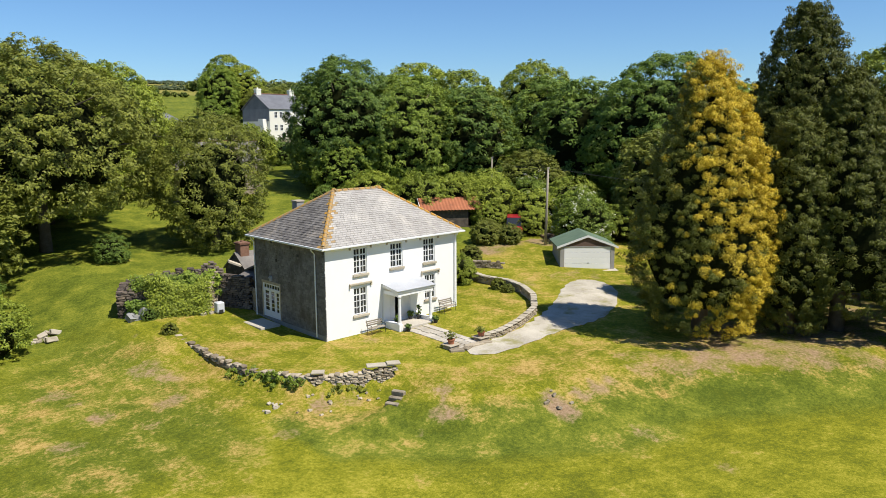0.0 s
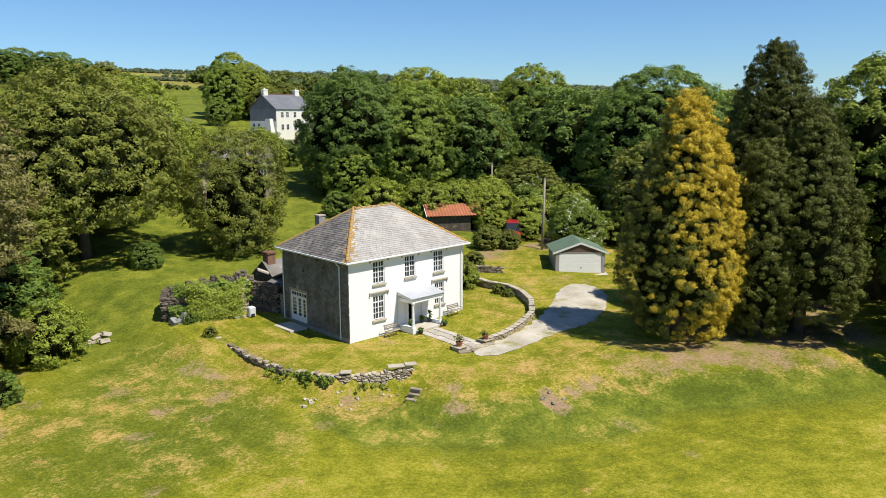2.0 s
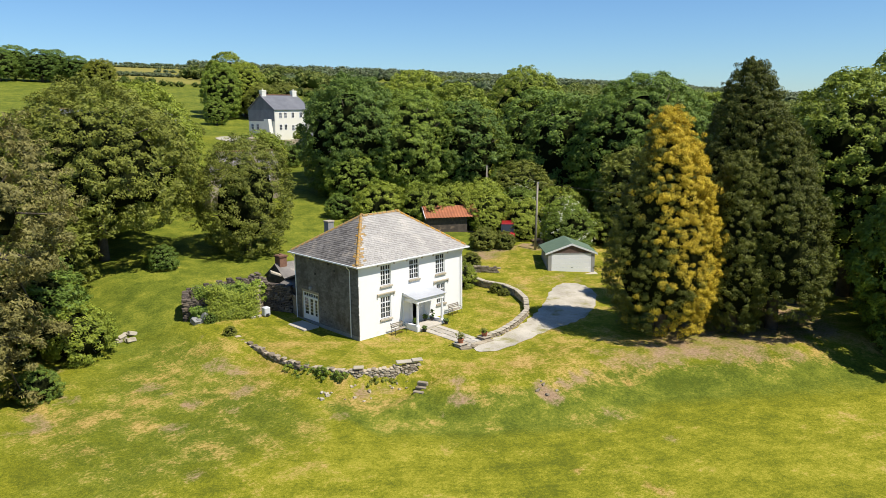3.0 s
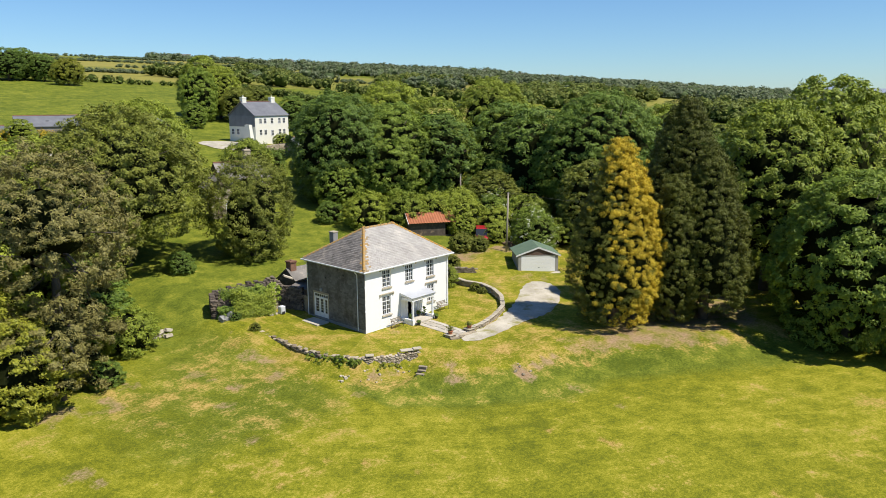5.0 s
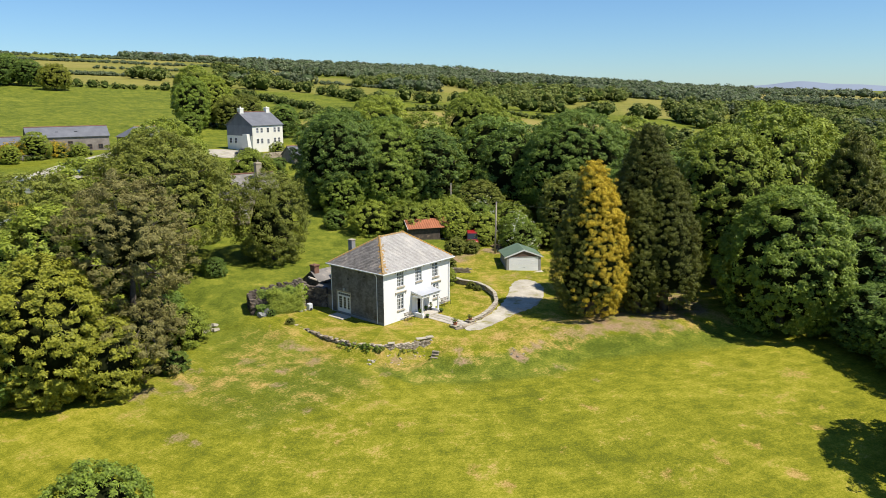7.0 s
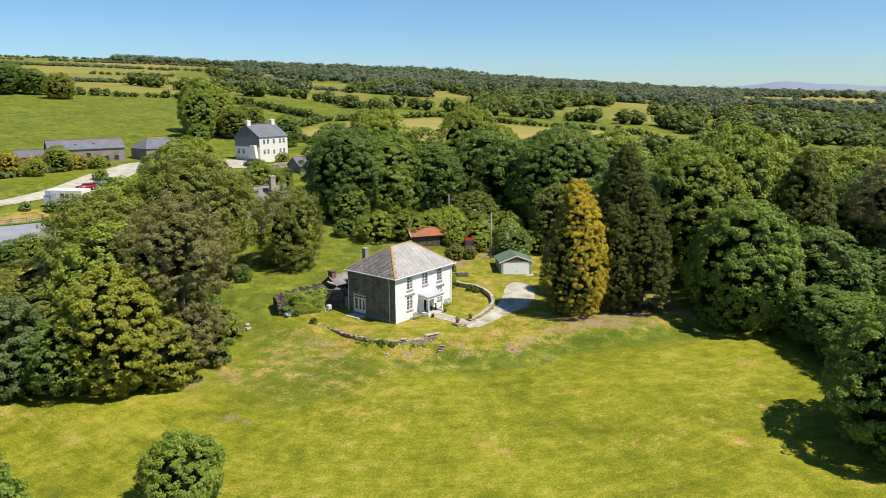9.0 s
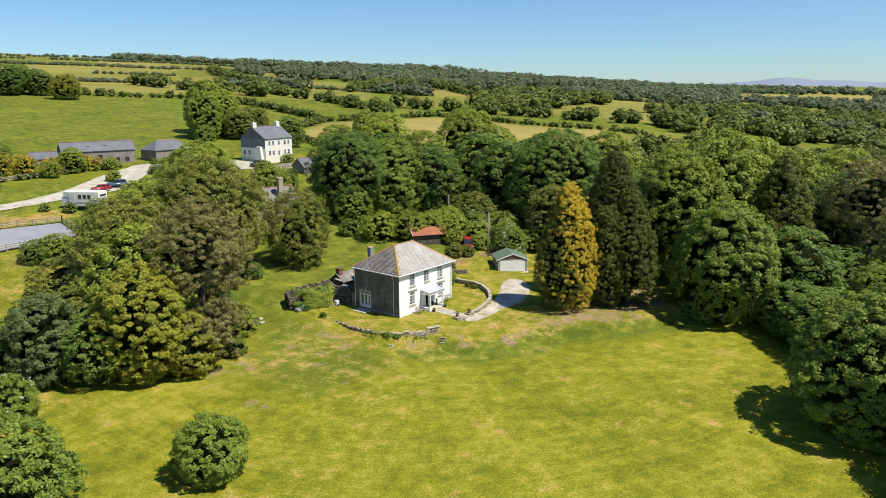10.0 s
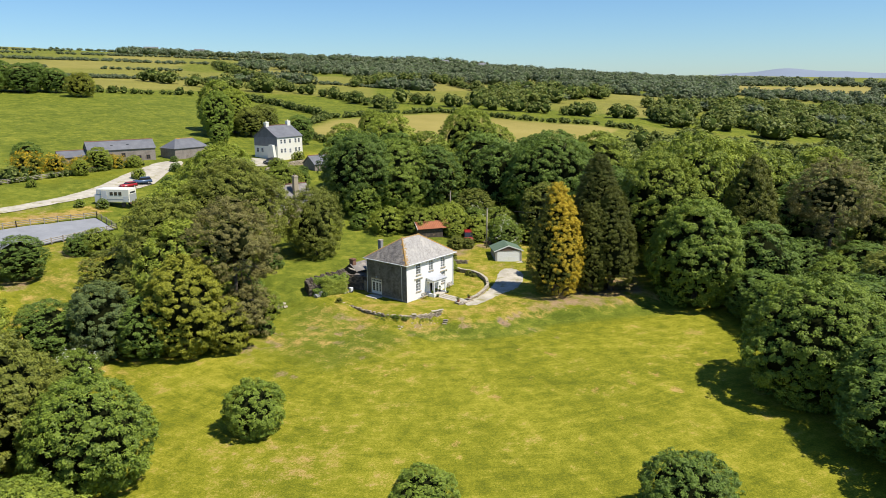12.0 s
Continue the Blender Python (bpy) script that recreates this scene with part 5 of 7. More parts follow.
part("wall_lamp", bm, METAL_GREY, house, "small grey outside lamp")

# porch
porch = new("porch")
porch.parent = house
bm = bmesh.new()
prism(bm, [(-1.62, 2.62), (-1.62, 2.76), (0.0, 3.04), (0.0, 2.86)], 3.3, Matrix(((0, 1, 0, 4.5), (1, 0, 0, 0), (0, 0, 1, 0), (0, 0, 0, 1))))
part("porch_roof", bm, GLOSS_WHITE, porch)
bm = bmesh.new()
prism(bm, [(-1.7, 2.765), (-1.7, 2.79), (0.0, 3.08), (0.0, 3.05)], 3.42, Matrix(((0, 1, 0, 4.44), (1, 0, 0, 0), (0, 0, 1, 0), (0, 0, 0, 1))))
part("lead_covering", bm, TIN, porch, "grey lead sheet covering")
bm = bmesh.new()
box(bm, (4.6, -1.55, 2.38), (7.72, -1.4, 2.62), 0.01)
box(bm, (4.6, -1.4, 2.38), (4.74, 0, 2.62))
box(bm, (7.58, -1.4, 2.38), (7.72, 0, 2.62))
part("porch_beam", bm, GLOSS_WHITE, porch)
for x in (4.78, 7.54):
    bm = bmesh.new()
    turned(bm, [(0.15, 0.5), (0.15, 0.58), (0.115, 0.62), (0.1, 1.6), (0.092, 2.25), (0.13, 2.3), (0.14, 2.38)], 14, Matrix.Translation((x, -1.45, 0)))
    part("porch_column", bm, GLOSS_WHITE, porch, smooth=False)
for x in (4.62, 7.38):
    bm = bmesh.new()
    box(bm, (x, -1.62, -0.2), (x + 0.32, -0.002, 0.52), 0.02)
    part("porch_kerb_wall", bm, WHITE_PAINT, porch, "low white porch wall")
bm = bmesh.new()
box(bm, (4.95, -1.7, -0.2), (7.37, 0.0, 0.29), 0.02)
part("porch_step", bm, PAVING, porch, "stone porch floor")
bm = bmesh.new()
for a, b in ((5.15, 5.75), (6.2, 7.0)):
    box(bm, (a + 0.02, 0.16, 0.31), (b - 0.01, 0.21, 2.6), 0.01)
    for z in (0.5, 1.5):
        box(bm, (a + 0.12, 0.145, z), (b - 0.11, 0.165, z + 0.8), 0.008)
part("front_door", bm, GLOSS_WHITE, porch, "white panelled front door, partly open")
bm = bmesh.new()
rod(bm, [(5.0, -0.06, 3.1), (4.55, -0.06, 3.0), (4.5, -0.06, 0.3)], [0.04] * 3, 8)
part("downpipe", bm, GLOSS_WHITE, porch)

# the chimney and rear parts of the house
chimney = new("chimney")
chimney.parent = house
bm = bmesh.new()
box(bm, (4.0, 9.3, 3.0), (4.62, 9.95, 7.9), 0.02)
part("stack", bm, RENDER_GREY, chimney, "grey rendered chimney stack")
bm = bmesh.new()
box(bm, (3.95, 9.25, 7.9), (4.67, 10.0, 8.02), 0.02)
part("cap", bm, STONE_PALE, chimney)
bm = bmesh.new()
pierced_wall(bm, 9.5, -0.2, 2.75, 3.2, [], Matrix.Translation((1.2, LY + 0.01, 0)))
part("rear_wing", bm, RENDER_GREY, house)
bm = bmesh.new()
prism(bm, [(LY, 4.0), (LY, 4.12), (LY + 3.5, 2.86), (LY + 3.5, 2.74)], 9.9, Matrix(((0, 1, 0, 1.0), (1, 0, 0, 0), (0, 0, 1, 0), (0, 0, 0, 1))))
part("rear_roof", bm, SLATE_DARK, house)


def stonework(bm_or_none, path, tops, thick, size, course, seed, foot=None, ragged=0.0):
    """Stones in rough courses along a path: returns a list of (place, turn, scale) for each stone."""
    g = np.random.default_rng(seed)
    out = []
    for (ax, ay), (bx, by), ta, tb in zip(path, path[1:], tops, tops[1:]):
        L = math.hypot(bx - ax, by - ay)
        turn = math.atan2(by - ay, bx - ax)
        lows = [(lift(ax, ay) if foot is None else foot[0]), (lift(bx, by) if foot is None else foot[1])]
        x = 0.0
        n = 40
        for row in range(n):
            x = -g.uniform(0, size)
            while x < L:
                w = size * g.uniform(0.6, 1.5)
                t = (x + w / 2) / L
                base, top = lows[0] + (lows[1] - lows[0]) * min(max(t, 0), 1) - 0.12, ta + (tb - ta) * min(max(t, 0), 1)
                z = base + course * (row + 0.5)
                if z < top - course * 0.4 + ragged * math.sin(7.1 * t * L + 2 * seed) * course and -0.02 < x + w / 2 < L + 0.02:
                    cx, cy = ax + math.cos(turn) * (x + w / 2), ay + math.sin(turn) * (x + w / 2)
                    out.append((Vector((cx, cy, z)), turn + g.normal() * 0.05, Vector((w * 0.96, thick * g.uniform(0.85, 1.12), course * g.uniform(0.8, 1.0)))))
                x += w
    return out


def stone_shape(seed):
    g = np.random.default_rng(seed)
    bm = bmesh.new()
    vs = box(bm, (-0.5, -0.5, -0.5), (0.5, 0.5, 0.5), 0.09)
    for v in bm.verts:
        v.co += Vector(g.normal(size=3) * 0.045)
    return bm


def stone_meshes(mat):
    out = []
    for s in range(5):
        bm = stone_shape(s)
        me = bpy.data.meshes.new("stone")
        bm.to_mesh(me)
        bm.free()
        me.materials.append(mat)
        out.append(me)
    return out


def lay_stones(parent, stones, meshes):
    for k, (p, turn, s) in enumerate(stones):
        o = new("stone", meshes[k % 5])
        o.parent = parent
        o.matrix_basis = Matrix.Translation(p) @ Matrix.Rotation(turn, 4, "Z") @ Matrix.Diagonal((*s, 1))


def stone_mass(name, stones, mat, parent=None, label=""):
    """Many stones as one piece."""
    shapes = []
    for s in range(5):
        bm = stone_shape(s)
        bm.verts.index_update()
        shapes.append((np.array([v.co[:] for v in bm.verts]), [[v.index for v in f.verts] for f in bm.faces]))
        bm.free()
    verts, faces, n = [], [], 0
    for k, (p, turn, s) in enumerate(stones):
        v, f = shapes[k % 5]
        c, sn = math.cos(turn), math.sin(turn)
        q = v * np.array(s)
        verts.append(np.stack([p.x + q[:, 0] * c - q[:, 1] * sn, p.y + q[:, 0] * sn + q[:, 1] * c, p.z + q[:, 2]], 1))
        faces += [[i + n for i in poly] for poly in f]
        n += len(v)
    return tagged(mesh_object(name, np.concatenate(verts).tolist(), faces, mat, parent, label), kind="stuff")


# ---- garden walls, paths and drive ----
RETAIN = [(-6.35, 8.6), (-6.35, 3.0), (-6.2, -1.2), (-4.4, -4.9), (-2.6, -6.4), (-0.7, -7.5)]
wall = tagged(thing("retaining_wall", "low dry-stone retaining wall, tumbled and overgrown", "wall"), kind="structure")
pieces = stonework(None, RETAIN[2:], [0.0, 0.1, 0.22, 0.42], 0.42, 0.30, 0.10, 5, foot=(-1.3, -0.85), ragged=0.4)
STONES = stone_meshes(STONE_WALL)
lay_stones(wall, pieces[-290:], STONES)
rest = stonework(None, RETAIN[:3], [0.18, 0.05, 0.0], 0.4, 0.42, 0.14, 6, foot=(-0.12, -0.7), ragged=0.8) + pieces[:-290]
stone_mass("stone_wall", rest, STONE_WALL, wall)
for k, (x, y, z, t, w) in enumerate(((-1.35, -7.05, 0.42, -31, 1.5), (-0.75, -7.45, 0.5, -31, 0.75), (-4.1, -5.1, 0.18, -40, 0.7))):
    bm = bmesh.new()
    box(bm, (-w / 2, -0.28, 0), (w / 2, 0.28, 0.09), 0.02, pose(x, y, z, 0, 0, t))
    part("coping_slab", bm, STONE_PALE, wall, "flat pale coping slab")

steps_flight = tagged(thing("garden_steps", "four worn stone steps set in the grass bank", "steps"), kind="structure")
for k, (x, y) in enumerate(((-1.5, -8.9), (-1.85, -9.2), (-2.3, -9.5), (-2.75, -9.75))):
    z = lift(x, y)
    bm = bmesh.new()
    box(bm, (-0.36, -0.14, -0.25), (0.36, 0.14, 0.03), 0.03, pose(x, y, z, 2, 0, -66))
    part("step", bm, STONE, steps_flight)

CURVE = [(19.6, 8.6), (19.0, 6.2), (18.5, 3.9), (18.9, 1.6), (18.2, -0.6), (16.6, -3.0), (14.2, -5.1), (11.3, -6.2), (8.9, -6.7), (7.3, -6.6)]
garden_wall = tagged(thing("garden_wall", "curved low stone wall with flat coping", "wall"), kind="structure")
tops = [lift(x, y) + h for (x, y), h in zip(CURVE, (0.6, 0.6, 0.62, 0.62, 0.6, 0.58, 0.5, 0.42, 0.36, 0.3))]
stone_mass("stone_wall", stonework(None, CURVE, tops, 0.36, 0.36, 0.14, 8), STONE, garden_wall)
coping = []
for (ax, ay), (bx, by), ta, tb in zip(CURVE, CURVE[1:], tops, tops[1:]):
    n = max(2, round(math.hypot(bx - ax, by - ay) / 0.62))
    for k in range(n):
        t = (k + 0.5) / n
        coping.append((Vector((ax + (bx - ax) * t, ay + (by - ay) * t, ta + (tb - ta) * t + 0.02)), math.atan2(by - ay, bx - ax), Vector((math.hypot(bx - ax, by - ay) / n * 1.0, 0.46, 0.09))))
COPING = stone_meshes(STONE_PALE)
for k, (p, turn, s) in enumerate(coping):
    o = new("coping_stone", COPING[k % 5])
    o.parent = garden_wall
    o.matrix_basis = Matrix.Translation(p) @ Matrix.Rotation(turn, 4, "Z") @ Matrix.Diagonal((*s, 1))

back_wall = tagged(thing("dry_stone_wall", "short dry-stone wall on the upper lawn", "wall"), kind="structure")
BACK = [(17.5, 12.0), (19.6, 9.9), (21.6, 8.0), (23.4, 6.2)]
stone_mass("stone_wall", stonework(None, BACK, [lift(x, y) + 0.7 for x, y in BACK], 0.45, 0.34, 0.13, 9, ragged=0.5), STONE, back_wall)

tagged(drape("drive", [(5.0, -7.0), (7.4, -7.1), (10.8, -6.7), (14.0, -5.7), (16.6, -4.7), (19.3, -3.3), (22.6, -1.3), (25.2, -0.5), (26.4, -1.4), (26.0, -3.6), (23.2, -6.3), (19.0, -8.3), (15.9, -8.8), (13.4, -8.5), (9.8, -8.9), (6.6, -9.1), (4.8, -8.6)], GRAVEL),
       "pale gravel drive curving to the garage", "drive", kind="structure")
path_slabs = tagged(thing("garden_path", "pale stone slab path from the porch", "path"), kind="structure")
g = np.random.default_rng(4)
y = -1.75
while y > -6.6:
    d = g.uniform(0.55, 0.8)
    x = 5.15 + (y + 1.7) * 0.02
    cuts = [0, g.uniform(0.5, 0.75), g.uniform(1.1, 1.35), 1.85]
    for a, b in zip(cuts, cuts[1:]):
        bm = bmesh.new()
        z = lift(x + a, y - d / 2)
        box(bm, (x + a + 0.012, y - d + 0.012, z - 0.05), (x + b - 0.012, y - 0.012, z + 0.035 + g.uniform(0, 0.012)), 0.012)
        part("slab", bm, PAVING, path_slabs)
    y -= d
side_slab = tagged(thing("door_slab", "large weathered stone slab outside the side doors", "slab"), kind="structure")
bm = bmesh.new()
box(bm, (-1.75, 5.1, -0.1), (-0.25, 7.5, 0.2), 0.03)
part("slab", bm, PAVING, side_slab)


# ---- ruin, yard walls and outhouse ----
def ivy(name, x0, y0, x1, y1, z0, z1, count, mat, label, seed, depth=0.4, bulge=0.4, size=0.2):
    """A mat of ivy leaves over a stretch of wall."""
    g = np.random.default_rng(seed)
    t, h = g.random(count), g.random(count)
    n = unit(np.array([(y1 - y0), -(x1 - x0), 0.0]))
    c = np.stack([x0 + (x1 - x0) * t, y0 + (y1 - y0) * t, z0 + (z1 - z0) * h * (0.85 + 0.2 * np.sin(5.3 * t + seed) + 0.1 * np.sin(13.0 * t))], 1) + n * (bulge * (0.3 + 0.7 * g.random((count, 1))) * (1.25 - 0.75 * h[:, None])) + g.normal(size=(count, 3)) * 0.16
    out = np.tile(n + np.array((0, 0, 0.35)), (count, 1))
    v, f = leaf_cards(g, c, unit(out), np.full(count, depth), 44, size)
    return tagged(mesh_object(name, v, f.tolist(), mat), label, "ivy", kind="stuff")


ruin = tagged(thing("ruined_outbuilding", "roofless stone outbuilding with broken ivy-grown walls", "ruin"))
stone_mass("stone_wall", stonework(None, [(-7.6, 13.8), (-5.3, 12.6), (-3.0, 11.6)], [2.35, 2.2, 1.7], 0.5, 0.4, 0.16, 11, ragged=0.8)
           + stonework(None, [(-7.6, 13.8), (-6.3, 16.3)], [2.35, 2.5], 0.5, 0.4, 0.16, 12, ragged=0.5)
           + stonework(None, [(-6.3, 16.3), (-3.6, 15.4), (-0.9, 14.4)], [2.5, 2.9, 3.1], 0.5, 0.4, 0.16, 13, ragged=0.9), STONE_DARK, ruin)
stone_mass("end_wall", stonework(None, [(-3.0, 11.6), (-2.1, 12.0), (-1.2, 12.3)], [1.0, 2.4, 3.0], 0.6, 0.3, 0.15, 14, ragged=1.2), STONE, ruin, "pale crumbling stone end wall")
stone_mass("gable_wall", stonework(None, [(-2.3, 13.7), (-1.7, 13.5), (-1.1, 13.25), (-0.6, 13.05), (-0.1, 12.85)], [2.5, 3.3, 3.72, 3.2, 2.6], 0.45, 0.32, 0.14, 16, ragged=0.3), STONE_DARK, ruin)
bm = bmesh.new()
box(bm, (-0.25, -0.2, 3.62), (0.75, 0.5, 3.8), 0.03, pose(-1.1, 13.3, 0, 0, 24, -22))
part("fallen_slab", bm, STONE_PALE, ruin, "pale lichened slab")
ivy("ivy", -5.9, 12.9, -2.4, 11.6, 0.4, 2.9, 520, LEAF_LIGHT, "bright green ivy over the ruined wall", 1, 0.45, 0.8, 0.14)
ivy("ivy", -3.2, 12.9, -1.2, 12.3, 1.6, 3.1, 90, LEAF_MID, "ivy climbing the broken gable", 9, 0.3, 0.25)
ivy("ivy", -6.6, 14.0, -2.6, 13.0, 2.2, 2.9, 150, LEAF_MID, "ivy and brambles on the wall top", 2, 0.36, 0.4, 0.15)
ivy("ivy", -7.3, 13.4, -5.6, 12.4, 0.5, 1.8, 60, LEAF_DARK, "dark ivy on the corner", 3, 0.3, 0.2)

yard_wall = tagged(thing("yard_wall", "tall dark stone yard wall beside the house", "wall"), kind="structure")
stone_mass("stone_wall", stonework(None, [(-1.2, 12.3), (-0.4, 11.0), (0.3, 9.75)], [3.0, 2.85, 2.65], 0.45, 0.36, 0.15, 15, ragged=0.5), STONE_DARK, yard_wall)
yard_gate = thing("yard_gate", "grey weathered board gate in the yard wall", "gate")
for k in range(7):
    t = k / 7
    bm = bmesh.new()
    box(bm, (-0.075, -0.02, 0.1), (0.075, 0.02, 1.95), 0.005, pose(0.28 - 0.25 * t, 9.7 - 1.05 * t, 0.05, 0, 0, 77))
    part("board", bm, WOOD_GREY, yard_gate)
bm = bmesh.new()
for z in (0.4, 1.6):
    box(bm, (-0.55, 0.02, z), (0.55, 0.06, z + 0.1), 0, pose(0.17, 9.2, 0.05, 0, 0, 77))
part("ledge", bm, WOOD_GREY, yard_gate)

outhouse = thing("outhouse", "small dark stone outhouse with slate roof and brick chimney", "outhouse")
bm = bmesh.new()
prism(bm, [(12.1, 0.0), (12.1, 2.5), (13.8, 3.75), (15.5, 2.5), (15.5, 0.0)], 4.6, Matrix(((0, 1, 0, 1.2), (1, 0, 0, 0), (0, 0, 1, 0), (0, 0, 0, 1))))
part("wall", bm, STONE_DARK, outhouse)
for a, b, lab in (((11.9, 2.46), (13.8, 3.86), ""), ((15.7, 2.46), (13.8, 3.86), "")):
    bm = bmesh.new()
    prism(bm, [a, (a[0], a[1] + 0.09), (b[0], b[1] + 0.09), b], 4.9, Matrix(((0, 1, 0, 1.1), (1, 0, 0, 0), (0, 0, 1, 0), (0, 0, 0, 1))))
    part("roof", bm, SLATE_DARK, outhouse)
bm = bmesh.new()
box(bm, (1.4, 13.35, 2.9), (2.15, 14.2, 4.7), 0.02)
box(bm, (1.33, 13.28, 4.5), (2.22, 14.27, 4.66), 0.02)
part("chimney", bm, BRICK, outhouse, "brick chimney with a corbelled top")
bm = bmesh.new()
turned(bm, [(0.14, 4.66), (0.12, 4.78), (0.13, 4.8)], 10, Matrix.Translation((1.78, 13.8, 0)))
part("chimney_pot", bm, BRICK, outhouse)
store = thing("store", "low stone lean-to store behind the house", "outhouse")
bm = bmesh.new()
box(bm, (0.7, 8.75, 0.0), (1.19, 11.9, 2.5))
part("wall", bm, STONE_DARK, store)
bm = bmesh.new()
prism(bm, [(0.5, 2.42), (0.5, 2.52), (1.6, 2.95), (1.6, 2.85)], 3.4, Matrix.Translation((0, 8.7, 0)))
part("roof", bm, SLATE_DARK, store)

tank = thing("water_tank", "pale grey plastic water tank on the grass", "tank")
tz = lift(-2.0, 10.4)
bm = bmesh.new()
box(bm, (-2.28, 10.12, tz + 0.02), (-1.72, 10.68, tz + 0.8), 0.06)
part("body", bm, SILVER, tank)
bm = bmesh.new()
box(bm, (-2.2, 10.0, tz + 0.05), (-1.9, 10.06, tz + 0.3), 0.01)
part("tap_recess", bm, BLACK, tank)


def rubble(x, y, r, count, seed, label, mat=STONE, size=0.3):
    g = np.random.default_rng(seed)
    heap = thing("stone_heap", label, "stones")
    for k in range(count):
        a, d = g.uniform(0, 6.28), r * math.sqrt(g.random())
        px, py = x + d * math.cos(a), y + d * math.sin(a)
        s = size * g.uniform(0.5, 1.3)
        bm = stone_shape(int(g.integers(0, 50)))
        m = Matrix.Translation((px, py, lift(px, py) + s * 0.25)) @ Euler(g.uniform(-0.5, 0.5, 3)).to_matrix().to_4x4() @ Matrix.Diagonal((s * 1.3, s, s * 0.7, 1))
        bm.transform(m)
        part("stone", bm, mat, heap)


rubble(-12.0, 15.6, 0.9, 11, 1, "heap of pale stones beside a bush", STONE_PALE, 0.42)
rubble(-2.9, 11.0, 0.7, 10, 2, "stones fallen from the ruined wall", STONE_PALE, 0.3)
rubble(-6.9, -5.0, 0.55, 8, 3, "rubble and roots below the wall", STONE_PALE, 0.17)
rubble(-5.2, -6.4, 1.1, 9, 4, "tumbled stones below the retaining wall", STONE_WALL, 0.13)
rubble(-2.6, -7.3, 0.9, 8, 5, "tumbled stones below the retaining wall", STONE_WALL, 0.13)
rubble(-6.9, 12.6, 0.7, 5, 6, "large grey slabs leaning at the ruin", RENDER_GREY, 0.8)
rubble(3.9, -15.2, 0.8, 6, 7, "small stones in the bare bank", STONE, 0.18)
rubble(36.5, 10.5, 1.2, 10, 8, "heap of soil and stones by the pole", SOIL, 0.7)
ivy("wall_plants", -6.6, 0.4, -6.5, -1.4, -0.8, -0.2, 16, LEAF_MID, "weeds hanging over the retaining wall", 5, 0.14, 0.05, 0.11)
ivy("wall_plants", -6.3, -1.4, -4.9, -4.6, -0.7, 0.05, 90, LEAF_MID, "weeds hanging over the retaining wall", 6, 0.14, 0.04, 0.11)
ivy("wall_plants", -3.9, -5.6, -2.0, -7.0, -0.95, -0.6, 60, LEAF_OLIVE, "weeds at the foot of the retaining wall", 7, 0.13, 0.25, 0.11)
bush(3, -6.6, 8.2, 0.32, "small dark bush at the wall's end")
bush(1, -6.4, 11.9, 0.36, "overgrown bush at the ruin's corner")


# ---- garage ----
DOOR_WHITE = rough_surface("garage_door_white", (0.86, 0.86, 0.87), (0.90, 0.90, 0.91), 2.0, 30.0, 0.35, 0.02, spec=0.5)
garage = thing("garage", "double garage with white door and green felt roof", "garage", pose(28.2, 3.4, 0.34, 0, 0, -43))
GW, GD = 5.0, 4.6
bm = bmesh.new()
pierced_wall(bm, GW, -0.2, 2.15, 0.1, [(0.36, 4.64, 0.02, 2.05)], Matrix())
part("front_wall", bm, PANEL_GREY, garage)
for x in (0, GW - 0.1):
    bm = bmesh.new()
    box(bm, (x, 0.1, -0.2), (x + 0.1, GD, 2.15))
    part("side_wall", bm, PANEL_GREY, garage, "grey concrete panels")
bm = bmesh.new()
box(bm, (0.1, GD - 0.1, -0.2), (GW - 0.1, GD, 2.15))
part("back_wall", bm, PANEL_GREY, garage)
door_up = new("garage_door")
door_up.parent = garage
for k in range(4):
    bm = bmesh.new()
    box(bm, (0.37, 0.03, 0.03 + k * 0.505), (4.63, 0.07, 0.525 + k * 0.505), 0.008)
    part("door_panel", bm, DOOR_WHITE, door_up)
bm = bmesh.new()
box(bm, (2.5, 0.0, 0.55), (2.65, 0.03, 0.6), 0.01)
part("handle", bm, BLACK, door_up, "dark handle")
bm = bmesh.new()
prism(bm, [(0.0, 2.16), (GW / 2, 3.05), (GW, 2.16)], 0.08, Matrix.Translation((0, 0.02, 0)))
part("gable_board", bm, WOOD_BROWN, garage, "brown boarded gable")
for s in (-1, 1):
    bm = bmesh.new()
    prism(bm, [(GW / 2, 3.12), (GW / 2, 3.2), (GW / 2 + s * (GW / 2 + 0.3), 2.14), (GW / 2 + s * (GW / 2 + 0.3), 2.06)], GD + 0.32, Matrix.Translation((0, -0.07, 0)))
    part("roof", bm, FELT, garage, "green mineral felt")
    bm = bmesh.new()
    prism(bm, [(GW / 2, 2.98), (GW / 2, 3.19), (GW / 2 + s * (GW / 2 + 0.33), 2.13), (GW / 2 + s * (GW / 2 + 0.33), 1.94)], 0.03, Matrix.Translation((0, -0.105, 0)))
    part("barge_board", bm, GLOSS_WHITE, garage, "white barge board")
bm = bmesh.new()
box(bm, (-0.3, -0.9, -0.25), (GW + 0.2, GD, 0.015))
part("floor_slab", bm, PAVING, garage)

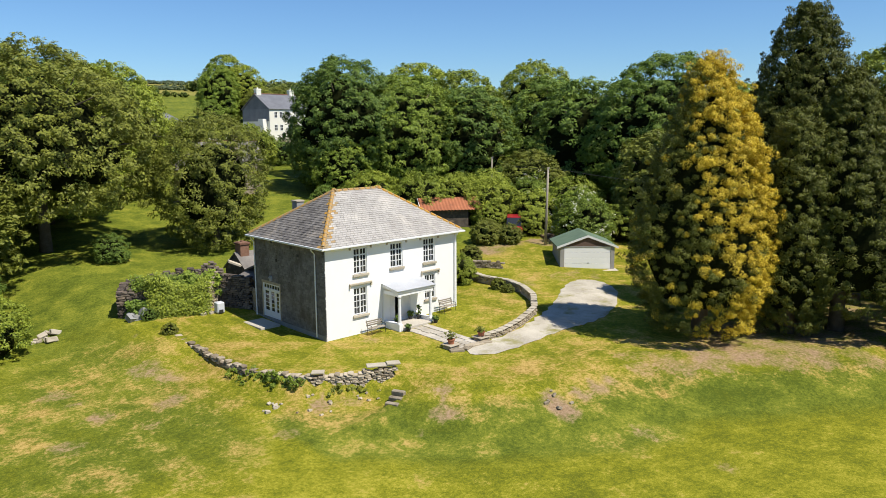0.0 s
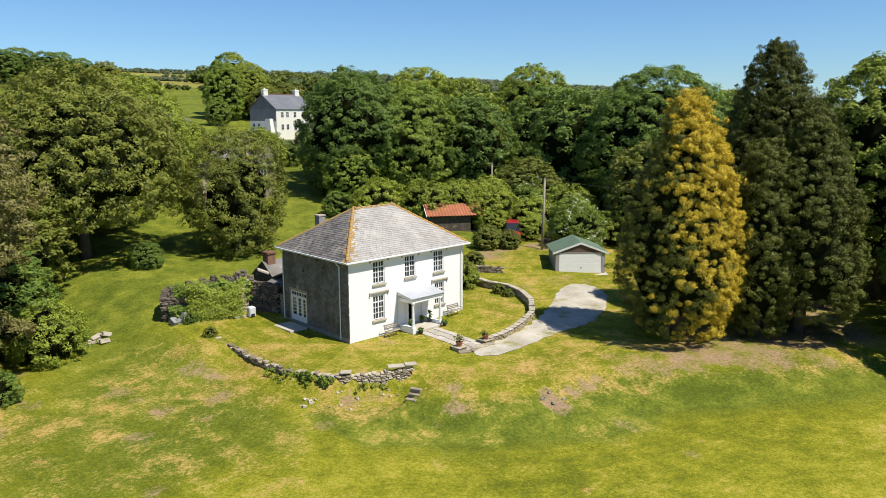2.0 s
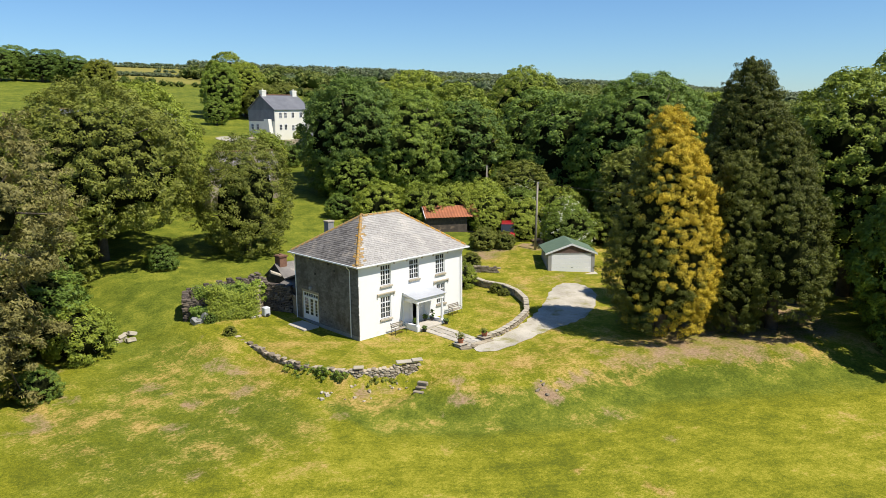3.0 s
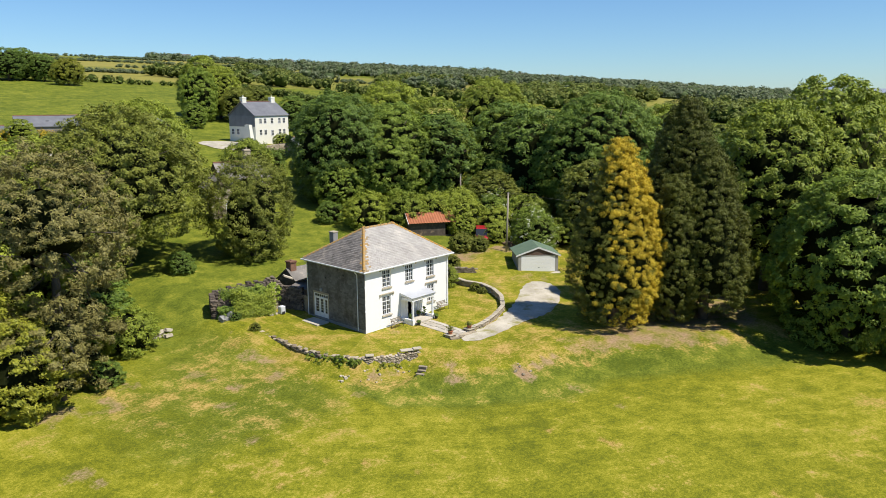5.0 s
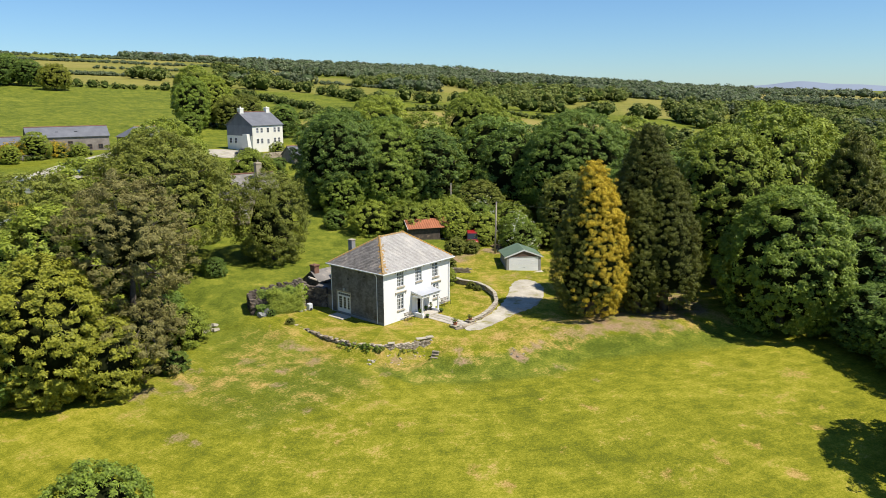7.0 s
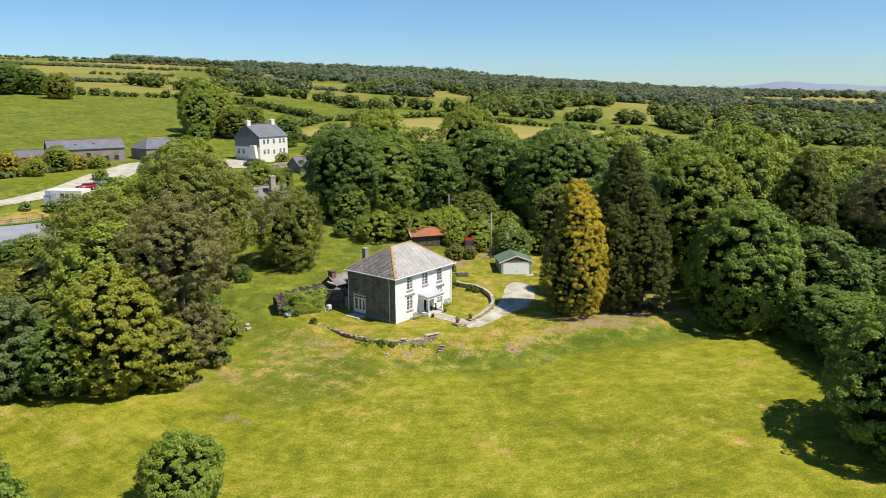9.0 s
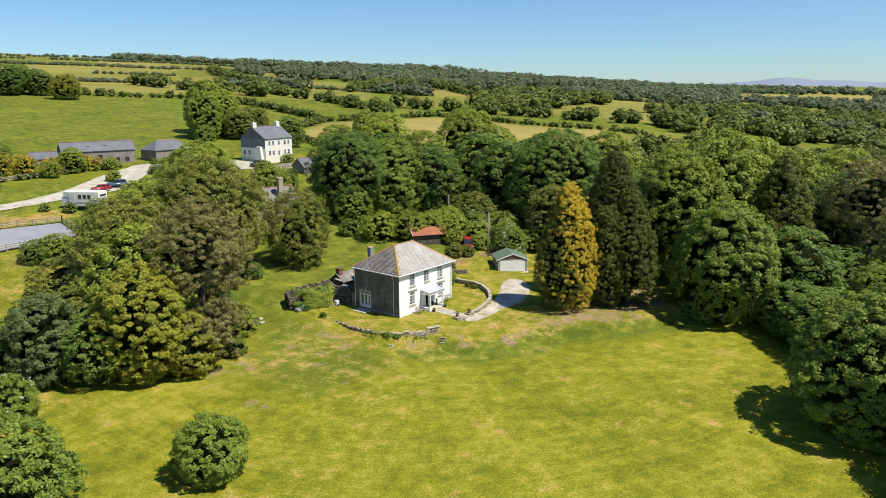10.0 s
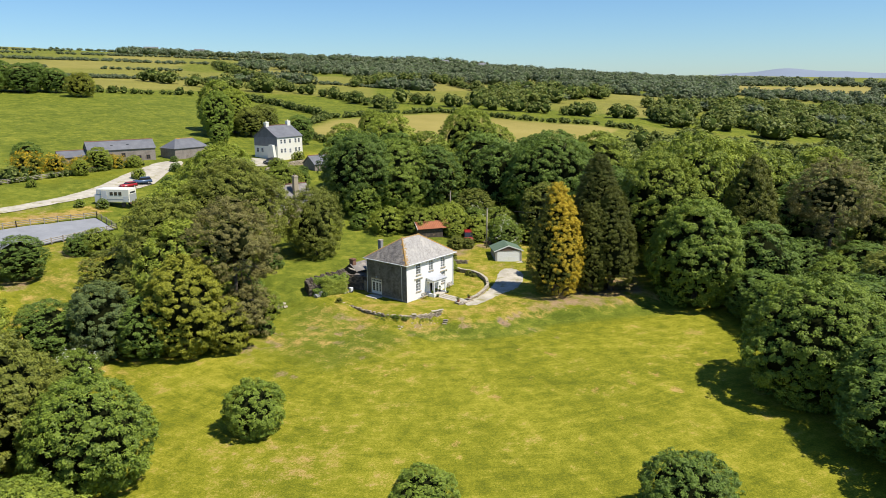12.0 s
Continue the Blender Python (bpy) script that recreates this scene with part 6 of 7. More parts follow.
# ---- shed with rusty roof ----
shed = thing("shed", "old shed with rusty red corrugated roof", "shed", pose(28.4, 22.6, lift(32, 20) + 0.1, 0, 0, -32))
bm = bmesh.new()
pierced_wall(bm, 8.0, -0.3, 2.0, 0.15, [(5.2, 6.3, 0.0, 1.8)], Matrix())
box(bm, (0, 0.15, -0.3), (0.15, 4.0, 2.0))
box(bm, (0.15, 3.85, -0.3), (8.0, 4.0, 2.0))
part("wall", bm, STONE_DARK, shed)
bm = bmesh.new()
prism(bm, [(0.15, 0.0), (0.15, 2.0), (2.0, 3.0), (3.85, 2.0), (3.85, 0.9), (2.9, 0.9), (2.9, 0.0)], 0.12, Matrix(((0, 1, 0, 7.88), (1, 0, 0, 0), (0, 0, 1, 0), (0, 0, 0, 1))))
part("gable", bm, WOOD_GREY, shed, "grey boarded gable with a dark opening")
for s in (-1, 1):
    n = 46
    verts, faces = [], []
    for k in range(n + 1):
        x = -0.3 + 8.7 * k / n
        w = 0.03 * (1 if k % 2 else -1)
        verts += [(x, 2.0, 3.12 + w), (x, 2.0 + s * 2.4, 1.9 + w)]
        if k:
            i = 2 * k
            faces.append((i - 2, i - 1, i + 1, i))
    mesh_object("roof_sheet", verts, faces, RUST, shed, "rusty corrugated iron")
for x in (-0.3, 8.3):
    for s in (-1, 1):
        bm = bmesh.new()
        prism(bm, [(2.0, 3.0), (2.0, 3.16), (2.0 + s * 2.45, 1.94), (2.0 + s * 2.45, 1.8)], 0.06, Matrix(((0, 1, 0, x), (1, 0, 0, 0), (0, 0, 1, 0), (0, 0, 0, 1))))
        part("barge_board", bm, GLOSS_WHITE, shed, "flaking white barge board")


# ---- poles and wires ----
def utility_pole(x, y, h, lean=0.0):
    ob = thing("utility_pole", "weathered wooden pole carrying a wire", "pole")
    z = lift(x, y)
    bm = bmesh.new()
    rod(bm, [(x, y, z - 0.6), (x + lean, y, z + h)], [0.14, 0.1], 10)
    part("pole", bm, WOOD_GREY, ob, smooth=True)
    bm = bmesh.new()
    rod(bm, [(x + lean, y - 0.12, z + h - 0.15), (x + lean, y - 0.12, z + h + 0.06)], [0.05, 0.03], 6)
    part("insulator", bm, METAL_GREY, ob)
    return Vector((x + lean, y - 0.12, z + h))


top_a = utility_pole(33.0, 9.0, 7.9, 0.25)
top_b = utility_pole(46.0, 28.5, 6.4)


def wire(a, b, sag):
    bm = bmesh.new()
    rod(bm, [a.lerp(b, k / 12) - Vector((0, 0, sag * 4 * (k / 12) * (1 - k / 12))) for k in range(13)], [0.016] * 13, 5)
    return tagged(part("overhead_wire", bm, BLACK), "thin black overhead wire between poles", "wire")


wire(top_a, top_b, 0.6)
wire(top_a, Vector((60, -6, 6.5)), 0.8)


# ---- vehicles ----
def car(name, label, place, paint, length=4.4, width=1.8, tall=1.65, bonnet=1.2, boot=0.25):
    """A parked car: shaped body, glasshouse, wheels, lamps and bumpers."""
    ob = thing(name, label, "car", place)
    L, W, H = length, width, tall
    bm = bmesh.new()
    prism(bm, [(0, 0.32), (0.02, 0.72), (0.12, 0.9), (bonnet, 1.0), (L - 0.05, 1.02), (L, 0.8), (L, 0.34), (L - 0.55, 0.3), (0.6, 0.28)], W, Matrix.Translation((0, -W / 2, 0)))
    bmesh.ops.bevel(bm, geom=bm.edges[:], offset=0.05, segments=2, affect="EDGES")
    part("body", bm, paint, ob, smooth=True)
    bm = bmesh.new()
    prism(bm, [(bonnet, 0.97), (bonnet + 0.55, H - 0.08), (L - boot - 0.15, H - 0.08), (L - boot + 0.1, 0.97)], W - 0.2, Matrix.Translation((0, -W / 2 + 0.1, 0)))
    part("windows", bm, GLASS, ob, "dark windows")
    bm = bmesh.new()
    prism(bm, [(bonnet + 0.5, H - 0.1), (bonnet + 0.62, H), (L - boot - 0.25, H), (L - boot - 0.1, H - 0.1)], W - 0.22, Matrix.Translation((0, -W / 2 + 0.11, 0)))
    bmesh.ops.bevel(bm, geom=bm.edges[:], offset=0.03, segments=1, affect="EDGES")
    part("roof", bm, paint, ob)
    for x in (0.8, L - 0.85):
        for s in (-1, 1):
            wheel = new("wheel")
            wheel.parent = ob
            wheel.location = (x, s * (W / 2 - 0.1), 0.33)
            bm = bmesh.new()
            turned(bm, [(0.2, -0.1), (0.31, -0.11), (0.33, -0.06), (0.33, 0.06), (0.31, 0.11), (0.2, 0.1)], 16, pose(0, 0, 0, 90))
            part("tyre", bm, BLACK, wheel)
            bm = bmesh.new()
            turned(bm, [(0.05, -0.115), (0.2, -0.1), (0.2, 0.1), (0.05, 0.115)], 12, pose(0, 0, 0, 90))
            part("rim", bm, METAL_GREY, wheel)
    for s in (-1, 1):
        bm = bmesh.new()
        box(bm, (-0.02, s * (W / 2 - 0.3) - 0.16, 0.66), (0.06, s * (W / 2 - 0.3) + 0.16, 0.82), 0.02)
        part("headlight", bm, SILVER, ob)
    for x in (-0.06, L - 0.06):
        bm = bmesh.new()
        box(bm, (x, -W / 2 + 0.05, 0.34), (x + 0.12, W / 2 - 0.05, 0.52), 0.03)
        part("bumper", bm, BLACK, ob)
    bm = bmesh.new()
    box(bm, (-0.075, -0.26, 0.4), (-0.055, 0.26, 0.5))
    part("number_plate", bm, SILVER, ob, "plain pale plate")
    return ob


car("van", "red van parked half under the shrubs", pose(33.4, 13.6, lift(34, 14) + 0.02, 0, 0, 40), RED_PAINT, 4.4, 1.8, 1.95, 0.9, 0.1)


# ---- benches and pots ----
def bench():
    ob = thing("garden_bench", "slatted wooden garden bench on a thin iron frame", "bench", group="benches along the front")
    for k in range(4):
        bm = bmesh.new()
        box(bm, (0, 0.03 + 0.11 * k, 0.43), (1.3, 0.12 + 0.11 * k, 0.46), 0.005)
        part("seat_slat", bm, WOOD_GREY, ob)
    for k in range(3):
        bm = bmesh.new()
        box(bm, (0, 0.49 + 0.03 * k, 0.55 + 0.12 * k), (1.3, 0.51 + 0.03 * k, 0.64 + 0.12 * k), 0.005)
        part("back_slat", bm, WOOD_GREY, ob)
    for x in (0.08, 1.22):
        bm = bmesh.new()
        rod(bm, [(x, 0.02, 0), (x, 0.04, 0.42), (x, 0.46, 0.42), (x, 0.6, 0.92)], [0.02] * 4, 6)
        rod(bm, [(x, 0.46, 0.42), (x, 0.56, 0)], [0.02] * 2, 6)
        rod(bm, [(x, 0.04, 0.42), (x, 0.02, 0.62), (x, 0.5, 0.66)], [0.02] * 3, 6)
        part("end_frame", bm, BLACK, ob, "thin dark iron frame")
    return ob


b1 = bench()
b1.matrix_basis = pose(2.75, -1.0, lift(3.3, -0.8), 0, 0, 0)
copy_thing(b1, pose(9.3, -0.9, lift(9.9, -0.7), 0, 0, 0))


def pot_plant(x, y, z, r, h, pot_mat, leaf_mat, tall, seed, label, shape="bushy"):
    ob = thing("potted_plant", label, "plant", Matrix.Translation((x, y, z)))
    bm = bmesh.new()
    turned(bm, [(r * 0.7, 0), (r * 0.95, h * 0.85), (r * 1.08, h * 0.87), (r * 1.08, h), (r * 0.9, h), (r * 0.85, h * 0.88)], 14)
    part("pot", bm, pot_mat, ob)
    g = np.random.default_rng(seed)
    n = 26
    c = np.stack([g.normal(size=n) * r * 0.55, g.normal(size=n) * r * 0.55, h + tall * g.random(n)], 1)
    if shape == "cone":
        c[:, :2] *= (1.25 - 0.9 * ((c[:, 2] - h) / tall))[:, None]
    v, f = leaf_cards(g, c, unit(c - (0, 0, h)), np.full(n, r * 0.5), 22, 0.09)
    mesh_object("foliage", v, f.tolist(), leaf_mat, ob)
    return ob


pot_plant(5.1, -1.95, lift(5.1, -1.95), 0.17, 0.25, BLACK, LEAF_DARK, 0.2, 1, "dark pot with a green plant by the porch")
pot_plant(7.55, -1.95, lift(7.55, -1.95), 0.17, 0.25, BLACK, LEAF_DARK, 0.2, 2, "dark pot with a green plant by the porch")
pot_plant(7.2, -0.6, 0.29, 0.17, 0.25, BLACK, LEAF_DARK, 0.7, 3, "clipped dark evergreen in a pot in the porch", "cone")
pot_plant(6.7, -0.3, 0.29, 0.16, 0.25, BLACK, LEAF_MID, 0.3, 4, "small potted plant in the porch")
pot_plant(5.2, -0.7, 0.29, 0.16, 0.25, BLACK, LEAF_DARK, 0.35, 5, "small potted plant in the porch")
for k, (x, y) in enumerate(((4.75, -6.35), (7.2, -6.55))):
    z = lift(x, y)
    pier = thing("stone_plinth", "low stone plinth at the end of the path", "plinth")
    bm = bmesh.new()
    box(bm, (x - 0.4, y - 0.36, z - 0.2), (x + 0.4, y + 0.36, z + 0.2), 0.05)
    part("block", bm, STONE, pier)
    bm = bmesh.new()
    box(bm, (x - 0.46, y - 0.42, z + 0.2), (x + 0.46, y + 0.42, z + 0.27), 0.02)
    part("top_slab", bm, STONE_PALE, pier)
    pot_plant(x, y, z + 0.27, 0.24, 0.3, TERRACOTTA, LEAF_OLIVE, 0.45 if k == 0 else 0.25, 6 + k, "terracotta pot with a plant on a stone plinth")
entry = thing("stone_edging", "flat edging stones at the drive's end", "stones")
for k, (x, y, w, t) in enumerate(((6.1, -7.0, 1.3, -8), (5.4, -7.1, 0.8, 20), (7.0, -7.05, 0.9, -20), (4.6, -7.0, 0.9, -30))):
    bm2 = bmesh.new()
    box(bm2, (-w / 2, -0.22, -0.1), (w / 2, 0.22, 0.12), 0.03, pose(x, y, lift(x, y), 0, 0, t))
    part("edging_stone", bm2, STONE, entry)
stump = thing("tree_stump", "cut tree stump on bare ground under the trees", "stump")
bm = bmesh.new()
z = lift(35.3, -19.4)
turned(bm, [(0.42, -0.1), (0.34, 0.2), (0.32, 0.75), (0.28, 0.78)], 12, Matrix.Translation((35.3, -19.4, z)))
part("wood", bm, BARK, stump)


# ---- the farm behind ----
def window_set(parent, m, rows, w=0.9, h=1.2, mat=GLOSS_WHITE):
    """Small sash windows on a wall: each with frame and pane; rows of (x, z)."""
    for x, z in rows:
        win = new("window")
        win.parent = parent
        win.matrix_basis = m @ Matrix.Translation((x, 0, z))
        bm = bmesh.new()
        for lo, hi in (((0, -0.05, 0), (0.08, 0.04, h)), ((w - 0.08, -0.05, 0), (w, 0.04, h)), ((0.08, -0.05, 0), (w - 0.08, 0.04, 0.08)), ((0.08, -0.05, h - 0.08), (w - 0.08, 0.04, h)), ((0.08, -0.04, h / 2 - 0.03), (w - 0.08, 0.04, h / 2 + 0.03)), ((w / 2 - 0.02, -0.04, 0.08), (w / 2 + 0.02, 0.04, h - 0.08))):
            box(bm, lo, hi)
        part("window_frame", bm, mat, win)
        bm = bmesh.new()
        box(bm, (0.06, -0.02, 0.06), (w - 0.06, 0.01, h - 0.06))
        part("pane", bm, GLASS, win)


def gabled(name, label, category, place, L, W, eaves, ridge, wall_mat, roof_mat, hip=0.0, gable_mat=None, over=0.25):
    """A building along x with a pitched roof in two slopes; hip draws the ridge in at its ends."""
    ob = thing(name, label, category, place)
    bm = bmesh.new()
    box(bm, (0, 0, -1.5), (L, W, eaves))
    part("wall", bm, wall_mat, ob)
    if not hip:
        for x, lab in ((0.0, 0), (L - 0.2, 1)):
            bm = bmesh.new()
            prism(bm, [(0, eaves), (W / 2, ridge), (W, eaves)], 0.2, Matrix(((0, 1, 0, x), (1, 0, 0, 0), (0, 0, 1, 0), (0, 0, 0, 1))))
            part("gable", bm, gable_mat or wall_mat, ob)
    a, b, c, d = Vector((-over, -over, eaves - 0.1)), Vector((L + over, -over, eaves - 0.1)), Vector((L + over - hip, W / 2, ridge)), Vector((-over + hip, W / 2, ridge))
    e, f = Vector((-over, W + over, eaves - 0.1)), Vector((L + over, W + over, eaves - 0.1))
    bm = bmesh.new()
    vs = [bm.verts.new(p + Vector((0, 0, k))) for k in (0.0, 0.12) for p in (a, b, c, d, e, f)]
    for q in ((0, 1, 2, 3), (5, 4, 3, 2)):
        bm.faces.new([vs[k] for k in q[::-1]])
        bm.faces.new([vs[k + 6] for k in q])
    for q in ((0, 1), (1, 2), (2, 5), (5, 4), (4, 3), (3, 0)):
        bm.faces.new((vs[q[0]], vs[q[1]], vs[q[1] + 6], vs[q[0] + 6]))
    if hip:
        for q in ((1, 5, 2), (4, 0, 3)):
            bm.faces.new([vs[k + 6] for k in q])
    part("roof", bm, roof_mat, ob)
    bm = bmesh.new()
    rod(bm, [d + Vector((0, 0, 0.14)), c + Vector((0, 0, 0.14))], [0.14, 0.14], 7)
    part("ridge_tiles", bm, BRICK if not hip else LICHEN, ob, "reddish ridge tiles")
    return ob


def stack(ob, x, y, w, d, low, high, mat, label):
    bm = bmesh.new()
    box(bm, (x - w / 2, y - d / 2, low), (x + w / 2, y + d / 2, high), 0.03)
    box(bm, (x - w / 2 - 0.06, y - d / 2 - 0.06, high - 0.3), (x + w / 2 + 0.06, y + d / 2 + 0.06, high - 0.12), 0.02)
    turned(bm, [(0.14, high), (0.12, high + 0.35)], 8, Matrix.Translation((x, y, 0)))
    part("chimney", bm, mat, ob, label)


FARM = pose(57.0, 103.2, 12.1, 0, 0, 5)
farm = gabled("farmhouse", "cream farmhouse with slate roof and slate-hung gable", "house", FARM, 10.2, 10.0, 5.5, 8.7, CREAM_PAINT, SLATE_BLUE, gable_mat=SLATE_BLUE)
stack(farm, 0.7, 5.0, 1.2, 1.0, 7.2, 9.9, CREAM_PAINT, "cream rendered chimney")
stack(farm, 9.4, 5.0, 1.2, 1.0, 7.2, 9.9, CREAM_PAINT, "cream rendered chimney")
window_set(farm, Matrix(), [(1.2, 3.6), (2.6, 3.6), (4.7, 3.6), (7.0, 3.6), (8.4, 3.6), (1.2, 0.9), (2.6, 0.9), (7.0, 0.9), (8.4, 0.9), (4.7, 0.7)], 0.8, 1.3)
bm = bmesh.new()
box(bm, (-0.06, 0.1, 2.9), (-0.001, 9.9, 5.5))
part("hung_slates", bm, SLATE_BLUE, farm, "dark hung slates on the end wall")
bm = bmesh.new()
prism(bm, [(0.4, -1.0), (1.0, 3.4), (2.6, 3.4), (3.2, -1.0)], 1.1, Matrix(((0, 1, 0, -1.1), (1, 0, 0, 0), (0, 0, 1, 0), (0, 0, 0, 1))))
part("buttress", bm, CREAM_PAINT, farm, "cream battered buttress on the end wall")
window_set(farm, Matrix(((0, -1, 0, -0.06), (1, 0, 0, 6.0), (0, 0, 1, 0), (0, 0, 0, 1))) @ Matrix.Rotation(0, 4, "Z"), [(0, 0.9), (2.0, 0.9)], 1.0, 1.4)

barn = gabled("barn", "long stone barn with slate roof", "barn", pose(13.2, 129.2, 12.0, 0, 0, -15.5), 17.6, 6.6, 3.7, 5.9, BARN_STONE, SLATE_BLUE)
window_set(barn, Matrix(), [(5.0, 1.4), (8.4, 1.5), (12.6, 0.6), (15.0, 0.6)], 1.1, 1.2, WOOD_BROWN)
for x in (6.0, 10.2):
    bm = bmesh.new()
    box(bm, (x, 1.4, 4.75), (x + 0.7, 2.1, 4.95), 0.02, Matrix.Translation((0, 0, -0.02)))
    part("roof_light", bm, GLASS, barn)
lean = gabled("barn_wing", "low stone wing with slate roof", "barn", pose(6.2, 131.4, 12.0, 0, 0, -15.5), 6.8, 5.6, 2.3, 3.8, BARN_STONE, SLATE_BLUE)
barn_b = gabled("hipped_barn", "stone barn with hipped slate roof", "barn", pose(34.5, 121.5, 12.1, 0, 0, 4), 11.5, 7.0, 3.0, 5.4, BARN_STONE, SLATE_BLUE, hip=3.0)
cottage = gabled("stone_cottage", "stone cottage with slate roof half hidden by trees", "house", pose(17.0, 52.4, 4.6, 0, 0, -12), 8.0, 5.5, 4.6, 7.0, STONE, SLATE_DARK)
stack(cottage, 4.4, 0.4, 1.0, 1.0, 2.0, 9.2, STONE, "tall square stone chimney")
window_set(cottage, Matrix(), [(1.2, 3.0), (1.2, 0.8), (5.8, 3.0)], 0.9, 1.2)
wing = gabled("cottage_wing", "gabled stone wing of the cottage with a slate roof", "house", pose(16.2, 47.6, 4.4, 0, 0, 78), 5.0, 3.6, 4.0, 5.9, STONE, SLATE_DARK)
WING_END = Matrix(((0, -1, 0, -0.05), (1, 0, 0, 0), (0, 0, 1, 0), (0, 0, 0, 1)))
window_set(wing, WING_END, [(1.35, 3.1)], 0.9, 1.1)
window_set(wing, WING_END, [(0.5, 0.9)], 0.9, 1.2)
bm = bmesh.new()
box(bm, (-0.06, 2.0, -0.1), (0.01, 2.9, 2.0), 0.01)
part("door", bm, WOOD_BROWN, wing, "brown plank door")
outb = gabled("outbuilding", "stone outbuilding with slate roof below the farmhouse", "barn", pose(57.5, 87.5, 7.0, 0, 0, -8), 8.5, 6.0, 3.6, 5.8, BARN_STONE, SLATE_BLUE)

terrace_wall = tagged(thing("farm_wall", "pale stone wall below the farmhouse garden", "wall"), kind="structure")
FW = [(44, 92), (50, 94), (57, 96), (66, 96.5)]
stone_mass("stone_wall", stonework(None, FW, [lift(x, y) + 1.5 for x, y in FW], 0.5, 0.8, 0.3, 21), STONE, terrace_wall)
tagged(drape("farm_yard", [(44, 99), (55, 99), (55.5, 112), (46, 114)], GRAVEL, 0.1, 2.0), "pale gravel yard beside the farmhouse", "yard", kind="structure")
tagged(drape("lane", [(-60, 85.0), (-23, 86.8), (-7, 90.0), (4, 92.0), (12, 94), (18, 100), (24, 106), (33, 114), (34, 119), (28, 120), (22, 115), (12, 107), (2, 99.0), (-8, 93.6), (-24, 90.2), (-60, 88.2)], GRAVEL, 0.12, 2.0), "pale gravel farm lane", "road", kind="structure")
tagged(drape("riding_arena", [(-48, 60), (-30, 63), (-12.6, 66), (-11.5, 75.4), (-26, 76.8), (-50, 76)], SAND, 0.15, 2.0, 0), "grey sand riding arena", "arena", kind="structure")


def post_rail(name, label, points, gap, tall):
    ob = thing(name, label, "fence")
    for (ax, ay), (bx, by) in zip(points, points[1:]):
        n = max(1, round(math.hypot(bx - ax, by - ay) / gap))
        for k in range(n + 1):
            x, y = ax + (bx - ax) * k / n, ay + (by - ay) * k / n
            z = lift(x, y)
            bm = bmesh.new()
            box(bm, (x - 0.08, y - 0.08, z - 0.3), (x + 0.08, y + 0.08, z + tall), 0.01)
            part("post", bm, WOOD_GREY, ob)
            if k < n:
                x2, y2 = ax + (bx - ax) * (k + 1) / n, ay + (by - ay) * (k + 1) / n
                z2 = lift(x2, y2)
                for h in (0.45, 0.8, 1.12):
                    bm = bmesh.new()
                    rod(bm, [(x, y, z + h), (x2, y2, z2 + h)], [0.07, 0.07], 4)
                    part("rail", bm, WOOD_GREY, ob)


post_rail("arena_fence", "weathered post and rail fence round the arena", [(-50, 76.4), (-26, 77.3), (-11.1, 75.9), (-12.2, 65.6), (-30, 62.6), (-48, 59.6)], 2.4, 1.3)
post_rail("paddock_fence", "dark post and rail fence along the garden", [(-50, 108), (-20, 109.5), (-4, 112), (12, 117)], 2.6, 1.2)

lorry = thing("horsebox_lorry", "pale grey horsebox lorry parked by the lane", "lorry", pose(-5.0, 84.2, lift(-3.2, 81.4) + 0.05, 0, 0, -58) @ Matrix.Scale(1.25, 4))
bm = bmesh.new()
box(bm, (0, -1.2, 0.8), (5.2, 1.2, 3.1), 0.06)
part("box_body", bm, CREAM_PAINT, lorry)
bm = bmesh.new()
box(bm, (-0.9, -1.15, 2.2), (0, 1.15, 3.1), 0.08)
box(bm, (-1.3, -1.1, 0.7), (-0.01, 1.1, 2.19), 0.08)
part("cab", bm, SILVER, lorry)
for name, lo, hi in [("windscreen", (-1.33, -0.95, 1.4), (-1.2, 0.95, 2.05)), ("rear_window", (5.19, -0.8, 2.3), (5.22, 0.8, 2.6))] + [("side_window", (x, -1.23, 2.0), (x + 0.55, -1.19, 2.6)) for x in (1.7, 2.5, 3.3)]:
    bm = bmesh.new()
    box(bm, lo, hi, 0.01)
    part(name, bm, GLASS, lorry)
for x0, x1, name in ((0.25, 1.1, "groom_door"), (4.1, 5.0, "locker_door")):
    bm = bmesh.new()
    box(bm, (x0, -1.225, 0.9), (x1, -1.195, 2.75 if x0 < 1 else 1.9), 0.01)
    part(name, bm, SILVER, lorry, "grey panel door")
bm = bmesh.new()
box(bm, (0.1, -1.215, 1.25), (5.1, -1.202, 1.45))
part("stripe", bm, METAL_GREY, lorry, "grey painted stripe")
bm = bmesh.new()
box(bm, (5.2, -1.05, 0.85), (5.26, 1.05, 2.2), 0.02)
part("rear_ramp", bm, METAL_GREY, lorry, "grey rear ramp")
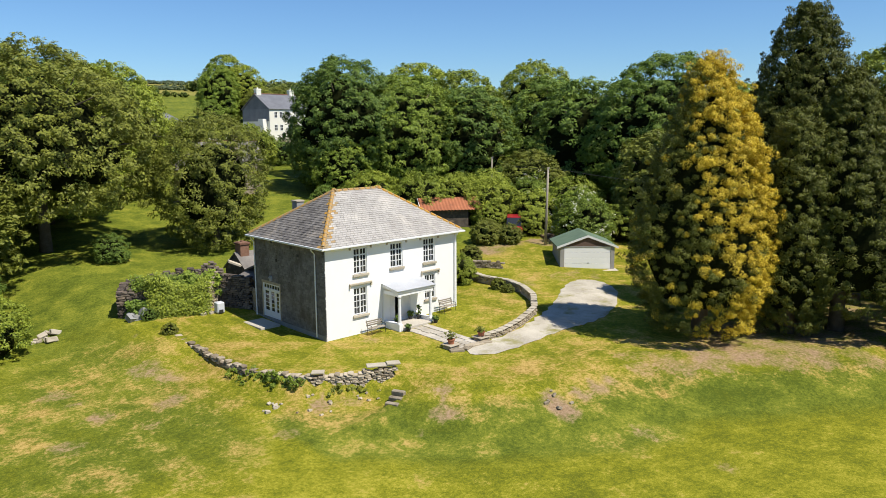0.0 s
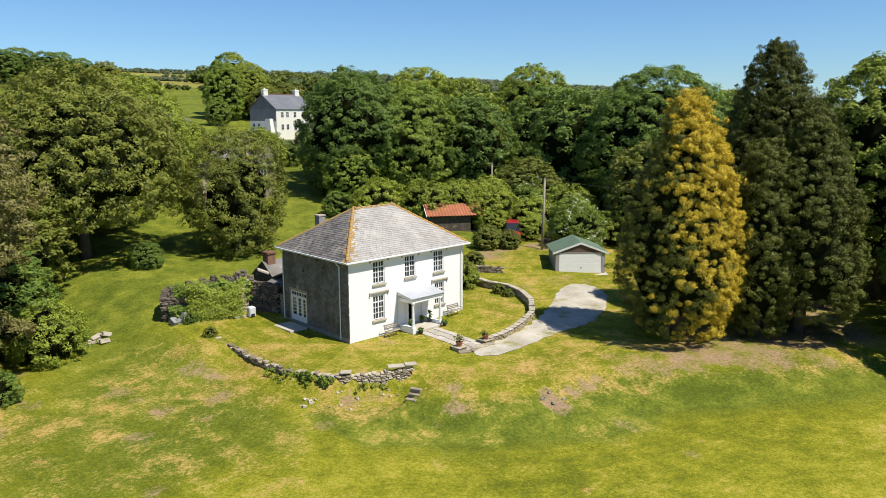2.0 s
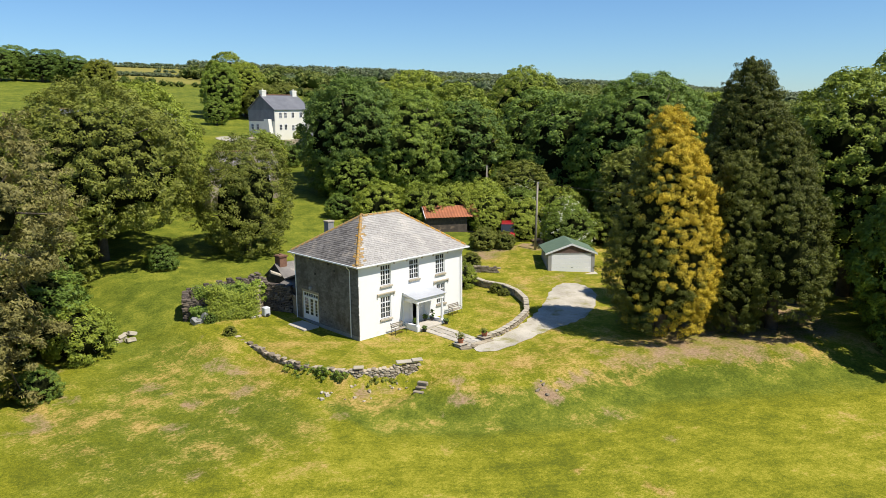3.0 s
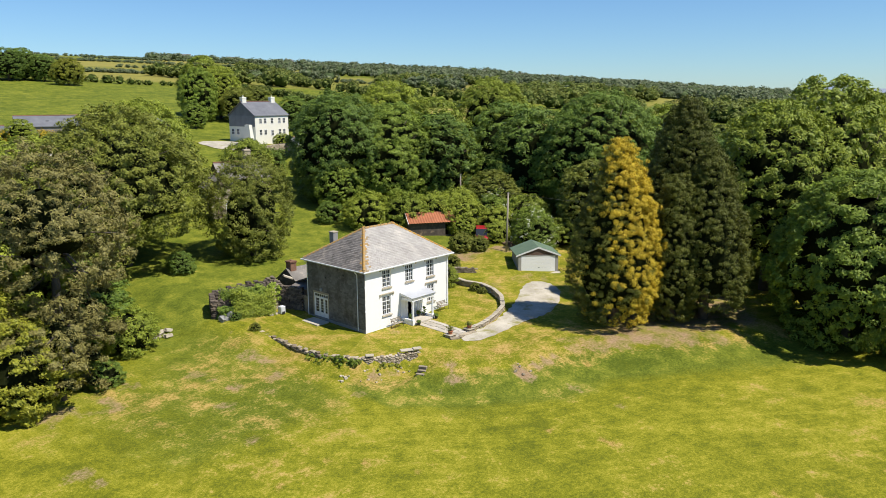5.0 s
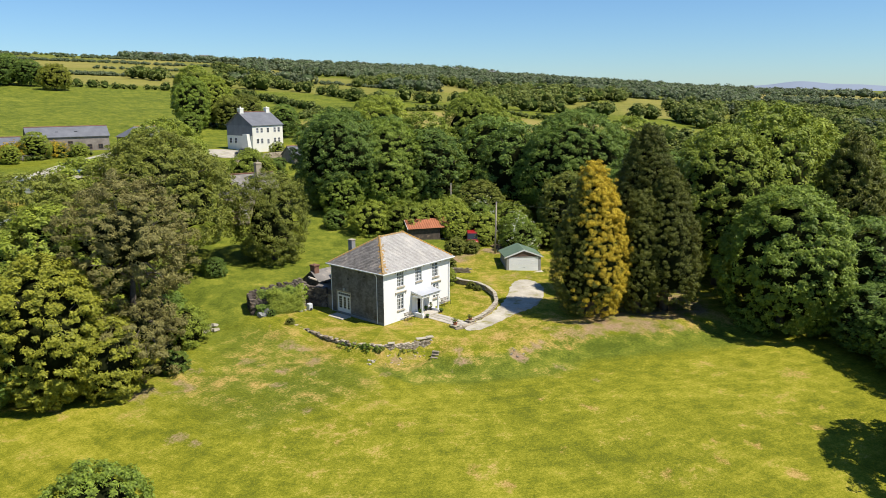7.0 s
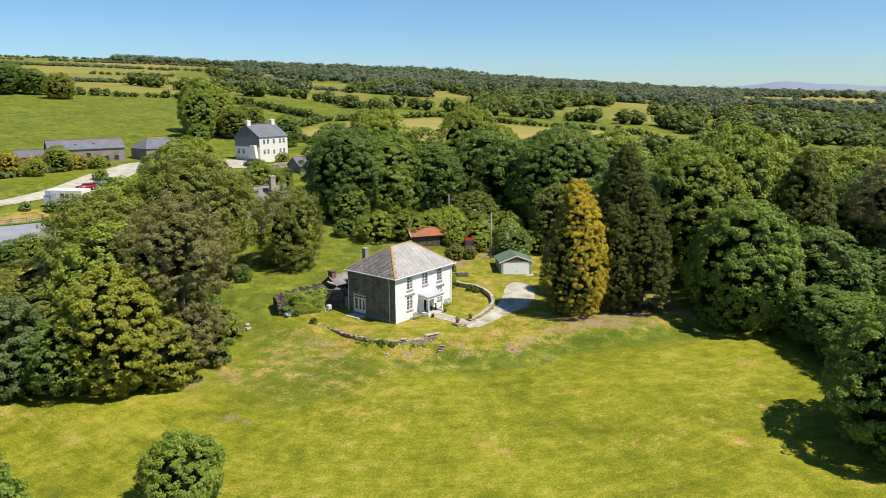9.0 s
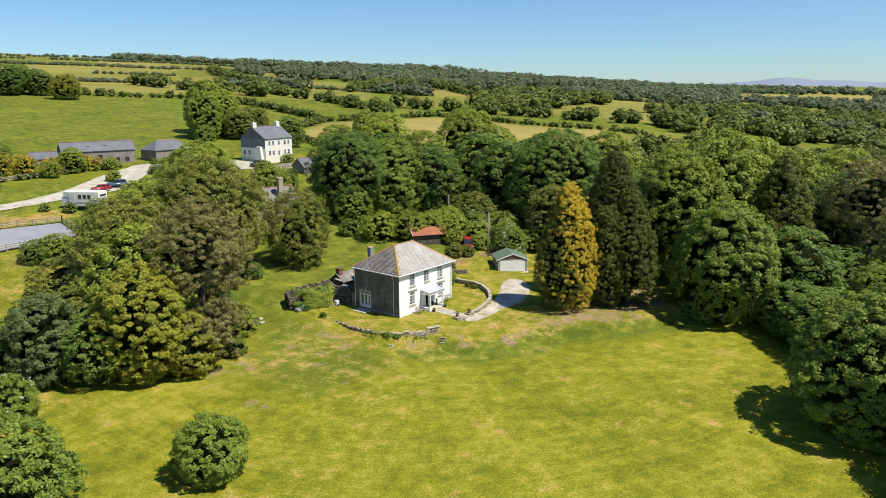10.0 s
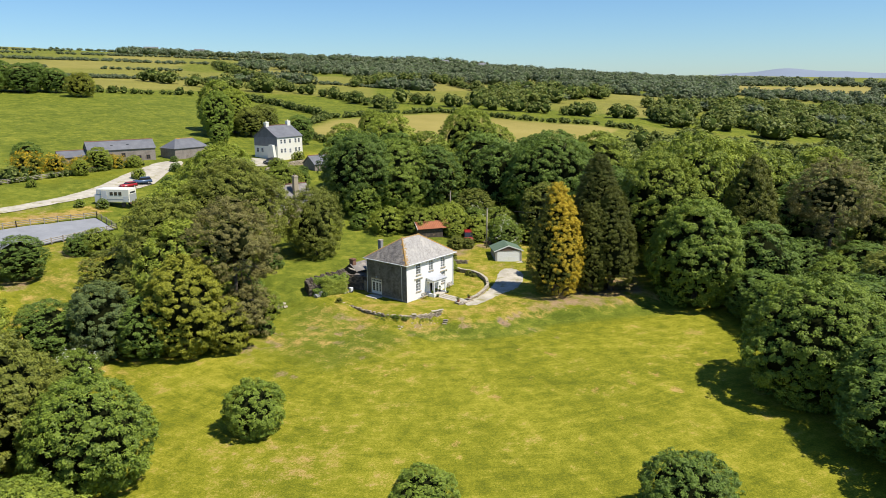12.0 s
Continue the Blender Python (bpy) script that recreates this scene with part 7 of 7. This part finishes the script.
for x in (-0.6, 4.0):
    for s in (-1, 1):
        bm = bmesh.new()
        turned(bm, [(0.2, -0.12), (0.42, -0.12), (0.45, 0), (0.42, 0.12), (0.2, 0.12)], 14, Matrix.Translation((x, s * 1.0, 0.45)) @ pose(0, 0, 0, 90))
        part("wheel", bm, BLACK, lorry)
bm = bmesh.new()
box(bm, (5.2, -1.1, 0.55), (5.3, 1.1, 0.8), 0.02)
part("tail_board", bm, BRICK, lorry, "dull red tail bar")
car("estate_car", "blue-grey estate car parked in the farm yard", pose(8.0, 96.6, lift(10, 96) + 0.14, 0, 0, -25), BLUE_PAINT)
car("red_car", "small red car parked behind the lorry", pose(3.4, 93.6, lift(5, 93.6) + 0.14, 0, 0, 5), RED_PAINT, 3.9, 1.7, 1.4)
car("dark_car", "dark car beside the farmhouse", pose(50.2, 100.5, lift(52, 101) + 0.12, 0, 0, 10), BLACK)


# small pale houses on the far hillside, a few windows each
for k, (x, y, L) in enumerate(((560, 1080, 22), (640, 1060, 16), (700, 980, 14), (820, 860, 16), (900, 840, 20), (980, 800, 14), (1040, 760, 16), (860, 920, 12))):
    m = pose(x, y, lift(x, y) + 1.0, 0, 0, -20 + 9 * (k % 5))
    ob = gabled("far_house", "small white house on the far hillside", "house", m, L, 9, 6, 10, WHITE_PAINT, SLATE_BLUE, over=0.4)
    tagged(ob, group="houses on the far hillside")
    window_set(ob, Matrix(), [(2 + 3.5 * i, z) for i in range(int(L / 4)) for z in (1, 3.8)], 1.4, 1.5)

# the moor on the skyline
g = np.random.default_rng(2)
verts, faces = [], []
n = 60
for k in range(n + 1):
    a = radians(62 + 34 * k / n)
    d = 4300
    h = 20 + 62 * max(0.0, math.sin(math.pi * min(1, (k / n) * 1.15))) * (0.8 + 0.2 * math.sin(k * 0.35)) + 4 * math.sin(k * 0.9)
    x, y = d * math.sin(a) - 80, d * math.cos(a) - 73
    for j in range(5):
        t = j / 4
        verts.append((x * (1 + 0.12 * t), y * (1 + 0.12 * t), -30 + (h + 30) * math.sin(t * math.pi / 2)))
    if k:
        i = 5 * k
        faces += [(i - 5 + j, i + j, i + j + 1, i - 4 + j) for j in range(4)]
tagged(mesh_object("far_moor", verts, faces, MOOR, smooth=True), "blue-grey moor on the horizon", "hill", kind="structure")
